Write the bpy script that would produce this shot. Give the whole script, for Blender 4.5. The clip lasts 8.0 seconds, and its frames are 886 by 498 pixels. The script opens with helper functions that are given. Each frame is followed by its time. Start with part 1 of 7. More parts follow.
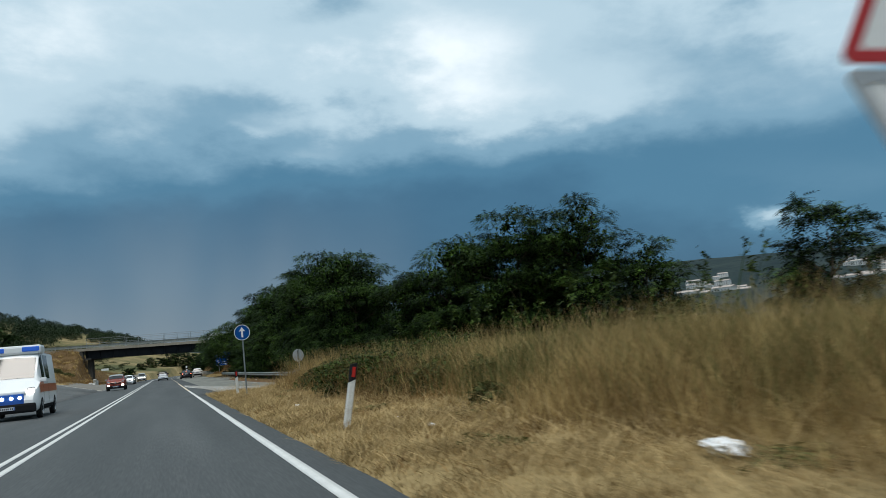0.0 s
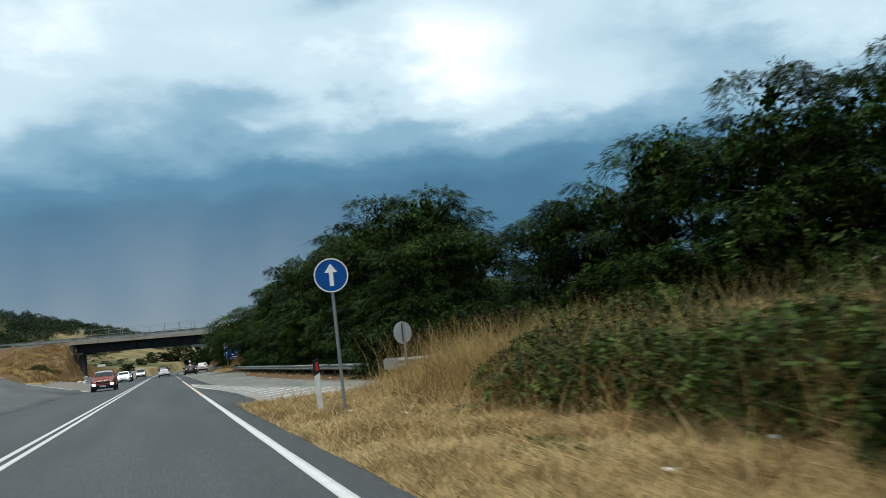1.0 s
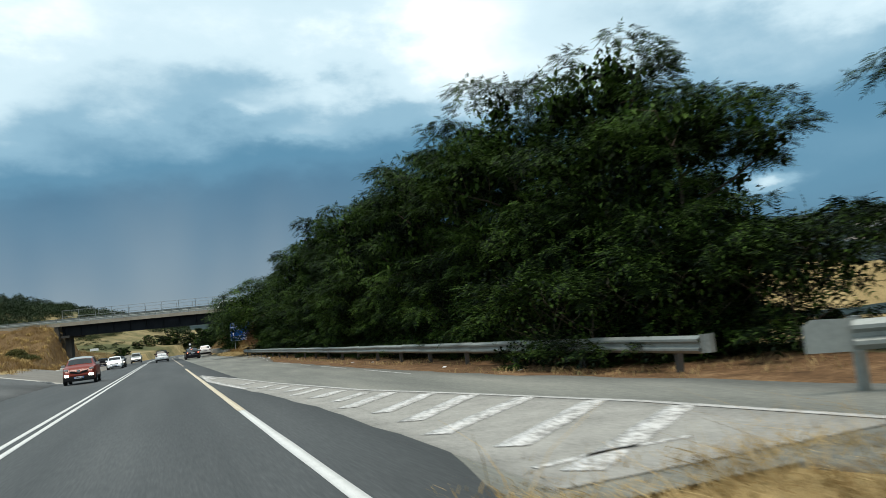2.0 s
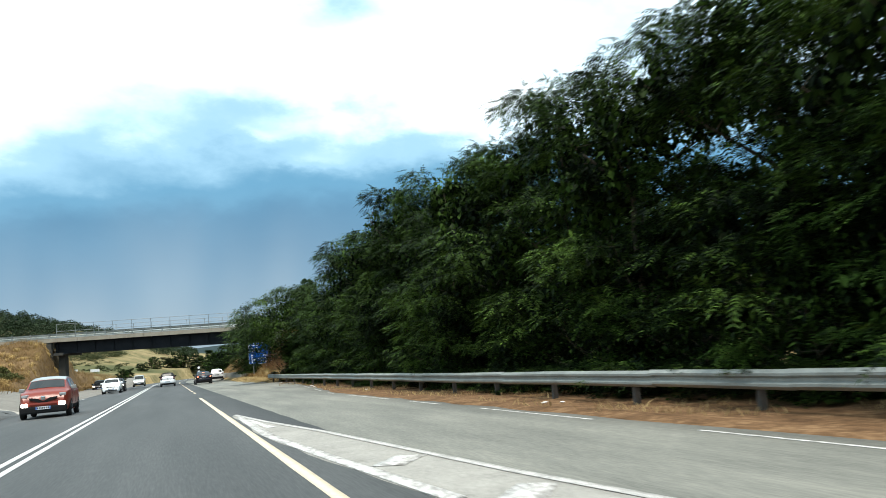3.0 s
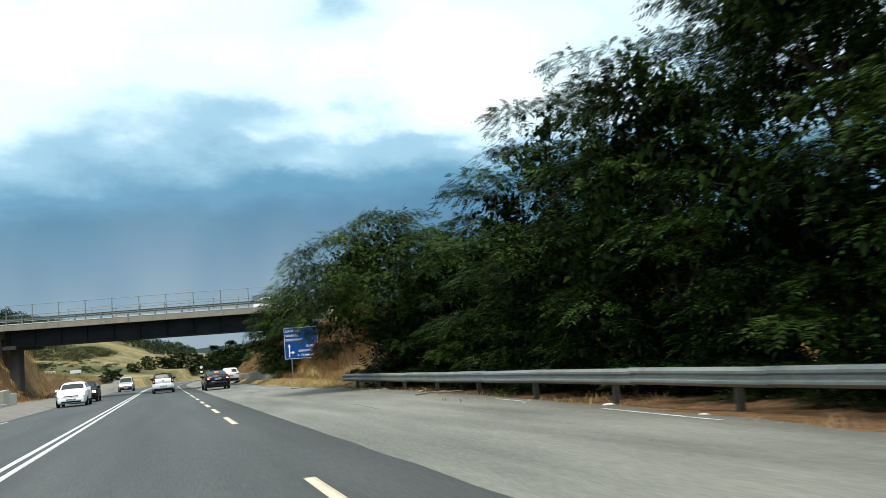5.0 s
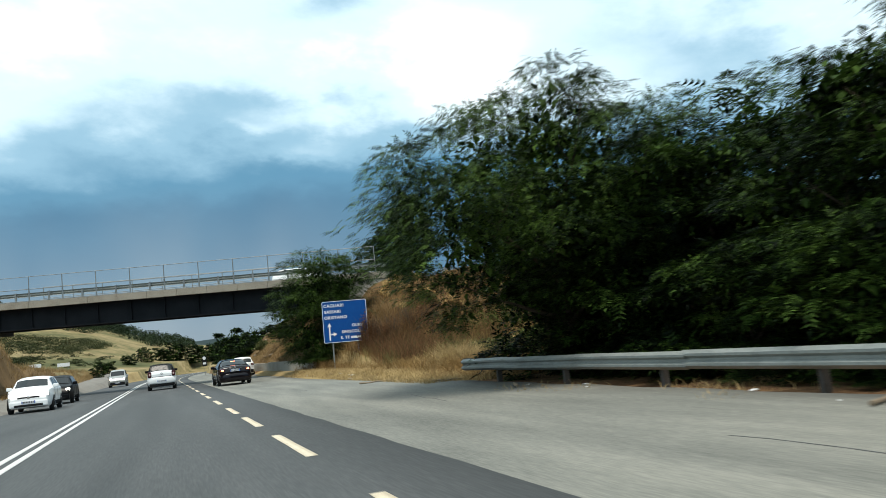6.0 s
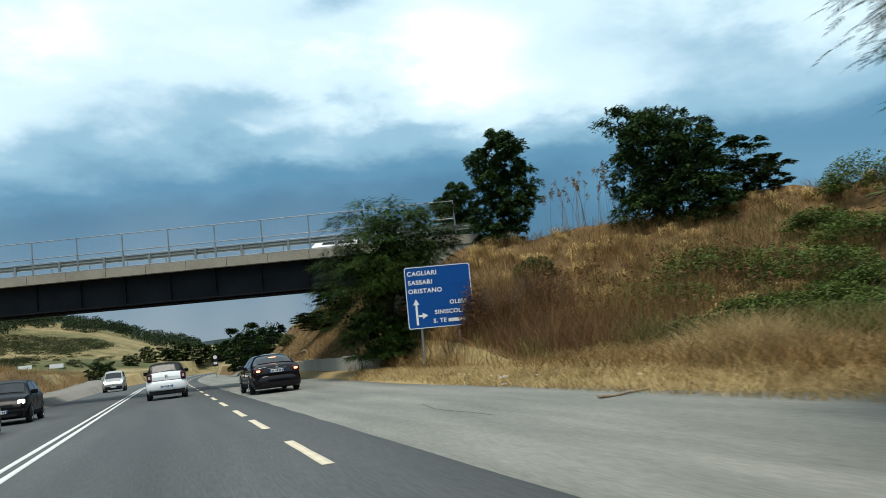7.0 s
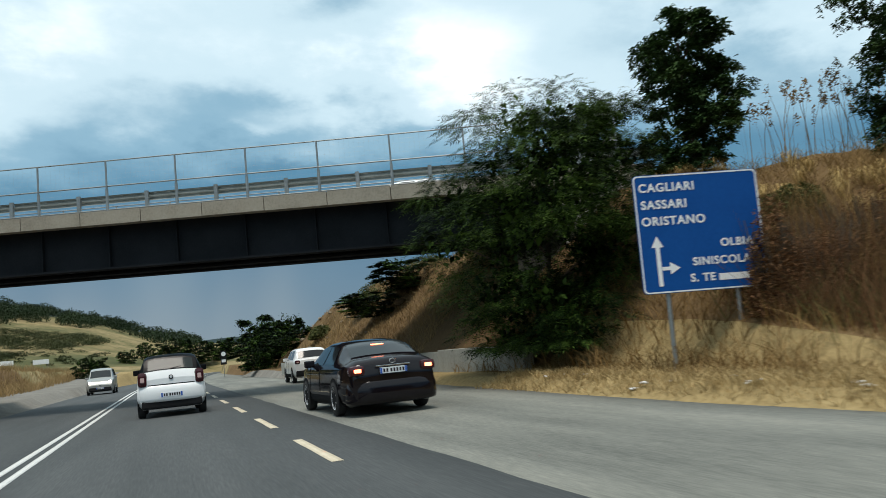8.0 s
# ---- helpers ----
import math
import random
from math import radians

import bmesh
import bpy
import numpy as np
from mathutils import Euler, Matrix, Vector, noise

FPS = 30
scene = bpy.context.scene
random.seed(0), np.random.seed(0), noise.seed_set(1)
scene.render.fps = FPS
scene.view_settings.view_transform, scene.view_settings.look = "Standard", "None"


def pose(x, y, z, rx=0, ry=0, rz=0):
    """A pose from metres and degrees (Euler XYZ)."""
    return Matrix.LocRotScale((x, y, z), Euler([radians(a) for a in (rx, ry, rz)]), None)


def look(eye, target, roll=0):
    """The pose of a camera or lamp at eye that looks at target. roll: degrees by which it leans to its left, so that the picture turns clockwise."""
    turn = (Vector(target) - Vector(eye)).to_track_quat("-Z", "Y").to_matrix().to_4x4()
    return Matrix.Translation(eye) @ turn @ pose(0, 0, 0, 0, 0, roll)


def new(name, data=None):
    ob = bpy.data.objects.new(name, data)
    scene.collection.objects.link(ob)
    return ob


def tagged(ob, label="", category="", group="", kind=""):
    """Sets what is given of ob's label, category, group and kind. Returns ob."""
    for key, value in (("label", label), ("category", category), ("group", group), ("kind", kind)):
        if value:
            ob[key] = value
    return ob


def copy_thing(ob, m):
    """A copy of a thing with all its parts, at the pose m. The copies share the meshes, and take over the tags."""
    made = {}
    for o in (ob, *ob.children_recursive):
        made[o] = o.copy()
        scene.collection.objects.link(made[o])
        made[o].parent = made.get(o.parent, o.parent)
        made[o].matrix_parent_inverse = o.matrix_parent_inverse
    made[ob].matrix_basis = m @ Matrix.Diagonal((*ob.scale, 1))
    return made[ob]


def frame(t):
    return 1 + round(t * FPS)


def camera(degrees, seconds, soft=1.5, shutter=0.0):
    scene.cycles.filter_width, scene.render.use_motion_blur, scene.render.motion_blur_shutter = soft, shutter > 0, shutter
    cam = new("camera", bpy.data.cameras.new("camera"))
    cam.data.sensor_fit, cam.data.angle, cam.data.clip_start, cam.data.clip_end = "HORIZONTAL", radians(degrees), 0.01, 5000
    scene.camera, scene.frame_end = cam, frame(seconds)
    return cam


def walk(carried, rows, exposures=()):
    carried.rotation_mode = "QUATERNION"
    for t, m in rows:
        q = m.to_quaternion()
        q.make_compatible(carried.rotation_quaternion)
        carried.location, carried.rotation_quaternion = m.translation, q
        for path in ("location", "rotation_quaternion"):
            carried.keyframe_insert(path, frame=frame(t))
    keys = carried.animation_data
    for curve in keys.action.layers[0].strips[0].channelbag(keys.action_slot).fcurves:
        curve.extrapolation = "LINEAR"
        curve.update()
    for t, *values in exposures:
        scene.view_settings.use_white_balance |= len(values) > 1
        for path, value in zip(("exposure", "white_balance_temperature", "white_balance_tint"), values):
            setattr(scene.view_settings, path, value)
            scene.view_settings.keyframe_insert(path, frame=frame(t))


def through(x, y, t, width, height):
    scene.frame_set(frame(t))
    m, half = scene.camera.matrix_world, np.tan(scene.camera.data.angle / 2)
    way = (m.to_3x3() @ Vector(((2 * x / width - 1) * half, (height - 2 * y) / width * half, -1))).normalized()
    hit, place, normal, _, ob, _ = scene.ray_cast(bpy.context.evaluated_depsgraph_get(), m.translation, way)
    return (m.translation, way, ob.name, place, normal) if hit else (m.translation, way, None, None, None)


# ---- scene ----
cam = camera(57.0, 8.0, soft=0.65, shutter=0.16)
PATH = [
    (0, (2.188, 10.498, 1.156), (2.849, 12.371, 1.394), -5.5),
    (0.5, (2.232, 19.865, 1.126), (2.891, 21.739, 1.352), -5.9),
    (1, (2.289, 29.182, 1.14), (2.949, 31.057, 1.359), -6.2),
    (1.5, (2.327, 37.981, 1.121), (2.989, 39.856, 1.333), -5.8),
    (2, (2.317, 46.476, 1.204), (2.981, 48.354, 1.377), -6.7),
    (2.2, (2.313, 49.793, 1.115), (2.976, 51.662, 1.374), -6.0),
    (3.5, (2.229, 70.903, 1.148), (2.875, 72.78, 1.392), -5.0),
    (4, (2.225, 79.0, 1.138), (2.882, 80.873, 1.388), -5.5),
    (5.3, (2.215, 100.062, 1.179), (2.873, 101.935, 1.429), -5.4),
    (5.5, (2.199, 103.333, 1.122), (2.86, 105.205, 1.368), -6.0),
    (6, (2.148, 111.547, 1.121), (2.812, 113.419, 1.347), -6.0),
    (6.5, (2.16, 119.54, 1.125), (2.821, 121.412, 1.368), -6.1),
    (7, (2.135, 127.751, 1.151), (2.791, 129.627, 1.376), -6.4),
    (7.5, (2.065, 135.85, 1.189), (2.718, 137.729, 1.399), -6.1),
    (8, (1.942, 143.541, 1.167), (2.598, 145.416, 1.398), -5.6),
]
EXPOSURES = [(0, -0.08, 6420, 10), (0.6, 0.12, 6700, 10), (1.5, 0.17, 6450, 10), (2.0, 0.3, 6780, 10), (2.3, 0.6, 6650, 10), (3.5, 1.0, 6800, 10), (4.2, 0.9, 6850, 10), (5.5, 0.62, 6850, 10), (6.0, 0.60, 6780, 10), (6.5, 0.66, 6980, 10), (7.0, 0.43, 6700, 10), (8, 0.25, 6700, 10)]
walk(cam, [(t, look(eye, target, roll)) for t, eye, target, roll in PATH], EXPOSURES)

# ---- world, sun ----
SUN_EL, SUN_AZ = 74.0, 200.0
world = bpy.data.worlds.new("storm_sky")
scene.world = world
world.use_nodes = True
wn, wl = world.node_tree.nodes, world.node_tree.links
wn.clear()


def wmath(op, a, b=None, c=None, clamp=False):
    n = wn.new("ShaderNodeMath")
    n.operation, n.use_clamp = op, clamp
    for i, v in enumerate((a, b, c)):
        if v is None:
            continue
        if isinstance(v, (int, float)):
            n.inputs[i].default_value = v
        else:
            wl.new(v, n.inputs[i])
    return n.outputs[0]


def wramp(fac, stops):
    n = wn.new("ShaderNodeValToRGB")
    n.color_ramp.interpolation = "EASE"
    els = n.color_ramp.elements
    while len(els) < len(stops):
        els.new(0.5)
    for e, (p, c) in zip(els, stops):
        e.position, e.color = p, (*c, 1)
    wl.new(fac, n.inputs[0])
    return n.outputs[0]


tc = wn.new("ShaderNodeTexCoord")
sep = wn.new("ShaderNodeSeparateXYZ")
wl.new(tc.outputs["Generated"], sep.inputs[0])
sx, sy, sz = sep.outputs
up = wmath("MAXIMUM", sz, 0.0)
flat = wn.new("ShaderNodeCombineXYZ")
wl.new(wmath("MULTIPLY", sx, 1.15), flat.inputs[0]), wl.new(sy, flat.inputs[1]), wl.new(wmath("MULTIPLY", wmath("ADD", sz, wmath("MULTIPLY", sx, 0.06)), 2.3), flat.inputs[2])


def wnoise(scale, detail, rough, shift):
    add_, n = wn.new("ShaderNodeVectorMath"), wn.new("ShaderNodeTexNoise")
    add_.operation = "ADD"
    add_.inputs[1].default_value = shift
    n.inputs["Scale"].default_value, n.inputs["Detail"].default_value, n.inputs["Roughness"].default_value = scale, detail, rough
    wl.new(flat.outputs[0], add_.inputs[0]), wl.new(add_.outputs[0], n.inputs["Vector"])
    return wmath("SUBTRACT", n.outputs[0], 0.5)


big, mid, fine = wnoise(2.6, 6, 0.55, (1.7, 6.4, 0.5)), wnoise(7.0, 8, 0.56, (4.1, 0.4, 2.2)), wnoise(5.0, 6, 0.55, (9.3, 3.4, 7.1))
# the sky's compass bearing and height, ruffled so that no cloud has a smooth rim
bearing = wmath("ADD", wmath("ARCTAN2", sx, sy), wmath("ADD", wmath("MULTIPLY", mid, 0.16), wmath("MULTIPLY", fine, 0.10)))
level = wmath("ADD", sz, wmath("ADD", wmath("MULTIPLY", mid, 0.050), wmath("MULTIPLY", fine, -0.055)))
place_ = wn.new("ShaderNodeCombineXYZ")
wl.new(bearing, place_.inputs[0]), wl.new(level, place_.inputs[1])


def cloud_bank(b, h, wide, tall, amount):
    """A soft bank of brighter or darker cloud round a bearing and a height."""
    d_, k_, ln_ = wn.new("ShaderNodeVectorMath"), wn.new("ShaderNodeVectorMath"), wn.new("ShaderNodeVectorMath")
    d_.operation, k_.operation, ln_.operation = "SUBTRACT", "MULTIPLY", "DOT_PRODUCT"
    d_.inputs[1].default_value, k_.inputs[1].default_value = (b, h, 0), (1 / wide, 1 / tall, 0)
    wl.new(place_.outputs[0], d_.inputs[0]), wl.new(d_.outputs[0], k_.inputs[0])
    wl.new(k_.outputs[0], ln_.inputs[0]), wl.new(k_.outputs[0], ln_.inputs[1])
    return wmath("MULTIPLY", wmath("EXPONENT", wmath("MULTIPLY", ln_.outputs["Value"], -1.0)), amount)


# the storm front stands ahead: bright broken cloud deck above it, slate rain curtain below
rim = wmath("ADD", wmath("MULTIPLY", bearing, 0.030), 0.166)
above = wmath("DIVIDE", wmath("SUBTRACT", level, rim), 0.125, clamp=True)
above = wmath("MULTIPLY", wmath("MULTIPLY", above, above), wmath("SUBTRACT", 3.0, wmath("MULTIPLY", above, 2.0)))
edge = wmath("ADD", wmath("MULTIPLY", above, 0.42), wmath("MULTIPLY", up, 0.28))
for bank in ((0.37, 0.345, 0.13, 0.060, 0.22), (0.45, 0.272, 0.18, 0.028, 0.17), (-0.08, 0.375, 0.14, 0.060, 0.12), (-0.16, 0.275, 0.06, 0.04, 0.08), (0.08, 0.262, 0.17, 0.030, -0.06), (0.14, 0.296, 0.12, 0.016, -0.09), (-0.03, 0.246, 0.09, 0.014, -0.07),
             (0.115, 0.270, 0.045, 0.008, 0.10), (0.185, 0.240, 0.065, 0.010, 0.13), (0.20, 0.405, 0.08, 0.018, -0.09), (0.66, 0.335, 0.10, 0.040, -0.06), (0.72, 0.292, 0.10, 0.020, -0.06), (0.70, 0.40, 0.16, 0.05, 0.10), (0.78, 0.232, 0.16, 0.030, 0.18), (0.90, 0.31, 0.06, 0.05, 0.14), (0.73, 0.108, 0.035, 0.008, 0.40), (0.62, 0.185, 0.16, 0.03, 0.08), (0.82, 0.135, 0.20, 0.06, 0.17)):
    edge = wmath("ADD", edge, cloud_bank(*bank))
edge = wmath("ADD", edge, wmath("MULTIPLY", wmath("ADD", wmath("MULTIPLY", big, 0.30), wmath("MULTIPLY", mid, 0.40)), wmath("ADD", wmath("MULTIPLY", above, 0.85), 0.15)))
cloud = wramp(edge, [(0.0, (0.043, 0.138, 0.238)), (0.16, (0.084, 0.228, 0.355)), (0.36, (0.235, 0.420, 0.555)), (0.58, (0.56, 0.74, 0.84)), (0.88, (1.18, 1.25, 1.27))])
# pale rain shafts low over the horizon
shaft = wn.new("ShaderNodeTexNoise")
shaft.inputs["Scale"].default_value, shaft.inputs["Detail"].default_value = 4.0, 2
stretch = wn.new("ShaderNodeCombineXYZ")
wl.new(wmath("MULTIPLY", sx, 1.5), stretch.inputs[0]), wl.new(wmath("MULTIPLY", sz, 0.4), stretch.inputs[2])
wl.new(stretch.outputs[0], shaft.inputs["Vector"])
low = wmath("SUBTRACT", 1.0, wmath("MULTIPLY", up, 4.6), clamp=True)
glow = wmath("MULTIPLY", wmath("MULTIPLY", low, wmath("SUBTRACT", shaft.outputs[0], 0.22, clamp=True)), wmath("MULTIPLY", wmath("EXPONENT", wmath("MULTIPLY", wmath("POWER", wmath("ABSOLUTE", wmath("ADD", sx, 0.03)), 2.0), -20.0)), 3.4), clamp=True)
tint = wn.new("ShaderNodeMix")
tint.data_type = "RGBA"
wl.new(glow, tint.inputs["Factor"]), wl.new(cloud, tint.inputs["A"])
tint.inputs["B"].default_value = (0.31, 0.37, 0.41, 1)
# haze that pales the air over the horizon
haze = wmath("MULTIPLY", wmath("EXPONENT", wmath("MULTIPLY", up, -22.0)), 0.5)
hazed = wn.new("ShaderNodeMix")
hazed.data_type = "RGBA"
wl.new(haze, hazed.inputs["Factor"]), wl.new(tint.outputs["Result"], hazed.inputs["A"])
hazed.inputs["B"].default_value = (0.15, 0.205, 0.26, 1)
sky = wn.new("ShaderNodeTexSky")
sky.sky_type, sky.sun_disc = "NISHITA", False
sky.sun_elevation, sky.sun_rotation = radians(SUN_EL), radians(SUN_AZ)
sky_bg, cloud_bg, add, out = wn.new("ShaderNodeBackground"), wn.new("ShaderNodeBackground"), wn.new("ShaderNodeAddShader"), wn.new("ShaderNodeOutputWorld")
wl.new(sky.outputs[0], sky_bg.inputs[0]), wl.new(hazed.outputs["Result"], cloud_bg.inputs[0])
sky_bg.inputs[1].default_value, cloud_bg.inputs[1].default_value = 0.006, 0.95
wl.new(sky_bg.outputs[0], add.inputs[0]), wl.new(cloud_bg.outputs[0], add.inputs[1]), wl.new(add.outputs[0], out.inputs[0])

sun = new("sun", bpy.data.lights.new("sun", "SUN"))
sun.data.energy, sun.data.angle, sun.data.color = 2.3, radians(20), (1.0, 0.95, 0.87)
sun.matrix_basis = look((0, 0, 50), (-math.sin(radians(SUN_AZ)) * 40, -math.cos(radians(SUN_AZ)) * 40, 50 - 40 * math.tan(radians(SUN_EL))))

# ---- materials ----
def mat(name, rgb, rough=0.6, metal=0.0):
    m = bpy.data.materials.new(name)
    m.use_nodes = True
    b = m.node_tree.nodes["Principled BSDF"]
    b.inputs["Base Color"].default_value = (*rgb, 1)
    b.inputs["Roughness"].default_value, b.inputs["Metallic"].default_value = rough, metal
    if rough >= 0.95:
        b.inputs["Specular IOR Level"].default_value = 0.08  # loose earth and plants throw back no glare
    return m


def noisy(name, stops, scale=1.0, fine=30.0, mixed=0.4, rough=0.85, bump=0.0, bump_scale=60.0, metal=0.0, stretch=(1, 1, 1), warp=0.0):
    """A surface that varies at two scales, in metres of the object's own space."""
    m = mat(name, stops[0][1], rough, metal)
    n, l = m.node_tree.nodes, m.node_tree.links
    b = n["Principled BSDF"]
    c, mp = n.new("ShaderNodeTexCoord"), n.new("ShaderNodeMapping")
    mp.inputs["Scale"].default_value = stretch
    l.new(c.outputs["Object"], mp.inputs["Vector"])
    t1, t2 = n.new("ShaderNodeTexNoise"), n.new("ShaderNodeTexNoise")
    for t, s in ((t1, scale), (t2, fine)):
        t.inputs["Scale"].default_value, t.inputs["Detail"].default_value, t.inputs["Roughness"].default_value = s, 5, 0.6
        t.inputs["Distortion"].default_value = warp
        l.new(mp.outputs[0], t.inputs["Vector"])
    mx = n.new("ShaderNodeMix")
    mx.inputs["Factor"].default_value = mixed
    l.new(t1.outputs[0], mx.inputs["A"]), l.new(t2.outputs[0], mx.inputs["B"])
    r = n.new("ShaderNodeValToRGB")
    els = r.color_ramp.elements
    while len(els) < len(stops):
        els.new(0.5)
    for e, (p, col) in zip(els, stops):
        e.position, e.color = p, (*col, 1)
    l.new(mx.outputs["Result"], r.inputs[0]), l.new(r.outputs[0], b.inputs["Base Color"])
    if bump:
        t3, bp = n.new("ShaderNodeTexNoise"), n.new("ShaderNodeBump")
        t3.inputs["Scale"].default_value, t3.inputs["Detail"].default_value = bump_scale, 4
        bp.inputs["Strength"].default_value, bp.inputs["Distance"].default_value = bump, 0.02
        l.new(mp.outputs[0], t3.inputs["Vector"]), l.new(t3.outputs[0], bp.inputs["Height"]), l.new(bp.outputs[0], b.inputs["Normal"])
    return m


def leafy(name, dark, light, through=0.25, rough=0.55, skew=0.0, patch=0.0, scale=0.8):
    """Leaves and blades: each island has its own tone, and some light passes through."""
    m = mat(name, dark, rough)
    n, l = m.node_tree.nodes, m.node_tree.links
    b = n["Principled BSDF"]
    b.inputs["Specular IOR Level"].default_value = 0.06
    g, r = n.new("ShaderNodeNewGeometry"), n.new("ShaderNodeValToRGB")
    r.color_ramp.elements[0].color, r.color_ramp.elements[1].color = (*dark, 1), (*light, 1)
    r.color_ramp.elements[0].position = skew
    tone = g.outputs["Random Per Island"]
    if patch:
        # whole sprays of darker leaves beside brighter ones
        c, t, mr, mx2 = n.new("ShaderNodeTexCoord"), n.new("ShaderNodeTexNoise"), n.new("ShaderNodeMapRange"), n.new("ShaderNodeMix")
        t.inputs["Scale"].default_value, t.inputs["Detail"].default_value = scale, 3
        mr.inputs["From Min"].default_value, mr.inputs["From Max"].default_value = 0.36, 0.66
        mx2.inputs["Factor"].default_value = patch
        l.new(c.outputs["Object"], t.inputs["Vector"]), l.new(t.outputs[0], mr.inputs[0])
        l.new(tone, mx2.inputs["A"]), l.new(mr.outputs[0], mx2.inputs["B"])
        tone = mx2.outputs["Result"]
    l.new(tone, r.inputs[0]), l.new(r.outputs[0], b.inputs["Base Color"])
    tr, mx, o = n.new("ShaderNodeBsdfTranslucent"), n.new("ShaderNodeMixShader"), n["Material Output"]
    l.new(r.outputs[0], tr.inputs[0])
    mx.inputs[0].default_value = through
    l.new(b.outputs[0], mx.inputs[1]), l.new(tr.outputs[0], mx.inputs[2]), l.new(mx.outputs[0], o.inputs[0])
    return m


M_ROAD = noisy("asphalt_dark", [(0.32, (0.028, 0.032, 0.033)), (0.5, (0.050, 0.055, 0.056)), (0.68, (0.082, 0.087, 0.087))], 0.9, 38, 0.5, 0.85, 0.25, 160, stretch=(1, 0.06, 1))
M_OLD = noisy("asphalt_worn", [(0.34, (0.080, 0.083, 0.072)), (0.5, (0.148, 0.150, 0.130)), (0.68, (0.236, 0.232, 0.198))], 0.9, 40, 0.4, 0.85, 0.3, 120, stretch=(1, 0.12, 1))
M_RAMP = noisy("asphalt_ramp", [(0.32, (0.045, 0.048, 0.048)), (0.5, (0.080, 0.083, 0.081)), (0.7, (0.13, 0.13, 0.125))], 0.9, 38, 0.45, 0.85, 0.3, 120, stretch=(0.4, 0.12, 1))
M_GORE = noisy("asphalt_bleached", [(0.32, (0.14, 0.135, 0.12)), (0.45, (0.25, 0.242, 0.218)), (0.6, (0.32, 0.31, 0.28)), (0.75, (0.40, 0.39, 0.355))], 1.6, 16, 0.55, 0.85, 0.6, 60)
M_PAINT = noisy("road_paint_white", [(0.22, (0.26, 0.26, 0.25)), (0.42, (0.55, 0.55, 0.53)), (0.7, (0.70, 0.70, 0.67))], 3.0, 45, 0.55, 0.6, 0.2, 120)
M_PAINT_OLD = noisy("road_paint_faded", [(0.36, (0.20, 0.195, 0.18)), (0.50, (0.40, 0.39, 0.37)), (0.66, (0.58, 0.57, 0.54))], 4.0, 26, 0.6, 0.7, 0.2, 120)
M_PAINT_WORN = noisy("road_paint_flaking", [(0.36, (0.20, 0.195, 0.18)), (0.46, (0.34, 0.33, 0.31)), (0.54, (0.56, 0.55, 0.53)), (0.7, (0.66, 0.65, 0.63))], 3.0, 14, 0.62, 0.75, 0.6, 50, stretch=(1, 0.6, 1))
M_PAINT_Y = noisy("road_paint_cream", [(0.26, (0.26, 0.215, 0.15)), (0.45, (0.56, 0.475, 0.34)), (0.7, (0.68, 0.61, 0.47))], 3.0, 40, 0.55, 0.6, 0.2, 120)
M_EARTH = noisy("dry_earth", [(0.32, (0.045, 0.027, 0.015)), (0.5, (0.130, 0.075, 0.039)), (0.68, (0.27, 0.170, 0.092))], 1.3, 9, 0.5, 0.95, 0.6, 30)
M_FIELD = noisy("dry_grass_ground", [(0.3, (0.14, 0.102, 0.046)), (0.5, (0.27, 0.198, 0.092)), (0.72, (0.38, 0.29, 0.145))], 0.12, 7, 0.5, 0.95, 0.7, 18)
M_STRAW = leafy("straw", (0.18, 0.122, 0.052), (0.60, 0.45, 0.225), 0.25, 0.7, patch=0.6, scale=1.3)
M_STRAW2 = leafy("tall_straw", (0.16, 0.108, 0.040), (0.66, 0.48, 0.21), 0.22, 0.7, patch=0.5, scale=0.9)
M_SLOPE = leafy("brown_slope_straw", (0.078, 0.047, 0.019), (0.355, 0.225, 0.092), 0.2, 0.7, patch=0.5, scale=0.5)
M_TAN = leafy("far_dry_grass", (0.17, 0.112, 0.052), (0.38, 0.265, 0.13), 0.2, 0.8, patch=0.6, scale=0.35)
M_RANK = leafy("rank_grass_blade", (0.046, 0.046, 0.016), (0.225, 0.200, 0.078), 0.2, 0.7, patch=0.6, scale=0.6)
M_RUST = leafy("withered_red_brown", (0.060, 0.032, 0.017), (0.26, 0.138, 0.068), 0.25, 0.8)
M_BANK = noisy("brown_bank_earth", [(0.3, (0.075, 0.046, 0.022)), (0.55, (0.15, 0.095, 0.046)), (0.8, (0.24, 0.165, 0.085))], 0.5, 9, 0.5, 0.95, 0.7, 20)
# concrete with the shade under the deck put into its base colour
M_SHADECONC = noisy("shade_dark_concrete", [(0.25, (0.035, 0.034, 0.031)), (0.5, (0.068, 0.065, 0.058)), (0.8, (0.12, 0.113, 0.10))], 0.6, 12, 0.4, 0.92, 0.3, 40, stretch=(1, 1, 0.4))
# steel posts, coloured darker to stand for the shadow behind the rail
M_RPOST = noisy("shade_dark_post", [(0.3, (0.028, 0.025, 0.021)), (0.7, (0.075, 0.070, 0.062))], 4, 30, 0.5, 0.8)
# near-black tones put the deep shade of the crown's hollows into leaf colour
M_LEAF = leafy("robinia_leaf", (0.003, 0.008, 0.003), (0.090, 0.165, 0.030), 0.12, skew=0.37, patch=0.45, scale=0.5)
M_LEAF2 = leafy("bramble_leaf", (0.013, 0.022, 0.005), (0.100, 0.152, 0.036), 0.14, skew=0.28, patch=0.55, scale=1.6)
M_OLIVE = leafy("olive_leaf", (0.030, 0.040, 0.012), (0.125, 0.130, 0.045), 0.18, patch=0.4, scale=1.2)
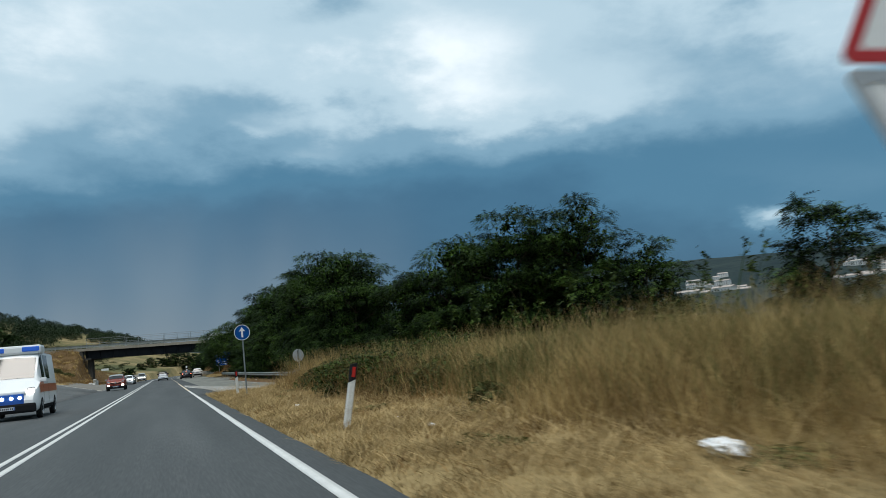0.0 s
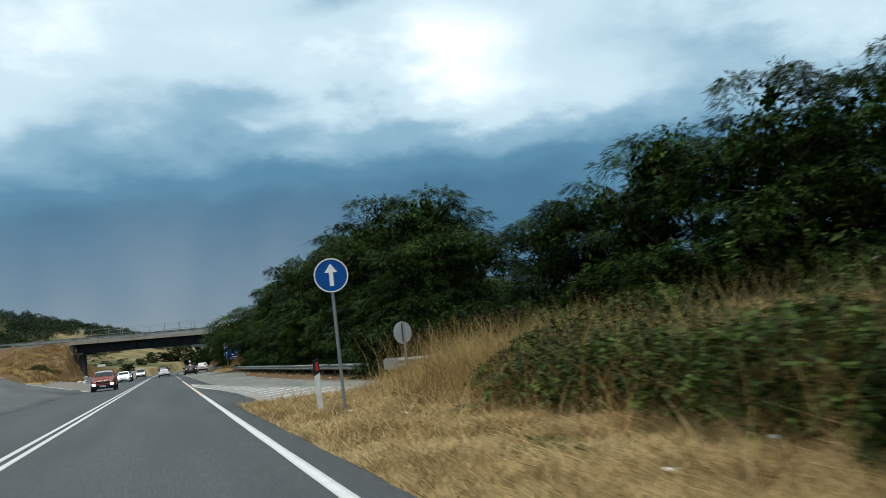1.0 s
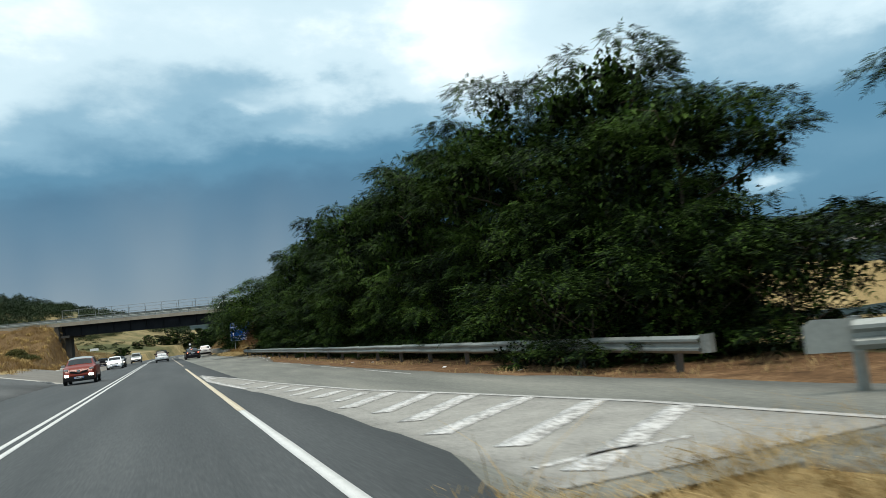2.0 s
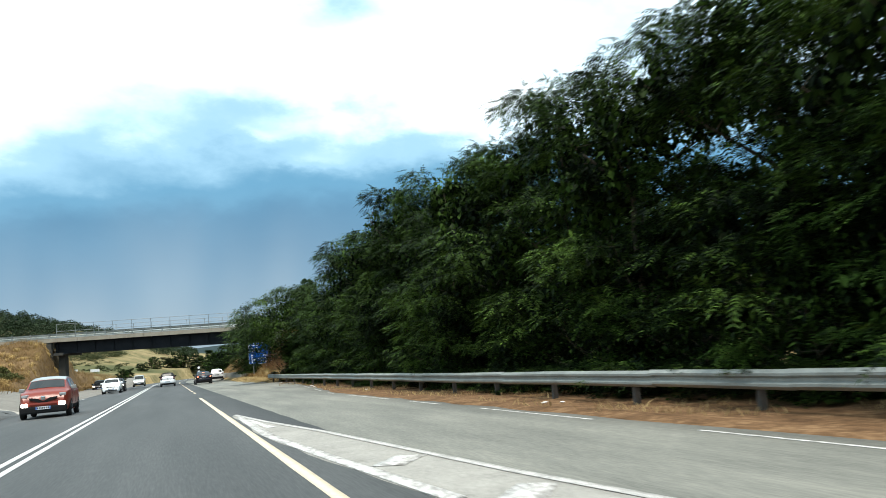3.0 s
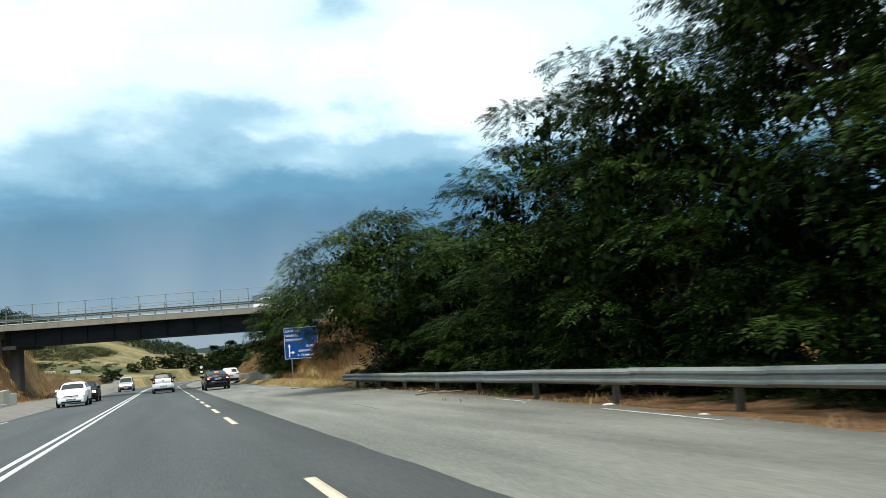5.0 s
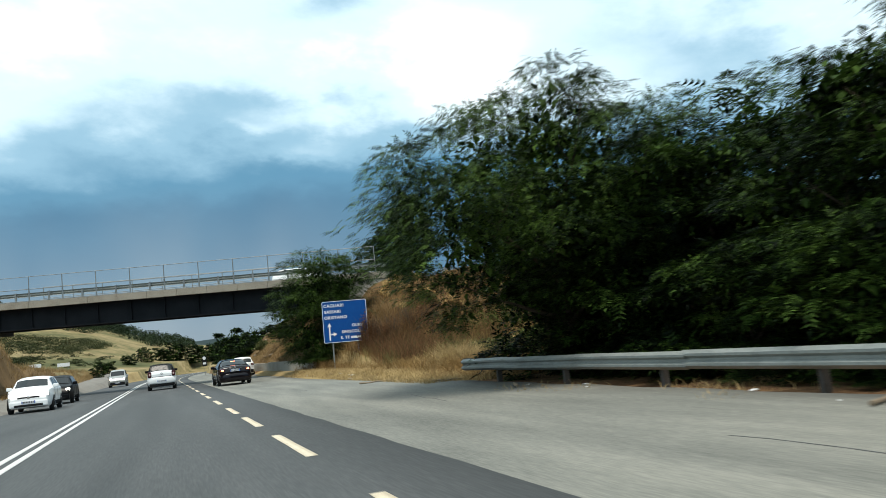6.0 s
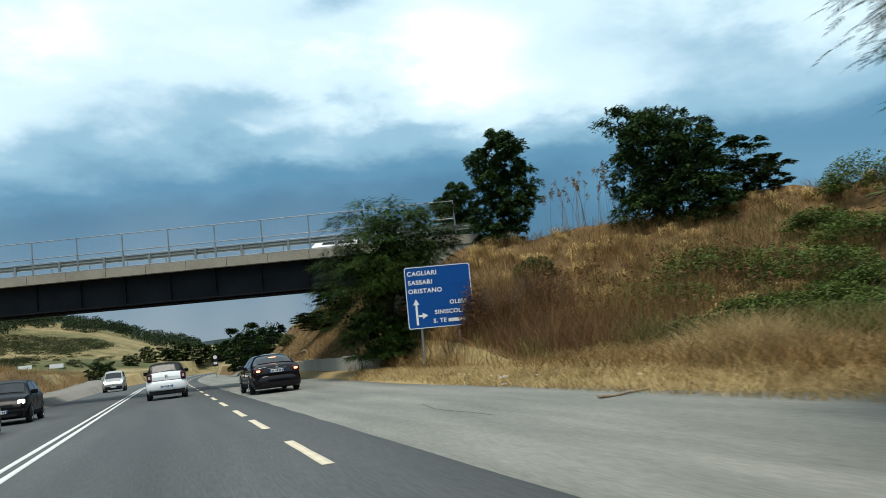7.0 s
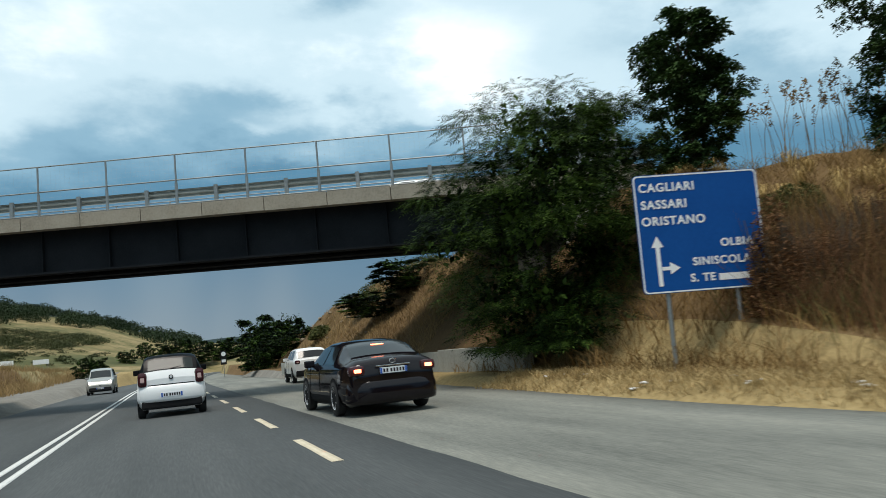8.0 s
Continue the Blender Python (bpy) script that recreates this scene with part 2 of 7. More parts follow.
M_SCRUB = leafy("green_scrub_leaf", (0.020, 0.036, 0.008), (0.125, 0.180, 0.044), 0.16, patch=0.5, scale=1.2)
M_WEED = leafy("weed_leaf", (0.06, 0.062, 0.020), (0.19, 0.18, 0.065), 0.2)
# lighter copy for the lit shrub and leaning crown, its hollows still near black
M_LEAF4 = leafy("bright_robinia_leaf", (0.004, 0.011, 0.003), (0.098, 0.170, 0.030), 0.12, skew=0.32, patch=0.45, scale=0.6)
M_LEAF3 = leafy("oak_leaf", (0.010, 0.024, 0.008), (0.052, 0.098, 0.028), 0.08, patch=0.4, scale=0.9)
M_WOOD = leafy("far_oak_leaf", (0.008, 0.017, 0.008), (0.038, 0.060, 0.026), 0.05, patch=0.5, scale=0.06)
M_FARSCRUB = leafy("far_scrub_leaf", (0.014, 0.022, 0.008), (0.064, 0.074, 0.029), 0.08, patch=0.6, scale=0.2)
M_BARK = noisy("bark", [(0.3, (0.045, 0.035, 0.026)), (0.7, (0.15, 0.12, 0.09))], 4, 30, 0.5, 0.95, 0.8, 40, stretch=(1, 1, 0.2))
M_CONC = noisy("concrete_weathered", [(0.25, (0.20, 0.19, 0.165)), (0.5, (0.36, 0.345, 0.30)), (0.8, (0.46, 0.44, 0.39))], 0.7, 14, 0.4, 0.9, 0.3, 40, stretch=(1, 1, 0.6))
M_PALE = noisy("pale_cast_concrete", [(0.25, (0.32, 0.31, 0.29)), (0.6, (0.50, 0.49, 0.46)), (0.85, (0.60, 0.59, 0.56))], 1.5, 20, 0.4, 0.9, 0.3, 40)
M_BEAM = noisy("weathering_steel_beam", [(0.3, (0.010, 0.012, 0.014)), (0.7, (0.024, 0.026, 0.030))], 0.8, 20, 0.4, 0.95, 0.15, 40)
M_KERB = noisy("beige_cast_kerb", [(0.25, (0.17, 0.145, 0.11)), (0.5, (0.30, 0.265, 0.21)), (0.8, (0.40, 0.36, 0.29))], 0.9, 14, 0.45, 0.9, 0.3, 40)
M_GALV = noisy("galvanised_steel", [(0.3, (0.20, 0.215, 0.215)), (0.7, (0.35, 0.365, 0.365))], 1.5, 25, 0.4, 0.48, 0.05, 40, metal=0.75)
M_RAIL = noisy("guardrail_steel", [(0.3, (0.17, 0.188, 0.176)), (0.55, (0.29, 0.312, 0.296)), (0.8, (0.39, 0.41, 0.39))], 1.2, 18, 0.4, 0.55, 0.05, 40, metal=0.5)
M_BLUE = noisy("sign_blue", [(0.3, (0.003, 0.055, 0.23)), (0.7, (0.005, 0.075, 0.29))], 1.5, 12, 0.4, 0.5)
M_BLUE.node_tree.nodes["Principled BSDF"].inputs["Specular IOR Level"].default_value = 0.12
M_WHITE = noisy("sign_white", [(0.3, (0.68, 0.69, 0.69)), (0.7, (0.80, 0.81, 0.81))], 3, 30, 0.4, 0.5)
M_SRED = noisy("sign_red", [(0.3, (0.34, 0.012, 0.014)), (0.7, (0.45, 0.02, 0.02))], 3, 30, 0.4, 0.5)
M_GREY = noisy("sign_back_grey", [(0.3, (0.34, 0.36, 0.38)), (0.7, (0.46, 0.48, 0.50))], 3, 30, 0.4, 0.5, metal=0.3)
M_POSTW = noisy("delineator_white", [(0.25, (0.44, 0.43, 0.40)), (0.6, (0.66, 0.65, 0.62))], 5, 40, 0.4, 0.6)
M_BLACK = noisy("matt_black", [(0.3, (0.012, 0.012, 0.013)), (0.7, (0.022, 0.022, 0.023))], 5, 60, 0.4, 0.95)
M_LITTER = noisy("white_litter", [(0.3, (0.6, 0.6, 0.6)), (0.7, (0.8, 0.8, 0.8))], 9, 50, 0.5, 0.6)
M_ROCK = noisy("pale_rock", [(0.3, (0.15, 0.115, 0.08)), (0.7, (0.33, 0.27, 0.20))], 1.5, 14, 0.5, 0.95, 0.7, 20)


# ---- mesh helpers ----
def mesh_np(name, v, f, material, smooth=False):
    """A mesh from arrays: v (n, 3), f (m, k) with k corners a face."""
    v, f = np.ascontiguousarray(v, dtype=np.float32), np.ascontiguousarray(f, dtype=np.int32)
    me = bpy.data.meshes.new(name)
    k = f.shape[1]
    me.vertices.add(len(v))
    me.vertices.foreach_set("co", v.ravel())
    me.loops.add(f.size)
    me.loops.foreach_set("vertex_index", f.ravel())
    me.polygons.add(len(f))
    me.polygons.foreach_set("loop_start", np.arange(0, f.size, k, dtype=np.int32))
    me.polygons.foreach_set("loop_total", np.full(len(f), k, dtype=np.int32))
    if smooth:
        me.polygons.foreach_set("use_smooth", np.ones(len(f), dtype=bool))
    me.update(calc_edges=True)
    me.materials.append(material)
    return me


def put(name, me, parent=None, label="", category="", kind="", group=""):
    ob = new(name, me)
    if parent:
        ob.parent = parent
    return tagged(ob, label, category, group, kind)


def part(name, bm, material, parent, label="", smooth=False):
    """Links a bmesh as one mesh object under a thing or a part."""
    me = bpy.data.meshes.new(name)
    bmesh.ops.recalc_face_normals(bm, faces=bm.faces)
    if smooth:
        for f in bm.faces:
            f.smooth = True
    bm.to_mesh(me)
    bm.free()
    me.materials.append(material)
    return put(name, me, parent, label)


def base(name, m, label, category, group="", kind=""):
    """The Empty at the foot of a thing."""
    ob = new(name)
    ob.matrix_basis = m
    ob.empty_display_size = 0.2
    return tagged(ob, label, category, group, kind)


def box(bm, lo, hi, bevel=0.0, m=None):
    r = bmesh.ops.create_cube(bm, size=1.0)["verts"]
    for v in r:
        v.co = Vector([(a + b) / 2 + c * (b - a) for a, b, c in zip(lo, hi, v.co)])
    if bevel:
        es = list({e for v in r for e in v.link_edges})
        out = bmesh.ops.bevel(bm, geom=es, offset=bevel, segments=2, affect="EDGES", profile=0.6)
        r = list({v for f in out["faces"] for v in f.verts} | {v for v in r if v.is_valid})
    if m is not None:
        bmesh.ops.transform(bm, matrix=m, verts=[v for v in r if v.is_valid])
    return r


def tube(bm, a, b, r1, r2=None, sides=10, caps=True):
    a, b = Vector(a), Vector(b)
    m = Matrix.Translation((a + b) / 2) @ (b - a).to_track_quat("Z", "Y").to_matrix().to_4x4()
    return bmesh.ops.create_cone(bm, cap_ends=caps, segments=sides, radius1=r1, radius2=r1 if r2 is None else r2, depth=(b - a).length, matrix=m)["verts"]


def prism(bm, outline, depth, m=None):
    """A plate: the outline in x and z, from y = 0 back to y = depth."""
    fr = [bm.verts.new((x, 0, z)) for x, z in outline]
    bk = [bm.verts.new((x, depth, z)) for x, z in outline]
    bm.faces.new(fr), bm.faces.new(bk[::-1])
    n = len(fr)
    for i in range(n):
        bm.faces.new((fr[i], fr[(i + 1) % n], bk[(i + 1) % n], bk[i]))
    if m is not None:
        bmesh.ops.transform(bm, matrix=m, verts=fr + bk)
    return fr + bk


def smoothstep(a, b, x):
    t = np.clip((np.asarray(x, float) - a) / (b - a), 0, 1)
    return t * t * (3 - 2 * t)


def wobble(x, y, size, seed=0.0):
    """Cheap smooth relief between -1 and 1."""
    x, y = np.asarray(x, float) / size, np.asarray(y, float) / size
    s = 0
    for k, (a, b, c) in enumerate(((1.0, 0.6, 0.3), (-0.7, 1.3, 1.9), (1.9, -1.1, 4.1), (2.3, 2.9, 0.7), (-3.7, 2.1, 2.2))):
        s = s + np.sin(a * x + b * y + c + seed * (k + 1)) / (1 + 0.6 * k)
    return s / 2.4


def strip(name, xs_ys, width, z, material, label, y_step=2.0, kind="structure", category="road marking"):
    """A painted stripe along a line of points, with its true width and a few millimetres of thickness."""
    pts = []
    for (x0, y0), (x1, y1) in zip(xs_ys, xs_ys[1:]):
        n = max(1, int(math.hypot(x1 - x0, y1 - y0) / y_step))
        pts += [(x0 + (x1 - x0) * i / n, y0 + (y1 - y0) * i / n) for i in range(n)]
    pts.append(xs_ys[-1])
    v, f = [], []
    pts = [(x + max(y - 195, 0) ** 2 / 1600, y) for x, y in pts]
    for i, (x, y) in enumerate(pts):
        a, b = pts[max(0, i - 1)], pts[min(len(pts) - 1, i + 1)]
        d = Vector((b[0] - a[0], b[1] - a[1])).normalized()
        w = width / 2 * (1 + 0.05 * math.sin(i * 2.7) + 0.04 * math.sin(i * 1.1 + 2))
        nx, ny = d.y * w, -d.x * w
        v += [(x - nx, y - ny, z), (x + nx, y + ny, z), (x - nx, y - ny, z - 0.004), (x + nx, y + ny, z - 0.004)]
        if i:
            k = 4 * i
            f += [(k - 4, k - 3, k + 1, k), (k - 4, k, k + 2, k - 2), (k - 3, k - 1, k + 3, k + 1)]
    return put(name, mesh_np(name, v, f, material), label=label, category=category, kind=kind)

# ---- the ground ----
EDGE_Y = [30, 44, 52, 57.6, 62, 72, 94, 105, 116, 133, 140, 154, 167, 180, 240, 300, 330]
EDGE_X = [14, 11.5, 9.6, 9.1, 8.6, 8.25, 8.15, 9.2, 9.9, 10.2, 9.6, 9.1, 9.6, 9.3, 8.5, 4.6, 4.2]


def bend(y):
    """How far the road has swung to the right beyond the overpass."""
    return np.maximum(np.asarray(y, float) - 195, 0) ** 2 / 1600


def bridge_d(x, y):
    """Metres in front of the overpass's near edge (negative behind it)."""
    return (174.2 - 0.45 * np.asarray(x, float) - np.asarray(y, float)) * 0.912


def deck_z(x):
    return 6.98 - 0.0295 * np.asarray(x, float)


def height(x, y):
    x, y = np.asarray(x, float), np.asarray(y, float)
    d = bridge_d(x, y)
    z = np.full(np.broadcast(x, y).shape, -0.04)
    # verge and bank behind it, before the junction
    near = 1 - smoothstep(46, 56, y)
    z = z + near * (0.06 * smoothstep(4.0, 4.6, x) + 0.22 * smoothstep(6.0, 9.0, x) + 0.03 * wobble(x, y, 1.1) * smoothstep(4.2, 5, x) - 2.6 * smoothstep(14, 45, x))
    # shoulder that dips to the guardrail
    z = z + (1 - near) * (-0.19 * smoothstep(8.6, 10.4, x) - 1.2 * smoothstep(12.5, 30, x)) * (1 - smoothstep(133, 142, y))
    z = z + (1 - near) * 0.03 * wobble(x, y, 0.9, 3) * smoothstep(9.0, 10, x)
    # valley and hills far to the right
    away = np.hypot(x, y)
    aside = smoothstep(0.22, 0.5, x / np.maximum(away, 1.0))
    z = z - 7 * smoothstep(40, 160, x) * (1 - smoothstep(250, 500, away)) + aside * (30 * smoothstep(330, 900, away) + smoothstep(1200, 2500, away) * (104 + 22 * wobble(x, y, 420)))
    # approach embankment on the right, with its end slope by the road
    front = np.interp(d, [-60, -28, -9.5, 0, 3.5, 8, 11.5, 15, 19], [3.6, 4.5, 5.3, 5.6, 4.1, 1.9, 0.75, 0.22, 0.0])
    foot = np.interp(y, [150, 164, 185, 200, 230, 260], [12.4, 11.5, 10.4, 10.6, 11.4, 13.0])
    end = np.interp(x - foot, [0.0, 0.4, 2.2, 5.0, 7.5], [0.0, 0.75, 2.4, 5.6, 6.6])
    bank = np.minimum(front * (1 + 0.014 * np.clip(x - 19, 0, 22)), end) * (1 - smoothstep(205, 262, y))
    z = z + bank * (1 + 0.05 * wobble(x, y, 1.7, 1)) + 0.12 * smoothstep(0.6, 2.5, bank) * wobble(x, y, 0.8, 5)
    z = z + 0.35 * smoothstep(1.0, 3.0, bank) * smoothstep(176, 182, y) * (wobble(x, y, 1.6, 9) + 0.5 * wobble(x, y, 0.7, 4))
    # approach embankment on the left
    front_l = np.interp(d, [-90, -24, -9, 0, 5, 12, 22, 40], [0.6, 2.2, 6.6, 6.8, 5.4, 3.6, 2.2, 0.5])
    end_l = np.interp(-x, [9.8, 10.8, 11.6, 12.6, 13.8], [0.0, 0.9, 3.0, 5.7, 6.7])
    z = z + (np.minimum(front_l, end_l) * (1 + 0.07 * wobble(x, y, 2.1, 2)) + 0.32 * smoothstep(0.6, 2.4, np.minimum(front_l, end_l)) * (wobble(x, y, 1.5, 6) + 0.6 * wobble(x, y, 0.7, 3))) * (x < 0) * (1 - smoothstep(225, 300, y))
    # the slip road that climbs away on the left
    z = z + 0.23 * np.clip(-x - 4.4, 0, 18) * smoothstep(30, 75, y) * (1 - smoothstep(128, 150, y)) * (1 - smoothstep(-4, 20, 14 - d))
    # fields and hills beyond the overpass
    r = np.hypot((x + 85) / 105, (y - 430) / 150)
    z = z + 8.5 * np.exp(-r * r * 1.1) * smoothstep(215, 310, y) * smoothstep(12, -22, x) * (1 + 0.05 * wobble(x, y, 14, 2))
    r = np.hypot((x + 210) / 190, (y - 640) / 230)
    z = z + 68 * np.exp(-r * r)
    far = smoothstep(900, 2600, np.hypot(x, y))
    z = z + far * (1 - smoothstep(600, 1500, np.abs(x) - 0.3 * y)) * (62 + 34 * wobble(x, y, 360, 2))
    z = z + far * smoothstep(-300, -1500, x) * (80 + 40 * wobble(x, y, 500, 4))
    # the roadbed lies level under the paving
    right = np.interp(y, EDGE_Y, EDGE_X)
    right = np.where(y < 50, 4.0, right)
    x = x - bend(y)
    paved = (1 - smoothstep(0.0, 0.5, x - right)) * smoothstep(-4.8, -4.3, x) * (1 - smoothstep(330, 360, y))
    return z * (1 - paved) - 0.05 * paved


gx = np.r_[-4500, -3000, -2000, -1400, np.arange(-1000, -300, 60), np.arange(-300, -60, 12), np.arange(-60, -16, 2), np.arange(-16, 32, 0.5), np.arange(32, 104, 1.5), np.arange(104, 300, 14), np.arange(300, 1000, 60), np.arange(1000, 4600, 180)]
gy = np.r_[-3000, -1500, -800, -400, -200, np.arange(-120, 0, 10), np.arange(0, 240, 0.75), np.arange(240, 480, 6), np.arange(480, 1000, 20), np.arange(1000, 2000, 90), np.arange(2000, 4700, 180)]
GX, GY = np.meshgrid(gx, gy)
GZ = height(GX, GY)
n_x, n_y = len(gx), len(gy)
idx = np.arange(n_x * n_y).reshape(n_y, n_x)
quads = np.stack([idx[:-1, :-1], idx[:-1, 1:], idx[1:, 1:], idx[1:, :-1]], -1).reshape(-1, 4)
cx, cy = GX[:-1, :-1].ravel(), GY[:-1, :-1].ravel()
ground_me = mesh_np("ground", np.stack([GX, GY, GZ], -1).reshape(-1, 3), quads, M_FIELD, smooth=True)
ground_me.materials.append(M_EARTH)
# far woods and fields, with the blue of distant haze mixed into the colour
M_FAR = noisy("hazed_far_woods_and_fields", [(0.36, (0.012, 0.023, 0.025)), (0.5, (0.020, 0.033, 0.034)), (0.64, (0.034, 0.047, 0.043)), (0.78, (0.07, 0.078, 0.058))], 0.009, 0.09, 0.45, 0.95)
M_GREENFIELD = noisy("stubble_and_scrub", [(0.38, (0.060, 0.068, 0.028)), (0.47, (0.105, 0.100, 0.044)), (0.55, (0.20, 0.160, 0.078)), (0.64, (0.31, 0.24, 0.13))], 0.028, 0.5, 0.34, 0.95, 0.5, 6)
ground_me.materials.append(M_FAR)
ground_me.materials.append(M_GREENFIELD)
kind_of = np.zeros(len(quads), np.int32)
wx_, wy_ = cx + 9 * wobble(cx, cy, 17, 1), cy + 9 * wobble(cx, cy, 17, 6)
kind_of[(cx > 7.4) & (cx < 14) & (cy > 50) & (cy < 136)] = 1
kind_of[(cx > 10.5) & (wx_ < 60) & (cy > 139) & (wy_ < 262)] = 4
ground_me.materials.append(M_BANK)
M_PALEGRAVEL = noisy("pale_gravel", [(0.3, (0.24, 0.225, 0.20)), (0.55, (0.36, 0.34, 0.305)), (0.8, (0.48, 0.46, 0.42))], 0.8, 16, 0.5, 0.95, 0.6, 40)
M_GRAVEL = noisy("grey_gravel_shoulder", [(0.3, (0.12, 0.113, 0.10)), (0.55, (0.195, 0.185, 0.165)), (0.8, (0.30, 0.285, 0.25))], 0.8, 16, 0.5, 0.95, 0.6, 40)
ground_me.materials.append(M_GRAVEL)
kind_of[(cx > 9.3) & (cx < 12.2) & (cy > 136) & (cy < 163)] = 0
kind_of[(cx > 9.3) & (wx_ < 60) & (cy > 183) & (wy_ < 262)] = 4
kind_of[(cx < -9.5) & (cx > -45) & (cy > 104) & (cy < 232)] = 4
kind_of[(cx < -4) & (cx > -9.0 + 0.6 * wobble(cx, cy, 2.0, 2)) & (cy > 103) & (cy < 420)] = 5
kind_of[(cx > 4) & (cx < 9.4) & (cy > 180) & (cy < 300)] = 5
kind_of[((wy_ > 232) & ((cx > 16) | (cx < -9.5) | (cy > 262))) | (wx_ < -60)] = 3
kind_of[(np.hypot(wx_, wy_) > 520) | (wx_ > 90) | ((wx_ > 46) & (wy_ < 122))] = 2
ground_me.polygons.foreach_set("material_index", kind_of)
ground = put("ground", ground_me, label="rolling ground of dry grass, bare earth and scrub", category="ground", kind="structure")


def sheet(name, rows, z, material, label, category="road", follow=False, rough=0.05):
    """A paved sheet from rows of (y, x of one edge, x of the other), with a thin broken edge."""
    v, f = [], []
    ys = [r[0] for r in rows]
    yy = np.arange(ys[0], ys[-1] + 0.01, 1.0)
    a, b = np.interp(yy, ys, [r[1] for r in rows]), np.interp(yy, ys, [r[2] for r in rows])
    for i, (y, x0, x1) in enumerate(zip(yy, a, b)):
        j0, j1 = rough * (math.sin(y * 2.3) + 0.8 * math.sin(y * 5.1)), rough * (math.sin(y * 1.7 + 1) + 0.8 * math.sin(y * 4.3))
        cols = np.linspace(x0 + j0, x1 + j1, 7)
        cols = cols + bend(y)
        x0, x1 = x0 + float(bend(y)), x1 + float(bend(y))
        zs = height(cols, np.full(7, y)) + 0.05 + 0.14 * smoothstep(5, 9, -cols) if follow else np.full(7, z)
        v += [(x0 + j0, y, zs[0] - 0.06)] + [(x, y, zz) for x, zz in zip(cols, zs)] + [(x1 + j1, y, zs[-1] - 0.06)]
        if i:
            k = 9 * i
            f += [(k - 9 + c, k - 8 + c, k + 1 + c, k + c) for c in range(8)]
    return put(name, mesh_np(name, v, f, material), label=label, category=category, kind="structure")


road_rows = [(-80, -4.3, 4.0), (50, -4.3, 4.0), (54, -4.3, 4.78), (160, -4.3, 4.7), (340, -4.3, 4.6)]
sheet("road", road_rows, 0.0, M_ROAD, "dark grey asphalt two-lane road with worn tyre tracks", rough=0.012)
slip_rows = [(y, 4.3, x) for y, x in zip(EDGE_Y, EDGE_X) if y >= 52]
sheet("slip_road", [(51, 4.4, 9.7)] + slip_rows[1:], -0.007, M_OLD, "pale worn asphalt slip lane beside the main road")
sheet("slip_road_behind", [(30, 11.5, 18), (40, 9.6, 13.6), (51.2, 6.2, 9.8)], -0.008, M_OLD, "pale worn asphalt ramp coming from behind the grass")
sheet("left_ramp", [(-20, -4.6, -4.25), (20, -5.4, -4.25), (60, -7.0, -4.25), (83, -8.8, -4.25), (90, -9.8, -4.25), (92, -14, -4.25), (94, -22, -4.25), (96, -25, -4.25), (98, -17, -4.25), (100, -12, -4.25), (103, -7.0, -4.25), (106, -5.0, -4.25)], 0.0, M_RAMP, "grey asphalt ramp climbing away from the road", follow=True)

# bleached splitter island of old asphalt, with its painted hatching
GORE_R = [(51.5, 7.8), (54.8, 7.5), (58.8, 6.8), (62.9, 6.0), (70, 5.2), (76.7, 4.66), (81, 4.16), (85.0, 3.82)]
GORE_L = [(51.5, 4.72), (60, 4.70), (66, 4.45), (72, 4.0), (77, 3.70), (85, 3.74)]
gl = lambda y: float(np.interp(y, [p[0] for p in GORE_L], [p[1] for p in GORE_L]))
gr = lambda y: float(np.interp(y, [p[0] for p in GORE_R], [p[1] for p in GORE_R]))
sheet("splitter_island", [(y, gl(y), gr(y)) for y in np.arange(51.5, 85.1, 1.5)], 0.004, M_GORE, "bleached old asphalt of a painted splitter island", "road", rough=0.02)
strip("edge_line", [(x, y) for y, x in GORE_R], 0.11, 0.013, M_PAINT_OLD, "white painted line round the splitter island")
strip("edge_line", [(gl(y) + 0.10, y) for y in np.arange(69, 84.9, 1.6)], 0.17, 0.0135, M_PAINT_WORN, "broad worn white line round the splitter island")
sheet("splitter_tip", [(79.0, 3.98, 4.16), (82.0, 3.85, 3.96), (84.6, 3.80, 3.84)], 0.010, M_PAINT_WORN, "rough flaking white paint filling the tip of the splitter island", "road marking", rough=0.02)
for k in range(14):
    y0 = 51.9 + k * 1.5
    x0, y1 = gl(y0) + 0.38 + 0.12 * math.sin(k * 2.2), y0 + 2.15
    x1 = gr(y1) - 0.08
    if x1 - x0 < 0.4:
        continue
    y1 = y0 + 2.15 * min(1, (x1 - x0) / 1.5)
    strip("hatch_stripe", [(x0, y0), (x1, y1)], 0.33 + 0.04 * math.sin(3 * k), 0.012, M_PAINT_WORN, "worn white diagonal stripe of the hatching", 0.4)
# paint flaked off along the open end of the island
for x0, x1, y in ((4.9, 6.4, 52.3),):
    strip("flaked_line", [(x0, y), ((x0 + x1) / 2, y + 0.12), (x1, y + 0.1)], 0.10, 0.012, M_PAINT_WORN, "flaked remains of a white line", 0.4)

strip("centre_line", [(0.0, -80), (0.0, 338)], 0.12, 0.006, M_PAINT, "solid white centre line, one of a pair")
strip("centre_line", [(-0.25, -80), (-0.25, 338)], 0.12, 0.006, M_PAINT, "solid white centre line, one of a pair")
strip("edge_line", [(3.58, -80), (3.57, 62)], 0.135, 0.006, M_PAINT, "solid white edge line on dark asphalt")
strip("edge_line", [(3.57, 62.02), (3.6, 104)], 0.135, 0.006, M_PAINT_Y, "solid cream edge line on dark asphalt")
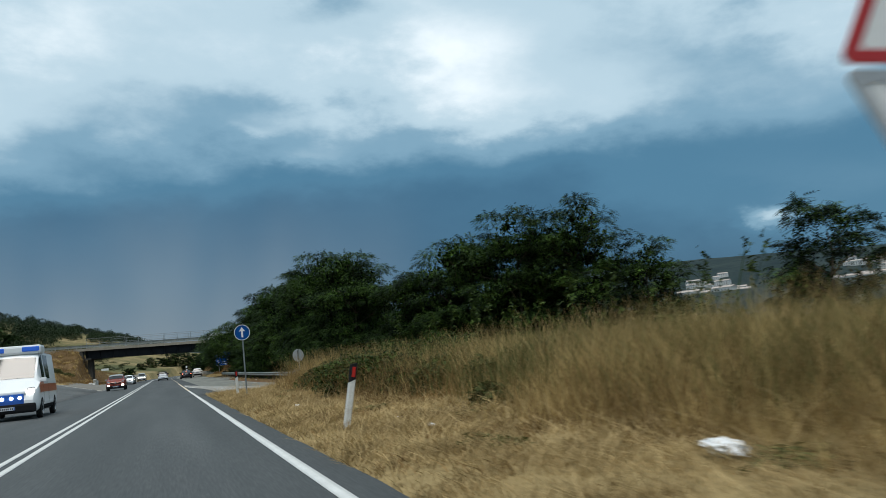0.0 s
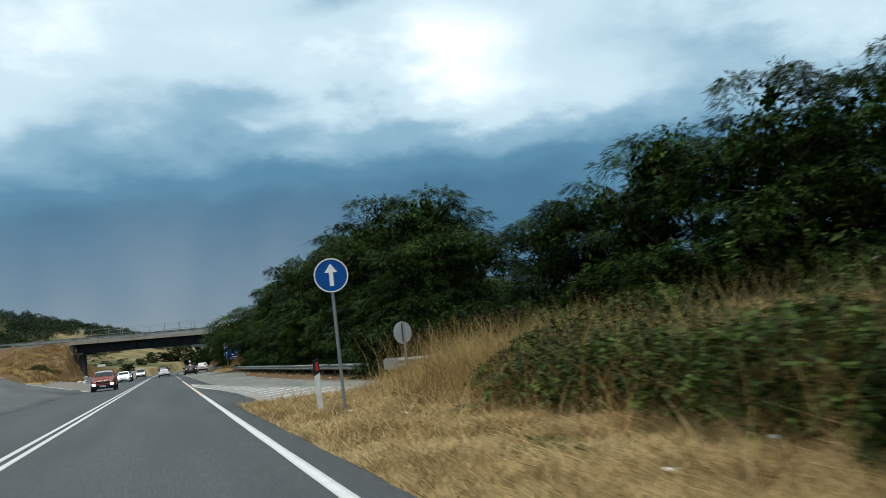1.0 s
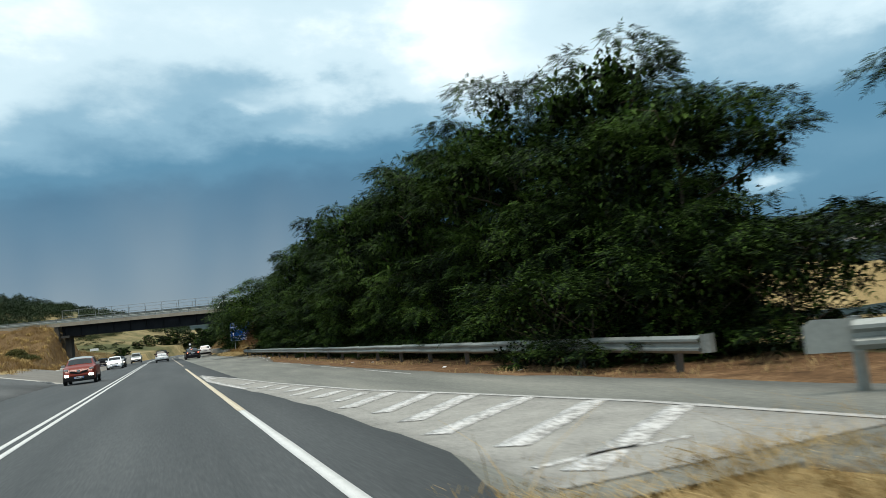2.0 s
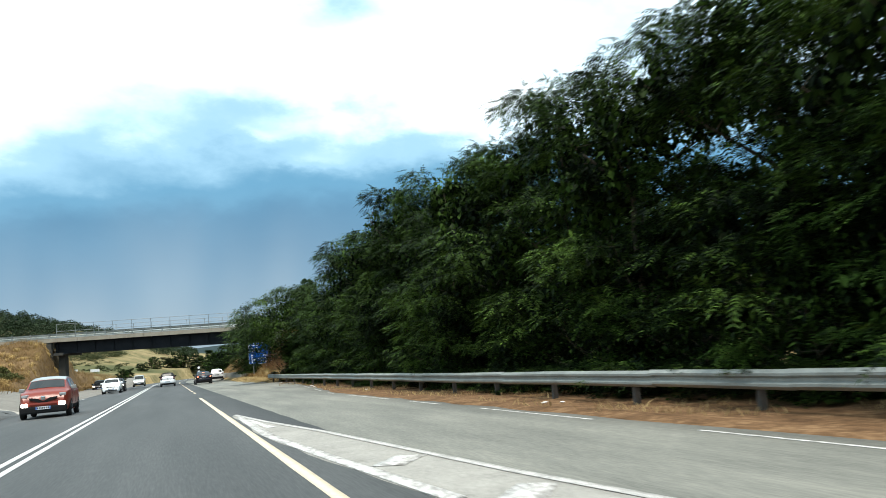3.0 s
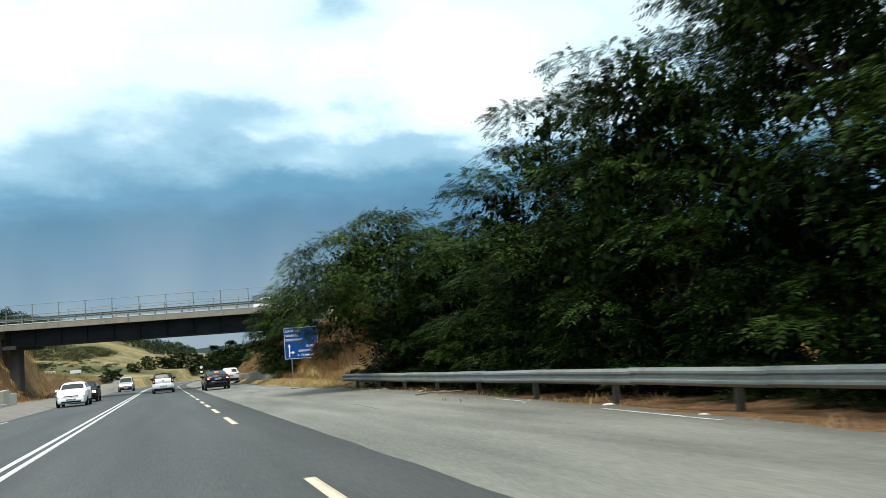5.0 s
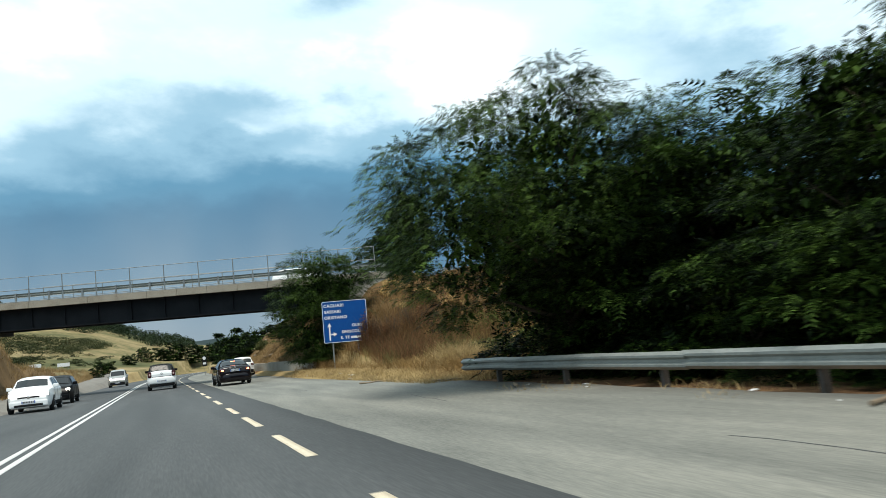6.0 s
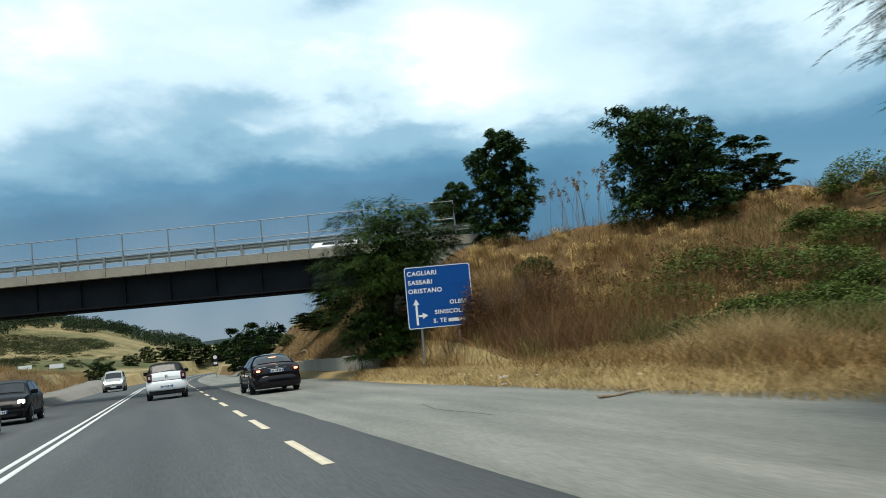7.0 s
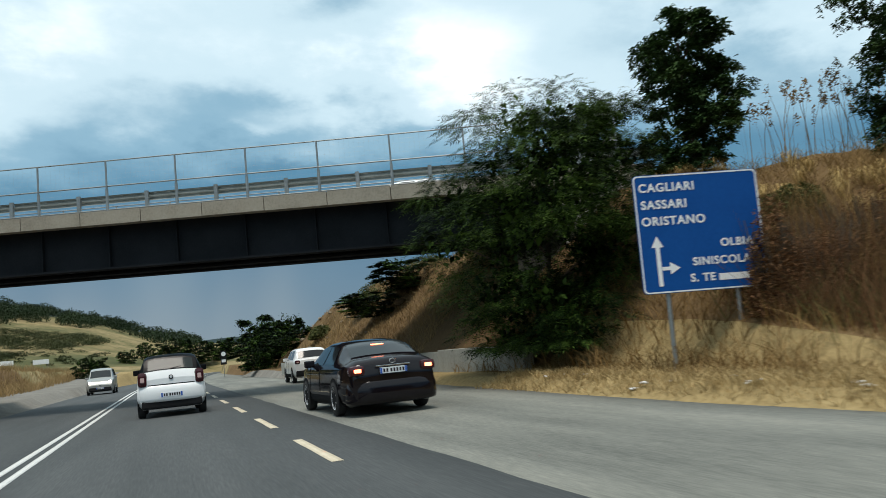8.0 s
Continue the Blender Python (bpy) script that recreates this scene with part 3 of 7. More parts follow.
dashes = [(114.6, 118.0), (121.0, 124.2), (126.3, 129.3), (130.9, 133.9), (136.6, 139.7), (142.4, 145.2), (146.7, 149.7), (152.7, 155.7)] + [(158.3 + 5.9 * k, 161.3 + 5.9 * k) for k in range(21)]
for y0, y1 in dashes:
    strip("dash_line", [(3.68, y0), (3.68, y1)], 0.135, 0.006, M_PAINT_Y, "cream-white dash between the road and the slip lane", 0.7)
# tarred cracks in the old asphalt
crack = random.Random(21)
for k in range(3):
    cx0, cy0 = crack.uniform(6.6, 8.4), 114 + 12.6 * k
    pts = [(cx0, cy0)]
    for j in range(5):
        pts.append((pts[-1][0] + crack.uniform(-0.10, 0.14), pts[-1][1] + crack.uniform(0.5, 1.2)))
    strip("tar_seam", pts, 0.014, -0.002, M_RAMP, "dark tarred crack in the worn asphalt", 0.3)
for y0, y1 in ((104.6, 112.5), (118, 120), (130, 133.4)):
    strip("edge_line", [(-4.05, y0), (-4.0, y1)], 0.14, 0.006, M_PAINT_OLD, "faded white edge line of the oncoming lane")
for y0, y1 in ((66, 71), (73.5, 78), (80.5, 83), (85, 90.5), (93, 94.5), (97.5, 101), (104, 107.5), (111, 113)):
    sx0, sx1 = [float(np.interp(y, [66, 94, 106, 116], [8.0, 7.95, 9.0, 9.6])) for y in (y0, y1)]
    strip("edge_line", [(sx0, y0), (sx1, y1)], 0.05, 0.0, M_PAINT_WORN, "faded white edge line broken by bare earth", 0.8)

# ---- the overpass ----
BN = Vector((0.45, 1.0, 0)).normalized()       # across it, away from the camera


def bpt(x, back=0.0, dz=0.0):
    """A point on the overpass: x on its near edge, metres back from it, metres over the kerb's top."""
    p = Vector((x, 174.2 - 0.45 * x, 0)) + BN * back
    p.z = float(deck_z(x)) + dz
    return p


def bslab(bm, x0, x1, b0, b1, z0, z1, steps=1):
    """A bar of the overpass between two places along it, following its fall."""
    rings = [[bm.verts.new(bpt(x0 + (x1 - x0) * i / steps, back, z)) for back, z in ((b0, z0), (b1, z0), (b1, z1), (b0, z1))] for i in range(steps + 1)]
    for p, q in zip(rings, rings[1:]):
        for k in range(4):
            bm.faces.new((p[k], p[(k + 1) % 4], q[(k + 1) % 4], q[k]))
    bm.faces.new(rings[0]), bm.faces.new(rings[-1][::-1])


overpass = base("overpass", Matrix.Identity(4), "concrete road overpass on dark steel girders", "bridge", kind="structure")
XL, XR, WIDE = -27.0, 17.6, 8.4
bm = bmesh.new()
bslab(bm, XL, XR, 0.15, WIDE - 0.15, -0.42, -0.12, 6)
part("deck", bm, M_CONC, overpass)
seams = [XL + (XR - XL) * i / 22 for i in range(23)]
for back0, back1 in ((0.0, 0.42), (WIDE - 0.42, WIDE)):
    for a, b in zip(seams, seams[1:]):
        bm = bmesh.new()
        bslab(bm, a + 0.012, b - 0.012, back0, back1, -0.47 - 0.012 * random.random(), 0.0)
        part("kerb_panel", bm, M_KERB, overpass)
for back, deep in ((0.75, 1.95), (2.5, 1.95), (4.3, 1.88), (7.5, 1.05)):
    bm = bmesh.new()
    bslab(bm, -11.9, 14.6, back - 0.02, back + 0.03, -deep, -0.42, 10)
    bslab(bm, -11.9, 14.6, back - 0.26, back + 0.26, -deep - 0.06, -deep + 0.01, 1)
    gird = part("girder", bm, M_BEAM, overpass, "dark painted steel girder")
    for k in range(12):
        x = -11.5 + k * 2.3
        bm = bmesh.new()
        bslab(bm, x, x + 0.03, back - 0.18, back + 0.18, -deep + 0.01, -0.44)
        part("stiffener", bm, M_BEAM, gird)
for back in (1.2, 4.4, 7.4):
    bm = bmesh.new()
    bslab(bm, XL + 2, -12.2, back - 0.2, back + 0.25, -1.05, -0.42, 4)
    part("side_beam", bm, M_CONC, overpass)


def column(x, back, bottom, wide=1.0):
    bm = bmesh.new()
    c = bpt(x, back)
    box(bm, (-wide / 2, -0.45, bottom), (wide / 2, 0.45, c.z - 2.1), 0.08, Matrix.Translation((c.x, c.y, 0)) @ pose(0, 0, 0, 0, 0, -24.2))
    part("pier", bm, M_SHADECONC, overpass)


for back in (1.6,):
    column(-11.4, back, -0.6, 0.9)
bm = bmesh.new()
bslab(bm, -12.0, -10.8, 0.4, 5.0, -2.2, -1.86)
part("pier_cap", bm, M_SHADECONC, overpass)
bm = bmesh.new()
# abutment and left wing wall take the same shade-darkened concrete
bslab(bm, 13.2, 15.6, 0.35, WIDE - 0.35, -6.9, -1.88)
part("abutment", bm, M_SHADECONC, overpass)
bm = bmesh.new()
bslab(bm, 14.7, 18.6, 0.05, 0.5, -3.4, -0.52, 2)
part("wing_wall", bm, M_CONC, overpass)
bm = bmesh.new()
bslab(bm, -18.5, -12.1, 0.1, 0.5, -2.9, -0.52, 2)
part("wing_wall", bm, M_SHADECONC, overpass)
bm = bmesh.new()
bslab(bm, 14.9, 15.4, 0.5, WIDE - 0.5, -1.88, -0.14)
part("back_wall", bm, M_CONC, overpass)


def beam_profile(bm, p0, p1, side):
    """A W-shaped guardrail beam from p0 to p1; side: the way that its face points."""
    prof = [(0.0, 0.0), (0.03, 0.02), (0.075, 0.055), (0.075, 0.095), (0.02, 0.135), (0.02, 0.175), (0.075, 0.215), (0.075, 0.255), (0.03, 0.29), (0.0, 0.31)]
    p0, p1, side = Vector(p0), Vector(p1), Vector(side).normalized()
    rings = []
    for p in (p0, p1):
        rings.append([bm.verts.new(p + side * u + Vector((0, 0, w))) for u, w in prof] + [bm.verts.new(p + side * (u - 0.006) + Vector((0, 0, w))) for u, w in prof[::-1]])
    n = len(rings[0])
    for k in range(n):
        bm.faces.new((rings[0][k], rings[0][(k + 1) % n], rings[1][(k + 1) % n], rings[1][k]))
    bm.faces.new(rings[0]), bm.faces.new(rings[1][::-1])


# guardrails of the overpass
for back, face in ((0.62, 1), (WIDE - 0.62, -1)):
    rail = base("bridge_guardrail", Matrix.Identity(4), "galvanised steel guardrail on the overpass deck", "guardrail", "overpass guardrails")
    x = 16.56 - 1.165 - 2.33 * 18
    while x < 16.5:
        bm = bmesh.new()
        beam_profile(bm, bpt(x, back, 0.36), bpt(min(x + 2.315, 17.6), back, 0.36), BN * face)
        part("beam", bm, M_RAIL, rail, smooth=False)
        bm = bmesh.new()
        c = bpt(x, back - 0.10 * face, 0)
        box(bm, (-0.065, -0.05, -0.12), (0.065, 0.05, 0.70), 0.0, Matrix.Translation(c) @ pose(0, 0, 0, 0, 0, -24.2))
        part("post", bm, M_GALV, rail)
        x += 2.33


# mesh fences: uprights, two rails, thin wires
def deck_fence(back, x0, x1):
    fence = base("bridge_fence", Matrix.Identity(4), "thin galvanised mesh safety fence along the overpass", "fence", "overpass fences")
    n = round((x1 - x0) / 2.33)
    xs = [x0 + (x1 - x0) * i / n for i in range(n + 1)]
    for x in xs:
        bm = bmesh.new()
        tube(bm, bpt(x, back, -0.1), bpt(x, back, 1.82), 0.034, sides=8)
        tube(bm, bpt(x, back, -0.1), bpt(x, back, 0.80), 0.052, sides=8)
        part("fence_post", bm, M_GALV, fence)
    for dz, r in ((1.82, 0.024), (0.90, 0.026), (0.05, 0.024)):
        for a, b in zip(xs, xs[1:]):
            bm = bmesh.new()
            tube(bm, bpt(a, back, dz), bpt(b, back, dz), r, sides=8)
            part("fence_rail", bm, M_GALV, fence)
    bm = bmesh.new()
    x = x0
    while x < x1:
        tube(bm, bpt(x, back, 0.06), bpt(x, back, 1.8), 0.0012, sides=3, caps=False)
        x += 0.16
    for dz in np.arange(0.2, 1.8, 0.16):
        tube(bm, bpt(x0, back, dz), bpt(x1, back, dz), 0.0012, sides=3, caps=False)
    part("wire_mesh", bm, M_GALV, fence)
    return fence


deck_fence(0.12, -11.4, 16.56)
deck_fence(WIDE - 0.12, -10.2, 17.76)

# low concrete wall under the overpass, in cast lengths
wall = base("retaining_wall", Matrix.Identity(4), "low weathered concrete retaining wall under the overpass", "wall", kind="structure")
for k in range(11):
    y0, y1 = 164.2 + 3.2 * k, 164.2 + 3.2 * (k + 1) - 0.03
    xa = float(np.interp(y0, [150, 164, 200], [12.25, 11.35, 9.35]))
    bm = bmesh.new()
    box(bm, (-0.16, 0, -0.3), (0.16, y1 - y0, 0.95 + 0.03 * math.sin(k * 2.1)), 0.02, pose(xa, y0, 0, 0, 0, 3.2))
    part("wall_panel", bm, M_CONC, wall)

# broken low wall and cast blocks below the pier
lw = base("low_wall", Matrix.Identity(4), "low broken concrete wall of loose blocks below the pier", "wall", kind="structure")
wall_rng = random.Random(17)
for k in range(11):
    y0 = 138 + 2.55 * k
    tall = 0.45 + 0.35 * wall_rng.random() if k < 9 else 1.35 - 0.2 * (k - 9)
    bm = bmesh.new()
    box(bm, (-0.22, 0, -0.3), (0.22, 2.1 + 0.35 * wall_rng.random(), tall), 0.04, pose(-8.0 - 0.09 * k, y0, 0, wall_rng.uniform(-3, 3), wall_rng.uniform(-5, 5), wall_rng.uniform(-6, 6)))
    part("wall_block", bm, M_PALE if k % 3 else M_CONC, lw)

# edge of the climbing ramp: a white line with pale gravel behind it
RAMP_EDGE = [(-4.7, 104.4), (-5.4, 104.7), (-7.4, 103.4), (-10.4, 101.4), (-15, 98.9), (-20, 97.0), (-25, 95.6)]
edge_pts = []
for (xa, ya), (xb, yb) in zip(RAMP_EDGE, RAMP_EDGE[1:]):
    n = max(1, int(math.hypot(xb - xa, yb - ya) / 0.8))
    edge_pts += [(xa + (xb - xa) * i / n, ya + (yb - ya) * i / n) for i in range(n)]
ramp_z = lambda x, y: float(height(x, y)) + 0.05 + 0.14 * float(smoothstep(5, 9, -x))
v, f, gv, gf = [], [], [], []
for i, (x, y) in enumerate(edge_pts):
    a, b = edge_pts[max(0, i - 1)], edge_pts[min(len(edge_pts) - 1, i + 1)]
    d = Vector((b[0] - a[0], b[1] - a[1])).normalized()
    nx, ny = d.y, -d.x
    for w in (-0.11, 0.09):
        v.append((x + nx * w, y + ny * w, ramp_z(x + nx * w, y + ny * w) + 0.02))
    wide_ = 1.9 + 0.4 * math.sin(i * 1.7)
    for j in range(5):
        w = 0.05 + wide_ * j / 4
        gx_, gy_ = x + nx * w, y + ny * w
        gv.append((gx_, gy_, max(ramp_z(gx_, gy_) - 0.06 * j / 4, float(height(gx_, gy_)) + 0.02) + 0.006))
    if i:
        f.append((2 * i - 2, 2 * i - 1, 2 * i + 1, 2 * i))
        k = 5 * i
        gf += [(k - 5 + j, k - 4 + j, k + 1 + j, k + j) for j in range(4)]
put("edge_line", mesh_np("edge_line", v, f, M_PAINT), label="white edge line curving up the ramp", category="road marking", kind="structure")
put("gravel_shoulder", mesh_np("gravel_shoulder", gv, gf, M_PALEGRAVEL), label="pale gravel shoulder behind the ramp's edge line", category="road", kind="structure")

# ---- guardrail beside the slip lane ----
RAIL_Y, RAIL_X, RAIL_Z = [50, 66, 90, 108, 133, 140], [10.9, 10.85, 10.75, 10.45, 10.1, 10.6], [0.46, 0.46, 0.47, 0.55, 0.60, 0.55]


def guardrail(y0, y1, label, off=0.0, turned=True):
    g = base("guardrail", Matrix.Identity(4), label, "guardrail", "roadside guardrails")
    y = y0
    at = lambda yy: Vector((float(np.interp(yy, RAIL_Y, RAIL_X)) + off, yy, float(np.interp(yy, RAIL_Y, RAIL_Z)) - 0.31))
    while y < y1 - 0.1:
        ye = min(y + 3.6, y1)
        bm = bmesh.new()
        j = 0.012 * math.sin(y * 3.1)
        beam_profile(bm, at(y) + Vector((j, 0, j)), at(ye + 0.12) + Vector((0, 0, -j)), (-1, 0, 0))
        part("beam", bm, M_RAIL, g)
        for yp in (y + 0.9,):
            p = at(yp)
            zg = float(height(p.x + 0.1, yp))
            bm = bmesh.new()
            lean = 0.02 * math.sin(yp * 5)
            box(bm, (-0.03, -0.05, zg - 0.2 - p.z), (0.0, 0.05, 0.27), 0.0, Matrix.Translation(p + Vector((0.10, 0, 0))) @ pose(0, 0, 0, 0, math.degrees(lean), 0))
            box(bm, (0.0, -0.05, zg - 0.2 - p.z), (0.08, -0.04, 0.27), 0.0, Matrix.Translation(p + Vector((0.10, 0, 0))))
            part("post", bm, M_RPOST, g)
        y = ye
    for ye, s in ((y0, -1), (y1, 1)):
        p = at(ye)
        bm = bmesh.new()
        for k in range(5):
            a0, a1 = math.pi * k / 5, math.pi * (k + 1) / 5
            q = [Vector((0.09 - 0.13 * math.cos(a), s * (0.0 + 0.16 * math.sin(a)), 0)) for a in (a0, a1)]
            vs = [bm.verts.new(p + q[0]), bm.verts.new(p + q[1]), bm.verts.new(p + q[1] + Vector((0, 0, 0.32))), bm.verts.new(p + q[0] + Vector((0, 0, 0.32)))]
            bm.faces.new(vs)
        part("end_piece", bm, M_RAIL, g)
    return g


guardrail(58.2, 133.2, "long dull galvanised W-beam guardrail over bare earth")
ramp_rail = base("guardrail", Matrix.Identity(4), "short pale guardrail beside the ramp with a flat end plate", "guardrail", "roadside guardrails")
for k in range(5):
    a, b = Vector((8.9 + 1.9 * k, 53.0 - 2.6 * k, 0.42)), Vector((8.9 + 1.9 * (k + 1), 53.0 - 2.6 * (k + 1), 0.42))
    bm = bmesh.new()
    beam_profile(bm, a, b, (-0.8, -0.6, 0))
    part("beam", bm, M_RAIL, ramp_rail)
    bm = bmesh.new()
    box(bm, (-0.05, -0.04, float(height(a.x, a.y)) - 0.2), (0.05, 0.04, 0.76), 0.0, Matrix.Translation((a.x + 0.15, a.y + 0.12, 0)))
    part("post", bm, M_RAIL, ramp_rail)
bm = bmesh.new()
prism(bm, [(-0.55, 0.02), (0.0, 0.0), (0.0, 0.33), (-0.45, 0.36), (-0.55, 0.30)], 0.02, Matrix.Translation((8.95, 52.95, 0.41)) @ pose(0, 0, 0, 0, 0, -30))
part("end_plate", bm, M_RAIL, ramp_rail)

# ---- plants ----
RNG = np.random.default_rng(7)


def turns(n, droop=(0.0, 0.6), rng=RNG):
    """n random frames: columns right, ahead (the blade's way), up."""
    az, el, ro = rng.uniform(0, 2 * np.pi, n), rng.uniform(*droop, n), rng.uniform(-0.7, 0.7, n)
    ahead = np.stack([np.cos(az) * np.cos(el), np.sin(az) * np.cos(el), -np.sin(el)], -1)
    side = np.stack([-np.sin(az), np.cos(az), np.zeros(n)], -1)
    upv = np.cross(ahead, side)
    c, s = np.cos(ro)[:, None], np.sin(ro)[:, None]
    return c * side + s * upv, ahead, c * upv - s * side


def leaf_template(pairs=5, length=0.34, leaflet=0.085, wide=0.034):
    """A feathered compound leaf: leaflets in pairs along a stalk, one at its tip."""
    v, f = [], []

    def one(o, d, w):
        d = np.array(d) / np.linalg.norm(d)
        s = np.array([-d[1], d[0], 0.0]) * w
        k = len(v)
        v.extend([o + s * 0.7, o + d * leaflet - (0, 0, 0.012), o - s * 0.7 + d * leaflet * 0.15])
        f.append((k, k + 1, k + 2))

    for i in range(pairs):
        y = length * (0.18 + 0.8 * i / pairs)
        z = -0.10 * (y / length) ** 2
        for s in (-1, 1):
            one(np.array([0.0, y, z]), (s * 1.0, 0.45, -0.15), wide / 2)
    one(np.array([0, length, -0.10]), (0.0, 1.0, -0.3), wide / 2)
    return np.array(v, float), np.array(f)


def scatter(tv, tf, at, frames, size):
    """Copies of a template at places, turned and scaled, as one set of arrays."""
    r, a, u = frames
    tv, n = np.asarray(tv), len(at)
    p = tv[None, :, 0:1] * r[:, None] + tv[None, :, 1:2] * a[:, None] + tv[None, :, 2:3] * u[:, None]
    p = p * np.asarray(size).reshape(-1, 1, 1) + np.asarray(at)[:, None]
    f = tf[None] + (np.arange(n) * len(tv))[:, None, None]
    return p.reshape(-1, 3), f.reshape(-1, tf.shape[1])


def facing(d, rng, loose=0.55, sag=0.25):
    """Frames for sprays that point outward along d, sag a little and show their upper side."""
    a = d * (1, 1, 0.55) + rng.normal(size=d.shape) * loose - (0, 0, sag)
    a /= np.linalg.norm(a, axis=1)[:, None]
    u = d * 0.35 + (0, 0, 0.9) + rng.normal(size=d.shape) * loose * 0.7
    r = np.cross(a, u)
    r /= np.maximum(np.linalg.norm(r, axis=1), 1e-6)[:, None]
    return r, a, np.cross(r, a)


def limbs(bm, rng, height_, spread, trunk_r, n_limbs, fork=0.22):
    """A tapered trunk with bent limbs. Returns the limbs' ends."""
    ends, p, r = [], Vector((0, 0, -0.25)), trunk_r
    steps = 6
    stem = [p.copy()]
    for i in range(steps):
        q = p + Vector((rng.uniform(-0.12, 0.12), rng.uniform(-0.12, 0.12), height_ * 0.8 / steps))
        tube(bm, p, q, r, r * 0.82, 9, False)
        p, r = q, r * 0.82
        stem.append(p.copy())
    ends.append(p.copy())
    for k in range(n_limbs):
        i = 1 + int((steps - 1) * (fork + (1 - fork) * k / n_limbs))
        o, az = stem[min(i, steps)], k * 2.4 + rng.uniform(-0.4, 0.4)
        d = Vector((math.cos(az), math.sin(az), rng.uniform(0.35, 0.9))).normalized()
        rr, ln = trunk_r * 0.42, spread * rng.uniform(0.6, 1.0)
        for j in range(4):
            q = o + d * ln / 4
            tube(bm, o, q, rr, rr * 0.7, 6, False)
            if j >= 1:
                e = Vector((rng.uniform(-1, 1), rng.uniform(-1, 1), rng.uniform(0.0, 0.9))).normalized() * ln * 0.3
                tube(bm, q, q + e, rr * 0.5, rr * 0.2, 5, False)
                ends.append(q + e)
            o, rr = q, rr * 0.7
            d = (d + Vector((rng.uniform(-0.25, 0.25), rng.uniform(-0.25, 0.25), rng.uniform(-0.1, 0.25)))).normalized()
        ends.append(o.copy())
    return ends


def tree(name, seed, tall, spread, skirt, leaves, template, material, label, category="tree", trunk_r=0.16, lobes=16, size=(0.8, 1.5), group="roadside trees", bough=52, inner=3000, hem=0.62):
    """A tree: trunk with limbs, crown of separate leaves in uneven lobes. skirt: how low the crown hangs, in parts of the height."""
    rng = np.random.default_rng(seed)
    t = base(name, Matrix.Identity(4), label, category, group)
    bm = bmesh.new()
    ends = limbs(bm, rng, tall, spread, trunk_r, 9)
    part("trunk", bm, M_BARK, t)
    cs, rs = [], []
    grow = min(1.0, spread / 3.0)
    for e in ends:
        cs.append((e.x, e.y, e.z)), rs.append(rng.uniform(0.65, 1.0) * grow)
    for k in range(lobes):
        az, h = rng.uniform(0, 2 * np.pi), rng.uniform(skirt, 0.93)
        w = spread * (0.92 * math.sin(math.pi * min(0.96, 0.16 + 0.84 * (h - skirt) / (1 - skirt))) ** 0.6)
        q = rng.uniform(0.35, 0.85)
        cs.append((math.cos(az) * w * q, math.sin(az) * w * q, h * tall)), rs.append(rng.uniform(0.75, 1.35) * spread / 3.4)
    if skirt <= 0:
        for k in range(lobes // 2):
            az, q = rng.uniform(0, 2 * np.pi), rng.uniform(0.25, hem) * spread
            cs.append((math.cos(az) * q, math.sin(az) * q, rng.uniform(0.06, 0.26) * tall)), rs.append(rng.uniform(0.75, 1.2) * spread / 3.4)
    cs, rs = np.array(cs), np.array(rs)
    # boughs: flat sprays of leaves that roof each lobe, with dark hollows between them
    n_b = max(20, leaves // bough)
    tries = n_b * 14
    pick = rng.choice(len(cs), tries, p=rs**2 / (rs**2).sum())
    d = rng.normal(size=(tries, 3)) + (0, 0, 0.18)
    d /= np.linalg.norm(d, axis=1)[:, None]
    mid_ = cs[pick] + d * (rs[pick] * rng.uniform(0.72, 0.95, tries))[:, None] * (1, 1, 0.9)
    # only the outside of the crown carries boughs
    deep = (np.linalg.norm(mid_[:, None] - cs[None], axis=2) / rs[None]).min(1)
    keep = np.argsort(-deep + rng.uniform(0, 0.25, tries))[:n_b]
    pick, d, mid_ = pick[keep], d[keep], mid_[keep]
    wide_ = rs[pick] * rng.uniform(0.40, 0.68, n_b)
    who = np.repeat(np.arange(n_b), bough)
    n_l = len(who)
    q, az = np.sqrt(rng.random(n_l)), rng.uniform(0, 2 * np.pi, n_l)
    out_ = np.stack([np.cos(az), np.sin(az), np.zeros(n_l)], -1)
    tip = d[who] * (1, 1, 0)
    at = mid_[who] + out_ * (q * wide_[who])[:, None] + tip * (0.25 * q * wide_[who])[:, None]
    at[:, 2] += wide_[who] * (0.34 * (1 - q * q) - 0.12) + rng.normal(size=n_l) * 0.07 - 0.16 * wide_[who] * (out_ * tip).sum(1) * q
    at[:, 2] = np.maximum(at[:, 2], 0.12)
    way = out_ * (0.35 + 0.65 * q)[:, None] + tip * 0.55 + (0, 0, 1.0) * (0.30 * (1 - q) - 0.10)[:, None]
    v, f = scatter(*template, at, facing(way, rng, 0.30, 0.10), rng.uniform(*size, n_l))
    n_in = inner
    pick = rng.choice(len(cs), n_in, p=rs**3 / (rs**3).sum())
    d = rng.normal(size=(n_in, 3))
    d /= np.linalg.norm(d, axis=1)[:, None]
    at = cs[pick] * (0.9, 0.9, 0.97) + d * (rs[pick] * rng.uniform(0.0, 0.66, n_in))[:, None]
    at[:, 2] = np.maximum(at[:, 2], 0.1)
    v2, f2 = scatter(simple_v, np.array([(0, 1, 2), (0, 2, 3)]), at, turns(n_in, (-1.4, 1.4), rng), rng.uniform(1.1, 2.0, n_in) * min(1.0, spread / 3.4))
    crown = put("crown", mesh_np("crown", np.concatenate([v, v2]), np.concatenate([f, f2 + len(v)]), material), t)
    return t


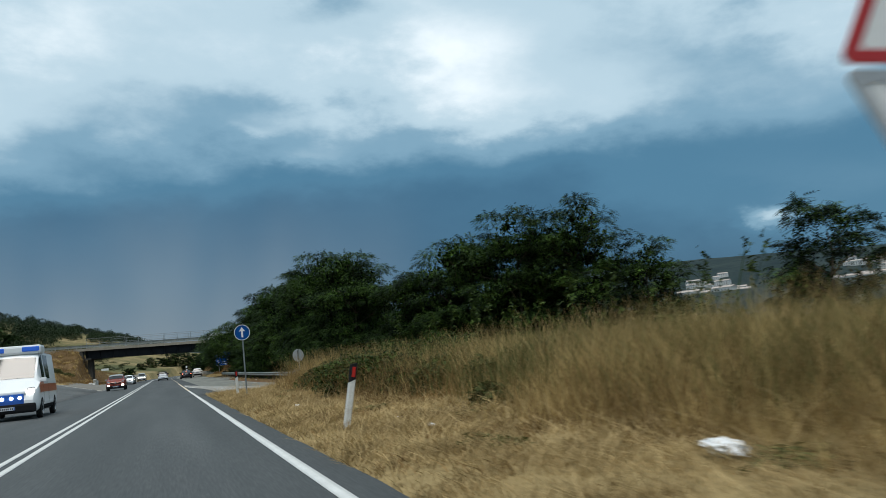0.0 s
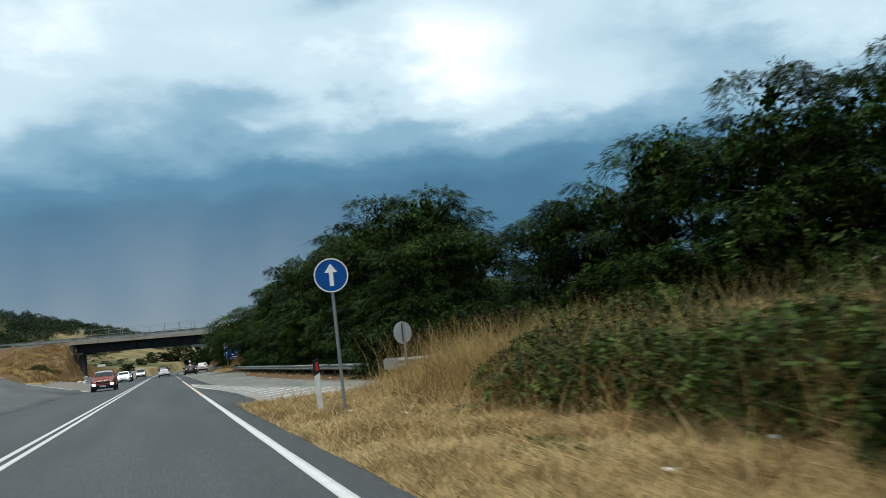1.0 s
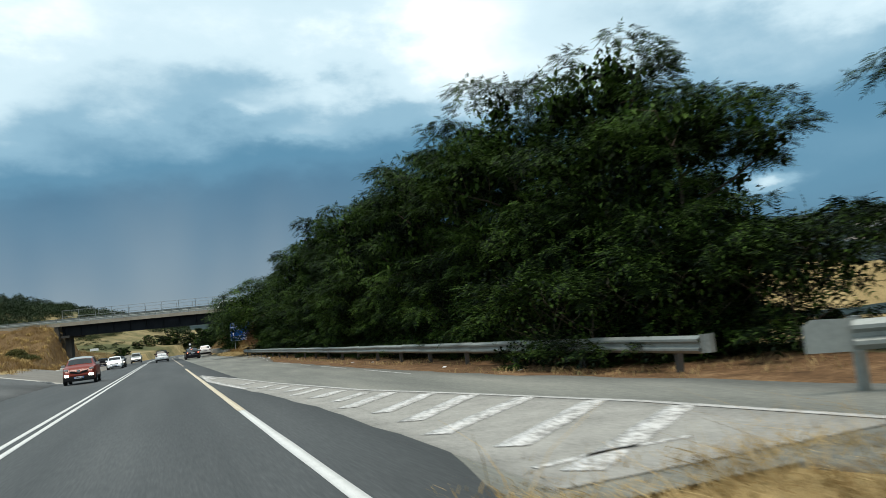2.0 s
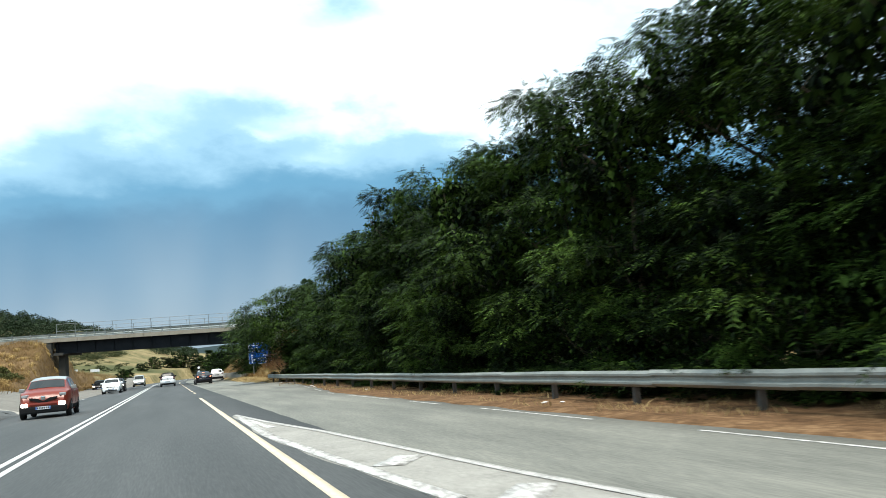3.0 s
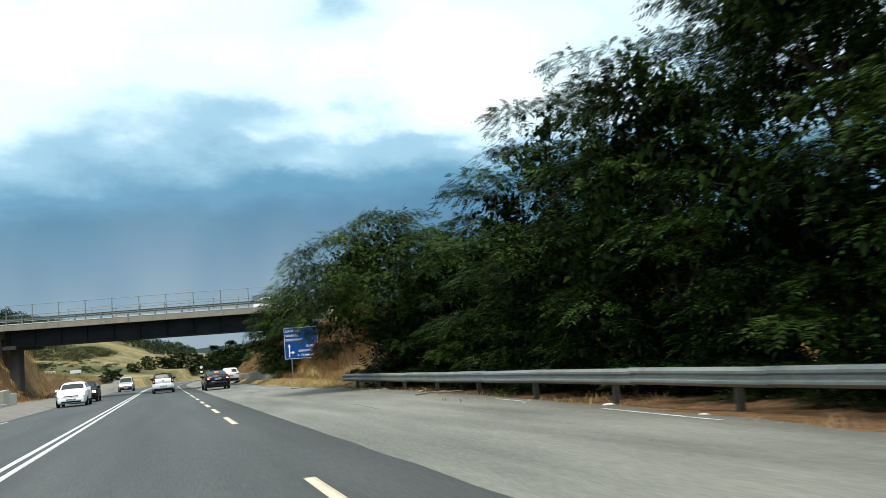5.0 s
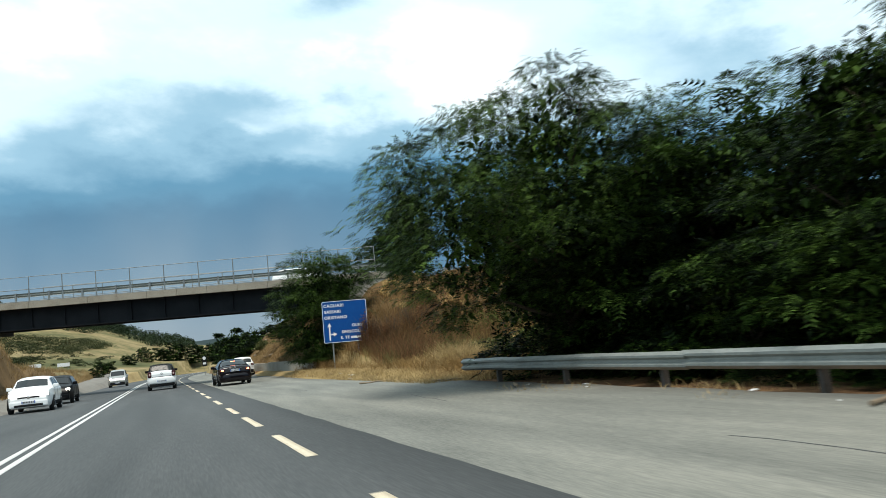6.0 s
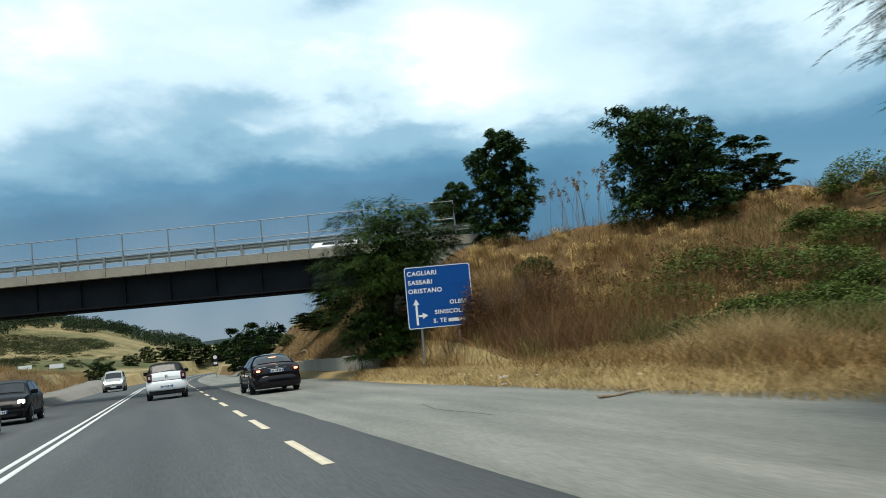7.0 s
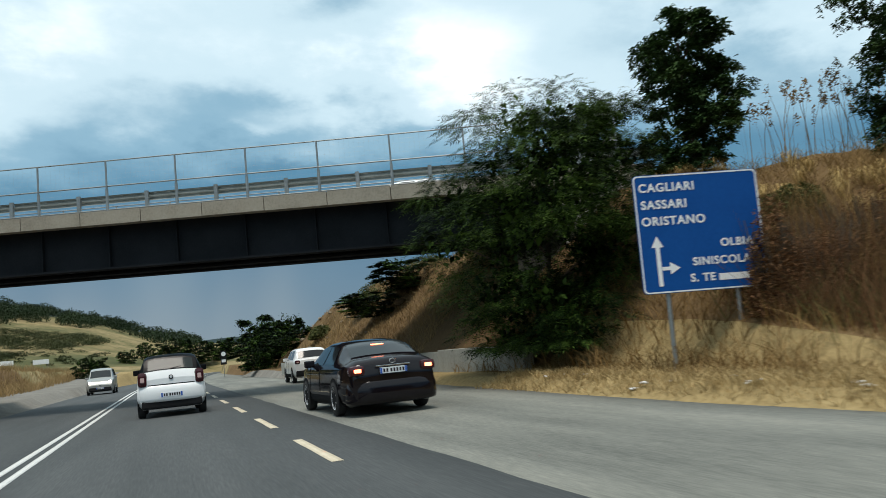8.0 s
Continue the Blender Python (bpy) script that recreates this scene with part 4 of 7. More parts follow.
COMPOUND = leaf_template(4, 0.36, 0.12, 0.05)
COMPOUND_BIG = leaf_template(4, 0.38, 0.135, 0.076)
simple_v = np.array([(0, 0, 0), (0.05, 0.06, 0.015), (0, 0.15, -0.02), (-0.05, 0.06, 0.015)], float)
SIMPLE4 = SIMPLE = (np.concatenate([simple_v, simple_v @ np.array([[0, 1, 0], [-1, 0, 0], [0, 0, 1.0]]) + (0.03, 0, 0.03), simple_v @ np.array([[-0.5, -0.86, 0], [0.86, -0.5, 0], [0, 0, 1.0]])]), np.array([(0, 1, 2, 3), (4, 5, 6, 7), (8, 9, 10, 11)]))

SIMPLE = (SIMPLE4[0], np.concatenate([SIMPLE4[1][:, [0, 1, 2]], SIMPLE4[1][:, [0, 2, 3]]]))
LOCUST = "dark green black locust tree with feathery leaves down to the ground"
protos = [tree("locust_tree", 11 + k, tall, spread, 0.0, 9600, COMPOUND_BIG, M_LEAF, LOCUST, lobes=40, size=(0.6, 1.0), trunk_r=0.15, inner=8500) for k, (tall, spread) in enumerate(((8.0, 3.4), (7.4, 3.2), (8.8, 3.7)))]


def plant(proto, x, y, scale=1.0, turn=0.0, tall=1.0, label="", dz=0.0):
    m = pose(x, y, float(height(x, y)) - 0.05 + dz, 0, 0, turn)
    ob = copy_thing(proto, m)
    ob.scale = (scale, scale, scale * tall)
    if label:
        ob["label"] = label
    return ob


def place(proto, x, y, scale=1.0, turn=0.0, tall=1.0):
    proto.matrix_basis = pose(x, y, float(height(x, y)) - 0.05, 0, 0, turn)
    proto.scale = (scale, scale, scale * tall)


# the row behind the long guardrail
ROW = [(14.3, 62.7, 0.83, 0.98), (14.4, 66.5, 1.05, 1.1), (14.2, 71.5, 1.0, 1.04), (14.9, 76.5, 1.08, 1.06), (14.3, 81.5, 1.0, 1.12), (14.6, 86.5, 1.05, 1.06), (14.0, 91.5, 1.05, 1.12), (14.8, 96.5, 1.12, 1.12), (14.2, 101.5, 1.02, 1.02),
       (14.4, 106.5, 1.08, 1.06), (13.8, 111.5, 1.05, 1.04), (13.8, 116.5, 0.97, 1.0), (13.8, 121.5, 0.82, 0.90), (13.6, 126.3, 0.80, 0.90)]
for i, (x, y, s, t) in enumerate(ROW):
    if i < 3:
        place(protos[i], x, y, s, 40 * i, t)
    else:
        plant(protos[i % 3], x, y, s, 67 * i + 15, t)
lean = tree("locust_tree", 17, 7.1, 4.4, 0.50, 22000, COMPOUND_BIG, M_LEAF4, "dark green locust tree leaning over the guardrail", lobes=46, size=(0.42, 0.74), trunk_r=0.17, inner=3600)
plant(protos[0], 13.7, 129.4, 0.80, 140, 0.82)
lean.matrix_basis = pose(12.2, 130.5, -0.3) @ pose(0, 0, 0, -1, -9, 30)
plant(protos[2], 15.6, 127.8, 0.80, 310, 0.76)
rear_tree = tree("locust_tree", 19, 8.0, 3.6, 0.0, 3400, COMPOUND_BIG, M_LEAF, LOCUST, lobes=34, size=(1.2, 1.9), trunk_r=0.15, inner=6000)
place(rear_tree, 18.8, 71.5, 1.0, 20, 0.95)
# a second rank that closes the gaps behind
for i, (x, y) in enumerate(((18.6, 78), (19.0, 88), (18.5, 98), (18.8, 108), (18.2, 118), (17.5, 127))):
    plant(rear_tree, x, y, 1.0, 51 * i, 0.95)
# the clump before the ramp
for i, (x, y, s, t) in enumerate(((18.6, 46.4, 0.80, 1.04), (17.2, 49.6, 0.84, 1.04), (16.4, 56.0, 0.78, 1.02), (21.2, 45.8, 0.84, 1.04), (21.4, 50, 0.90, 1.0), (17.2, 52.8, 0.82, 1.02), (23.8, 43.4, 0.66, 0.95))):
    plant(protos[(i + 2) % 3], x, y, s, 83 * i + 30, t)
# undergrowth that hangs over the long guardrail
under = tree("locust_undergrowth", 23, 2.2, 1.9, 0.0, 1100, COMPOUND_BIG, M_LEAF, "low dark locust undergrowth behind the guardrail", category="bush", lobes=12, size=(0.6, 1.1), trunk_r=0.04, group="undergrowth", inner=700)
urng = random.Random(4)
place(under, 12.4, 61.0, 1.0, 0, 1.0)
for i, (x, y, s) in enumerate(((11.2, 62.4, 0.9), (11.0, 64.0, 0.95), (11.3, 65.8, 0.9))):
    plant(under, x, y, s, 65 * i + 20)
# low dark row added in place of the plain shadow under the rail
for i in range(24):
    plant(under, 12.05 + 0.15 * math.sin(i * 1.7), 68.4 + 2.6 * i, 0.62, 53 * i, 0.5)
for i in range(20):
    plant(under, 12.9 + 0.3 * math.sin(i * 2.1), 64.3 + 3.35 * i, urng.uniform(0.8, 1.15), 77 * i, urng.uniform(0.75, 1.15))
for i, (x, y, s) in enumerate(((14.0, 59.4, 1.15), (15.4, 61.2, 1.25), (13.4, 60.8, 1.1), (13.4, 130.8, 1.3), (14.6, 129.2, 1.4), (13.0, 127.8, 1.2), (15.4, 131.8, 1.3), (12.9, 133.2, 1.5), (13.6, 134.6, 1.25), (12.5, 131.2, 1.3), (15.0, 54.2, 1.0), (15.6, 50.8, 1.1), (16.2, 47.6, 1.1))):
    plant(under, x, y, s, 50 * i)
# small open tree by the meadow
sapling = tree("young_locust_tree", 31, 4.4, 1.7, 0.12, 2600, COMPOUND_BIG, M_LEAF, "thin young locust tree with open crown above dry grass", lobes=18, size=(0.7, 1.1), trunk_r=0.07, inner=900)
place(sapling, 22.5, 31.5, 1.12, 0, 1.08)

# shrub tree before the overpass and trees on the embankment
shrub = tree("locust_shrub", 41, 6.3, 3.1, 0.0, 17000, COMPOUND, M_LEAF4, "bushy green locust shrub in front of the overpass", lobes=46, size=(0.6, 1.05), trunk_r=0.10, inner=5000)
place(shrub, 11.9, 163.4, 1.06, 20, 0.99)
oak = tree("holm_oak", 51, 5.6, 2.0, 0.0, 2600, SIMPLE, M_LEAF3, "small dark holm oak on the embankment", lobes=26, size=(1.0, 1.8), trunk_r=0.13, inner=1200, group="embankment trees")
crest = tree("holm_oak", 52, 5.6, 2.0, 0.0, 11000, SIMPLE, M_LEAF3, "small dark holm oak on the embankment", lobes=34, size=(0.7, 1.2), trunk_r=0.13, group="embankment trees", inner=3000)
place(crest, 18.9, 166.0, 0.92, 40, 1.2)
plant(crest, 18.6, 172.2, 0.8, 30, 1.12)
broad = tree("holm_oak", 53, 5.4, 3.2, 0.0, 19000, SIMPLE, M_LEAF3, "broad dark holm oak on the embankment crest", lobes=60, size=(0.75, 1.25), trunk_r=0.16, group="embankment trees", inner=5500, hem=0.9)
place(broad, 26.7, 162.2, 0.88, 75, 1.25)
broad.location.z -= 0.7
plant(oak, -12.8, 97.0, 1.0, 30, 0.8, "dark bush on the bank beside the ramp")
place(oak, 32.6, 163.0, 0.9, 0, 0.5)
plant(oak, 17.6, 174.5, 0.62, 200, 0.8)
plant(oak, 30.2, 161.0, 0.95, 140, 0.62, "low dark holm oak bush on the embankment crest")

# woods on the hills to the left: one joined mass of small crowns
rng = np.random.default_rng(5)
crown_v, crown_f = [], []
for k in range(1750):
    crest = k < 400
    near = k >= 880
    x, y = rng.uniform(-200 if crest else -420, 14), rng.uniform(440, 540) if crest else rng.uniform(540, 760)
    if near:
        x, y = rng.uniform(-210, -44), rng.uniform(285, 470)
    r = math.hypot((x + 210) / 190, (y - 640) / 230)
    if (r > 1.35 and not crest and not near) or height(x, y) < (3 if near else 7):
        continue
    s = rng.uniform(1.9, 3.9)
    n = 230
    d = rng.normal(size=(n, 3))
    d /= np.linalg.norm(d, axis=1)[:, None]
    d[:, 2] = np.abs(d[:, 2]) * 1.15 - 0.25
    lump = 1 + 0.14 * np.sin(4 * d[:, 0] + k) + 0.12 * np.sin(5 * d[:, 1] + 2 * k)
    at = np.array([x, y, float(height(x, y)) + s * 0.35]) + d * s * (lump * rng.uniform(0.82, 1.05, n))[:, None]
    crown_v.append(at), crown_f.append(np.full(n, s))
at, sz = np.concatenate(crown_v), np.concatenate(crown_f)
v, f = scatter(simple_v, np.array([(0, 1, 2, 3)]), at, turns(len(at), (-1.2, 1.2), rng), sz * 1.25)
put("hill_wood", mesh_np("hill_wood", v, f, M_WOOD), label="dark oak wood covering the hill", category="wood", kind="stuff")


# scrub dotted over the field beyond the overpass
sv = []
for k in range(3000):
    band = k % 4
    # a broad belt under the ridge, a narrow one below it, and single tufts between
    x, y = (rng.uniform(-95, -12), rng.uniform(334, 402)) if band < 2 else (rng.uniform(-70, -15), rng.uniform(295, 318)) if band == 2 else (rng.uniform(-75, -9), rng.uniform(236, 430))
    edge_ = -14.5 - 0.10 * max(0, 372 - y) + 2.2 * wobble(x, y, 9, 3)
    if (band < 3 and x > edge_ - (4 if band == 2 else 0)) or (band == 3 and wobble(x, y, 16, 3) < 0.25):
        continue
    s = rng.uniform(0.9, 2.1) if band < 3 else rng.uniform(0.5, 1.2)
    d = rng.normal(size=(90, 3))
    d /= np.linalg.norm(d, axis=1)[:, None]
    d[:, 2] = np.abs(d[:, 2]) * 0.55
    sv.append(np.array([x, y, float(height(x, y))]) + d * s * rng.uniform(0.6, 1.1, 90)[:, None])
at = np.concatenate(sv)
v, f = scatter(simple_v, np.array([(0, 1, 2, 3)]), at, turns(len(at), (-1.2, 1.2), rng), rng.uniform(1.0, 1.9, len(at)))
put("field_scrub", mesh_np("field_scrub", v, f, M_FARSCRUB), label="low olive scrub dotted over the dry field", category="scrub", kind="stuff")


# ---- grass ----
def blades(n, area, tall, wide, rng, bend=0.5, dens=None, z_off=0.0, vary=None):
    """Bent blades of grass scattered over (x0, x1, y0, y1)."""
    x, y = rng.uniform(area[0], area[1], n), rng.uniform(area[2], area[3], n)
    keep = rng.random(n) < (dens(x, y) if dens else 1)
    x, y = x[keep], y[keep]
    n = len(x)
    z = height(x, y) + z_off
    h, w, az = rng.uniform(*tall, n) * (vary(x, y) if vary else 1), rng.uniform(*wide, n), rng.uniform(0, 2 * np.pi, n)
    b = rng.uniform(0.1, bend, n) * h
    dx, dy = np.cos(az), np.sin(az)
    fa = rng.uniform(0, 2 * np.pi, n)
    sx_, sy_ = np.cos(fa) * w / 2, np.sin(fa) * w / 2
    o = np.stack([x, y, z], -1)
    side = np.stack([sx_, sy_, 0 * x], -1)
    m1 = o + np.stack([dx * b * 0.35, dy * b * 0.35, h * 0.6], -1)
    tip = o + np.stack([dx * b, dy * b, h], -1)
    v = np.stack([o - side, o + side, m1 + side * 0.8, m1 - side * 0.8, tip + side * 0.3, tip - side * 0.3], 1).reshape(-1, 3)
    k = (np.arange(n) * 6)[:, None]
    f = np.concatenate([k + [[0, 1, 2, 3]], k + [[3, 2, 4, 5]]], 1).reshape(-1, 4)
    return v, f


def grass(name, sets, material, label):
    vs, fs, k = [], [], 0
    for v, f in sets:
        vs.append(v), fs.append(f + k)
        k += len(v)
    return put(name, mesh_np(name, np.concatenate(vs), np.concatenate(fs), material), label=label, category="grass", kind="stuff")


rng = np.random.default_rng(12)
bramble_zone = lambda x, y: np.clip(0.7 * smoothstep(29.5, 32, y) * (1 - smoothstep(41.5, 44, y)) * smoothstep(6.6, 7.2, x), 0, 1)
verge = lambda x, y: np.clip((0.35 + 0.65 * (wobble(x, y, 0.5) > -0.2)) * (1 - smoothstep(51.0, 52.5, y + 0.5 * wobble(x, y, 0.6))), 0, 1)
grass("mown_grass", [blades(76000, (4.02, 7.2, 8, 53), (0.04, 0.17), (0.008, 0.02), rng, 2.4, verge, vary=lambda x, y: 0.8 + 0.45 * wobble(x, y, 0.33, 3) + 0.3 * wobble(x, y, 1.2, 5)), blades(2600, (4.2, 7.4, 8, 53), (0.2, 0.5), (0.006, 0.012), rng, 3.2, verge)], M_STRAW, "short dry yellow grass of the mown verge")
tall_d = lambda x, y: np.clip((1 - 0.8 * smoothstep(20.5, 23.5, y) * (1 - smoothstep(30, 33, y)) * (1 - smoothstep(7.4, 8.8, x))) * smoothstep(6.3, 7.6, x + 0.5 * wobble(x, y, 1.3)) * (1 - 0.9 * bramble_zone(x, y)) * (1 - smoothstep(48.5, 51.0, y + 0.25 * x - 2.2)) * (0.45 + 0.55 * (wobble(x, y, 1.6, 2) > -0.15)), 0, 1)
grow = lambda x, y: (0.30 + 0.70 * smoothstep(6.2, 8.8, x + 0.7 * wobble(x, y, 1.1, 3))) * (0.80 + 0.30 * wobble(x, y, 0.8, 1) + 0.14 * wobble(x, y, 0.3, 2))
grass("tall_grass", [blades(92000, (6.0, 11.5, 8, 52), (0.45, 1.1), (0.005, 0.014), rng, 0.9, tall_d, vary=grow), blades(9000, (7.2, 12.5, 8, 50), (1.0, 1.45), (0.004, 0.008), rng, 0.5, tall_d), blades(44000, (11, 36, 4, 46), (0.5, 1.1), (0.015, 0.03), rng, 0.7, lambda x, y: np.clip(1 - smoothstep(23, 33, x + 4 * wobble(x, y, 4, 2)), 0, 1) * smoothstep(4, 12, y + 2 * wobble(x, y, 3, 1)))], M_STRAW2, "tall dry golden grass on the bank")
under_d = lambda x, y: np.clip((1 - 0.8 * bramble_zone(x, y)) * smoothstep(6.2, 7.0, x + 0.5 * wobble(x, y, 1.3)) * (1 - smoothstep(48, 50, y)) * (0.2 + 0.8 * (wobble(x, y, 1.1, 4) > 0.0)), 0, 1)
grass("withered_stems", [blades(34000, (6.1, 9.6, 8, 50), (0.2, 0.62), (0.006, 0.016), rng, 1.1, under_d, vary=grow), blades(9000, (6.3, 11.8, 8, 50), (0.6, 1.15), (0.005, 0.011), rng, 0.9, under_d), blades(1500, (6.4, 8.8, 29.5, 44), (0.3, 0.95), (0.006, 0.014), rng, 1.3)], M_SLOPE, "withered brown stems standing under the tall dry grass")
litter_d = lambda x, y: np.clip(1.6 * (wobble(x, y, 0.42, 9) + 0.6 * wobble(x, y, 1.3, 4) - 0.25), 0, 1) * (1 - smoothstep(50.0, 51.5, y))
grass("dead_litter", [blades(26000, (4.2, 7.2, 8, 52), (0.04, 0.15), (0.008, 0.024), rng, 2.6, litter_d)], M_SLOPE, "brown dead grass lying in patches on the mown verge")
mound = lambda x, y: np.clip(1.25 - np.hypot((x - 12.9) / 1.3, (y - 141.2) / 2.2), 0, 1)
grass("pale_grass_mound", [blades(16000, (11.2, 14.6, 137.8, 144.6), (0.35, 1.05), (0.006, 0.016), rng, 1.3, mound, vary=lambda x, y: 0.35 + 0.75 * mound(x, y))], M_STRAW, "pale dry grass mound beside the end of the guardrail")
grass("green_stems", [blades(15000, (7.4, 13, 8, 31), (0.45, 1.15), (0.006, 0.016), rng, 0.8, lambda x, y: 0.25 + 0.75 * (wobble(x, y, 1.4, 6) > 0.1))], M_WEED, "olive green stems standing among the dry grass")
tuft = lambda x, y: 0.72 + 0.34 * wobble(x, y, 0.55, 7) + 0.28 * wobble(x, y, 1.9, 8)
slope_d = lambda x, y: np.clip(smoothstep(10.4, 11.4, x) * (0.35 + 0.65 * (wobble(x, y, 2.3, 4) > -0.25)) * (bridge_d(x, y) > 0.3), 0, 1)
grass("slope_grass", [blades(105000, (9.6, 42, 134, 172), (0.22, 0.75), (0.010, 0.028), rng, 1.9, slope_d, vary=tuft)], M_SLOPE, "dry brown grass covering the embankment slope")
def tussocks(n, area, rng, dens, spread_, tall):
    """Clumps of long blades that fall outward from one root."""
    x, y = rng.uniform(area[0], area[1], n), rng.uniform(area[2], area[3], n)
    keep = rng.random(n) < dens(x, y)
    x, y = x[keep], y[keep]
    m = 46
    big_ = np.repeat(rng.uniform(0.6, 1.3, len(x)), m)
    az, q = rng.uniform(0, 2 * np.pi, len(x) * m), np.sqrt(rng.random(len(x) * m))
    ox, oy = np.repeat(x, m) + np.cos(az) * q * 0.16 * big_, np.repeat(y, m) + np.sin(az) * q * 0.16 * big_
    o = np.stack([ox, oy, height(ox, oy) - 0.03], -1)
    h = tall * big_ * rng.uniform(0.6, 1.1, len(o))
    fall = spread_ * big_ * (0.25 + q) * rng.uniform(0.6, 1.2, len(o))
    dx, dy, w = np.cos(az), np.sin(az), rng.uniform(0.010, 0.024, len(o))
    side = np.stack([-dy * w / 2, dx * w / 2, 0 * w], -1)
    m1 = o + np.stack([dx * fall * 0.4, dy * fall * 0.4, h * 0.8], -1)
    tip = o + np.stack([dx * fall, dy * fall, h * (0.95 - 0.45 * q)], -1)
    v = np.stack([o - side, o + side, m1 + side, m1 - side, tip + side * 0.3, tip - side * 0.3], 1).reshape(-1, 3)
    k = (np.arange(len(o)) * 6)[:, None]
    return v, np.concatenate([k + [[0, 1, 2, 3]], k + [[3, 2, 4, 5]]], 1).reshape(-1, 4)


tuss_d = lambda x, y: np.clip((wobble(x, y, 1.9, 3) > -0.35) * (height(x, y) > 0.5) * (bridge_d(x, y) > 0.6), 0, 1)
grass("slope_tussocks", [tussocks(620, (16, 40, 150, 170), rng, tuss_d, 0.42, 0.62)], M_STRAW2, "pale straw tussocks bent over on the embankment slope")
grass("foot_grass", [blades(34000, (9.2, 14, 134, 163), (0.05, 0.22), (0.01, 0.025), rng, 1.8, lambda x, y: 1 - smoothstep(11.5, 12.5, x + 0.4 * wobble(x, y, 0.9, 2) - 1.6 * (1 - smoothstep(144, 149, y)))), blades(5000, (12.5, 16, 134, 150), (0.25, 0.6), (0.010, 0.024), rng, 1.1, lambda x, y: np.clip(1 - smoothstep(13, 16, x + 2 * wobble(x, y, 1.7, 2)), 0, 1), vary=tuft)], M_STRAW, "short pale yellow grass at the foot of the slope")
rank_d = lambda x, y: np.clip(smoothstep(12.2, 13.6, x + 0.8 * wobble(x, y, 1.4, 3) - 1.2 * (1 - smoothstep(144, 149, y))) * (0.3 + 0.7 * (wobble(x, y, 1.5, 6) > -0.1)), 0, 1)
grass("rank_grass", [blades(40000, (12, 30, 138, 158.5), (0.35, 1.1), (0.010, 0.024), rng, 0.9, rank_d, vary=tuft)], M_RANK, "rank olive-brown grass and weeds low on the embankment")
rust_low = lambda x, y: np.clip(0.9 * (wobble(x, y, 1.3, 8) > -0.2) * smoothstep(12.3, 13.4, x + 0.5 * wobble(x, y, 0.8, 1)) * (1 - 0.85 * smoothstep(15.0, 17.5, x + wobble(x, y, 1.6, 4))), 0, 1)
grass("withered_weeds", [blades(16000, (12.2, 21, 149, 158.5), (0.5, 1.6), (0.008, 0.018), rng, 0.8, rust_low, vary=tuft)], M_RUST, "withered red-brown weeds on the lower embankment")
grass("field_grass", [blades(26000, (-24, -7.6, 196, 268), (0.35, 1.0), (0.02, 0.045), rng, 1.0, lambda x, y: np.clip(0.25 + 0.75 * (wobble(x, y, 2.6, 5) > -0.2), 0, 1), vary=tuft)], M_TAN, "tall tan dry grass in the field beside the road")
far_d = lambda x, y: (height(x, y) > 0.5) * 1.0
grass("far_slope_grass", [blades(42000, (10.0, 30, 174, 250), (0.06, 0.2), (0.012, 0.03), rng, 2.2, far_d), blades(30000, (10.2, 21, 174, 206), (0.14, 0.42), (0.015, 0.035), rng, 1.3, far_d, vary=tuft)], M_TAN, "dry tan grass on the farther slopes")
grass("bank_grass", [blades(40000, (-60, -8, 108, 230), (0.15, 0.42), (0.025, 0.05), rng, 1.4, lambda x, y: (height(x, y) > 0.3) * (y > 114 - 0.5 * x - 6) * 1.0), blades(14000, (-34, -8.5, 40, 98), (0.12, 0.4), (0.02, 0.04), rng, 1.4, lambda x, y: (x < np.interp(y, [40, 60, 90, 98], [-6.6, -7.4, -9.2, -10.4])) * 1.0), blades(46000, (-27, -9.4, 118, 181), (0.22, 0.75), (0.014, 0.032), rng, 1.5, lambda x, y: (height(x, y) > 0.35) * (0.3 + 0.7 * (wobble(x, y, 1.8, 7) > -0.2)), vary=tuft)], M_SLOPE, "dry brown grass on the bank across the road")
grass("bank_tussocks", [tussocks(560, (-26, -9.6, 112, 180), rng, lambda x, y: (height(x, y) > 0.5) * (wobble(x, y, 2.1, 5) > -0.2), 0.42, 0.6)], M_STRAW2, "pale straw tussocks on the bank across the road")
grass("shoulder_grass", [blades(17000, (8.6, 13.0, 54, 136), (0.03, 0.15), (0.008, 0.02), rng, 1.8, lambda x, y: 0.6 * (wobble(x, y, 1.2, 6) > 0.2))], M_STRAW, "sparse dry tufts on bare earth under the guardrail")


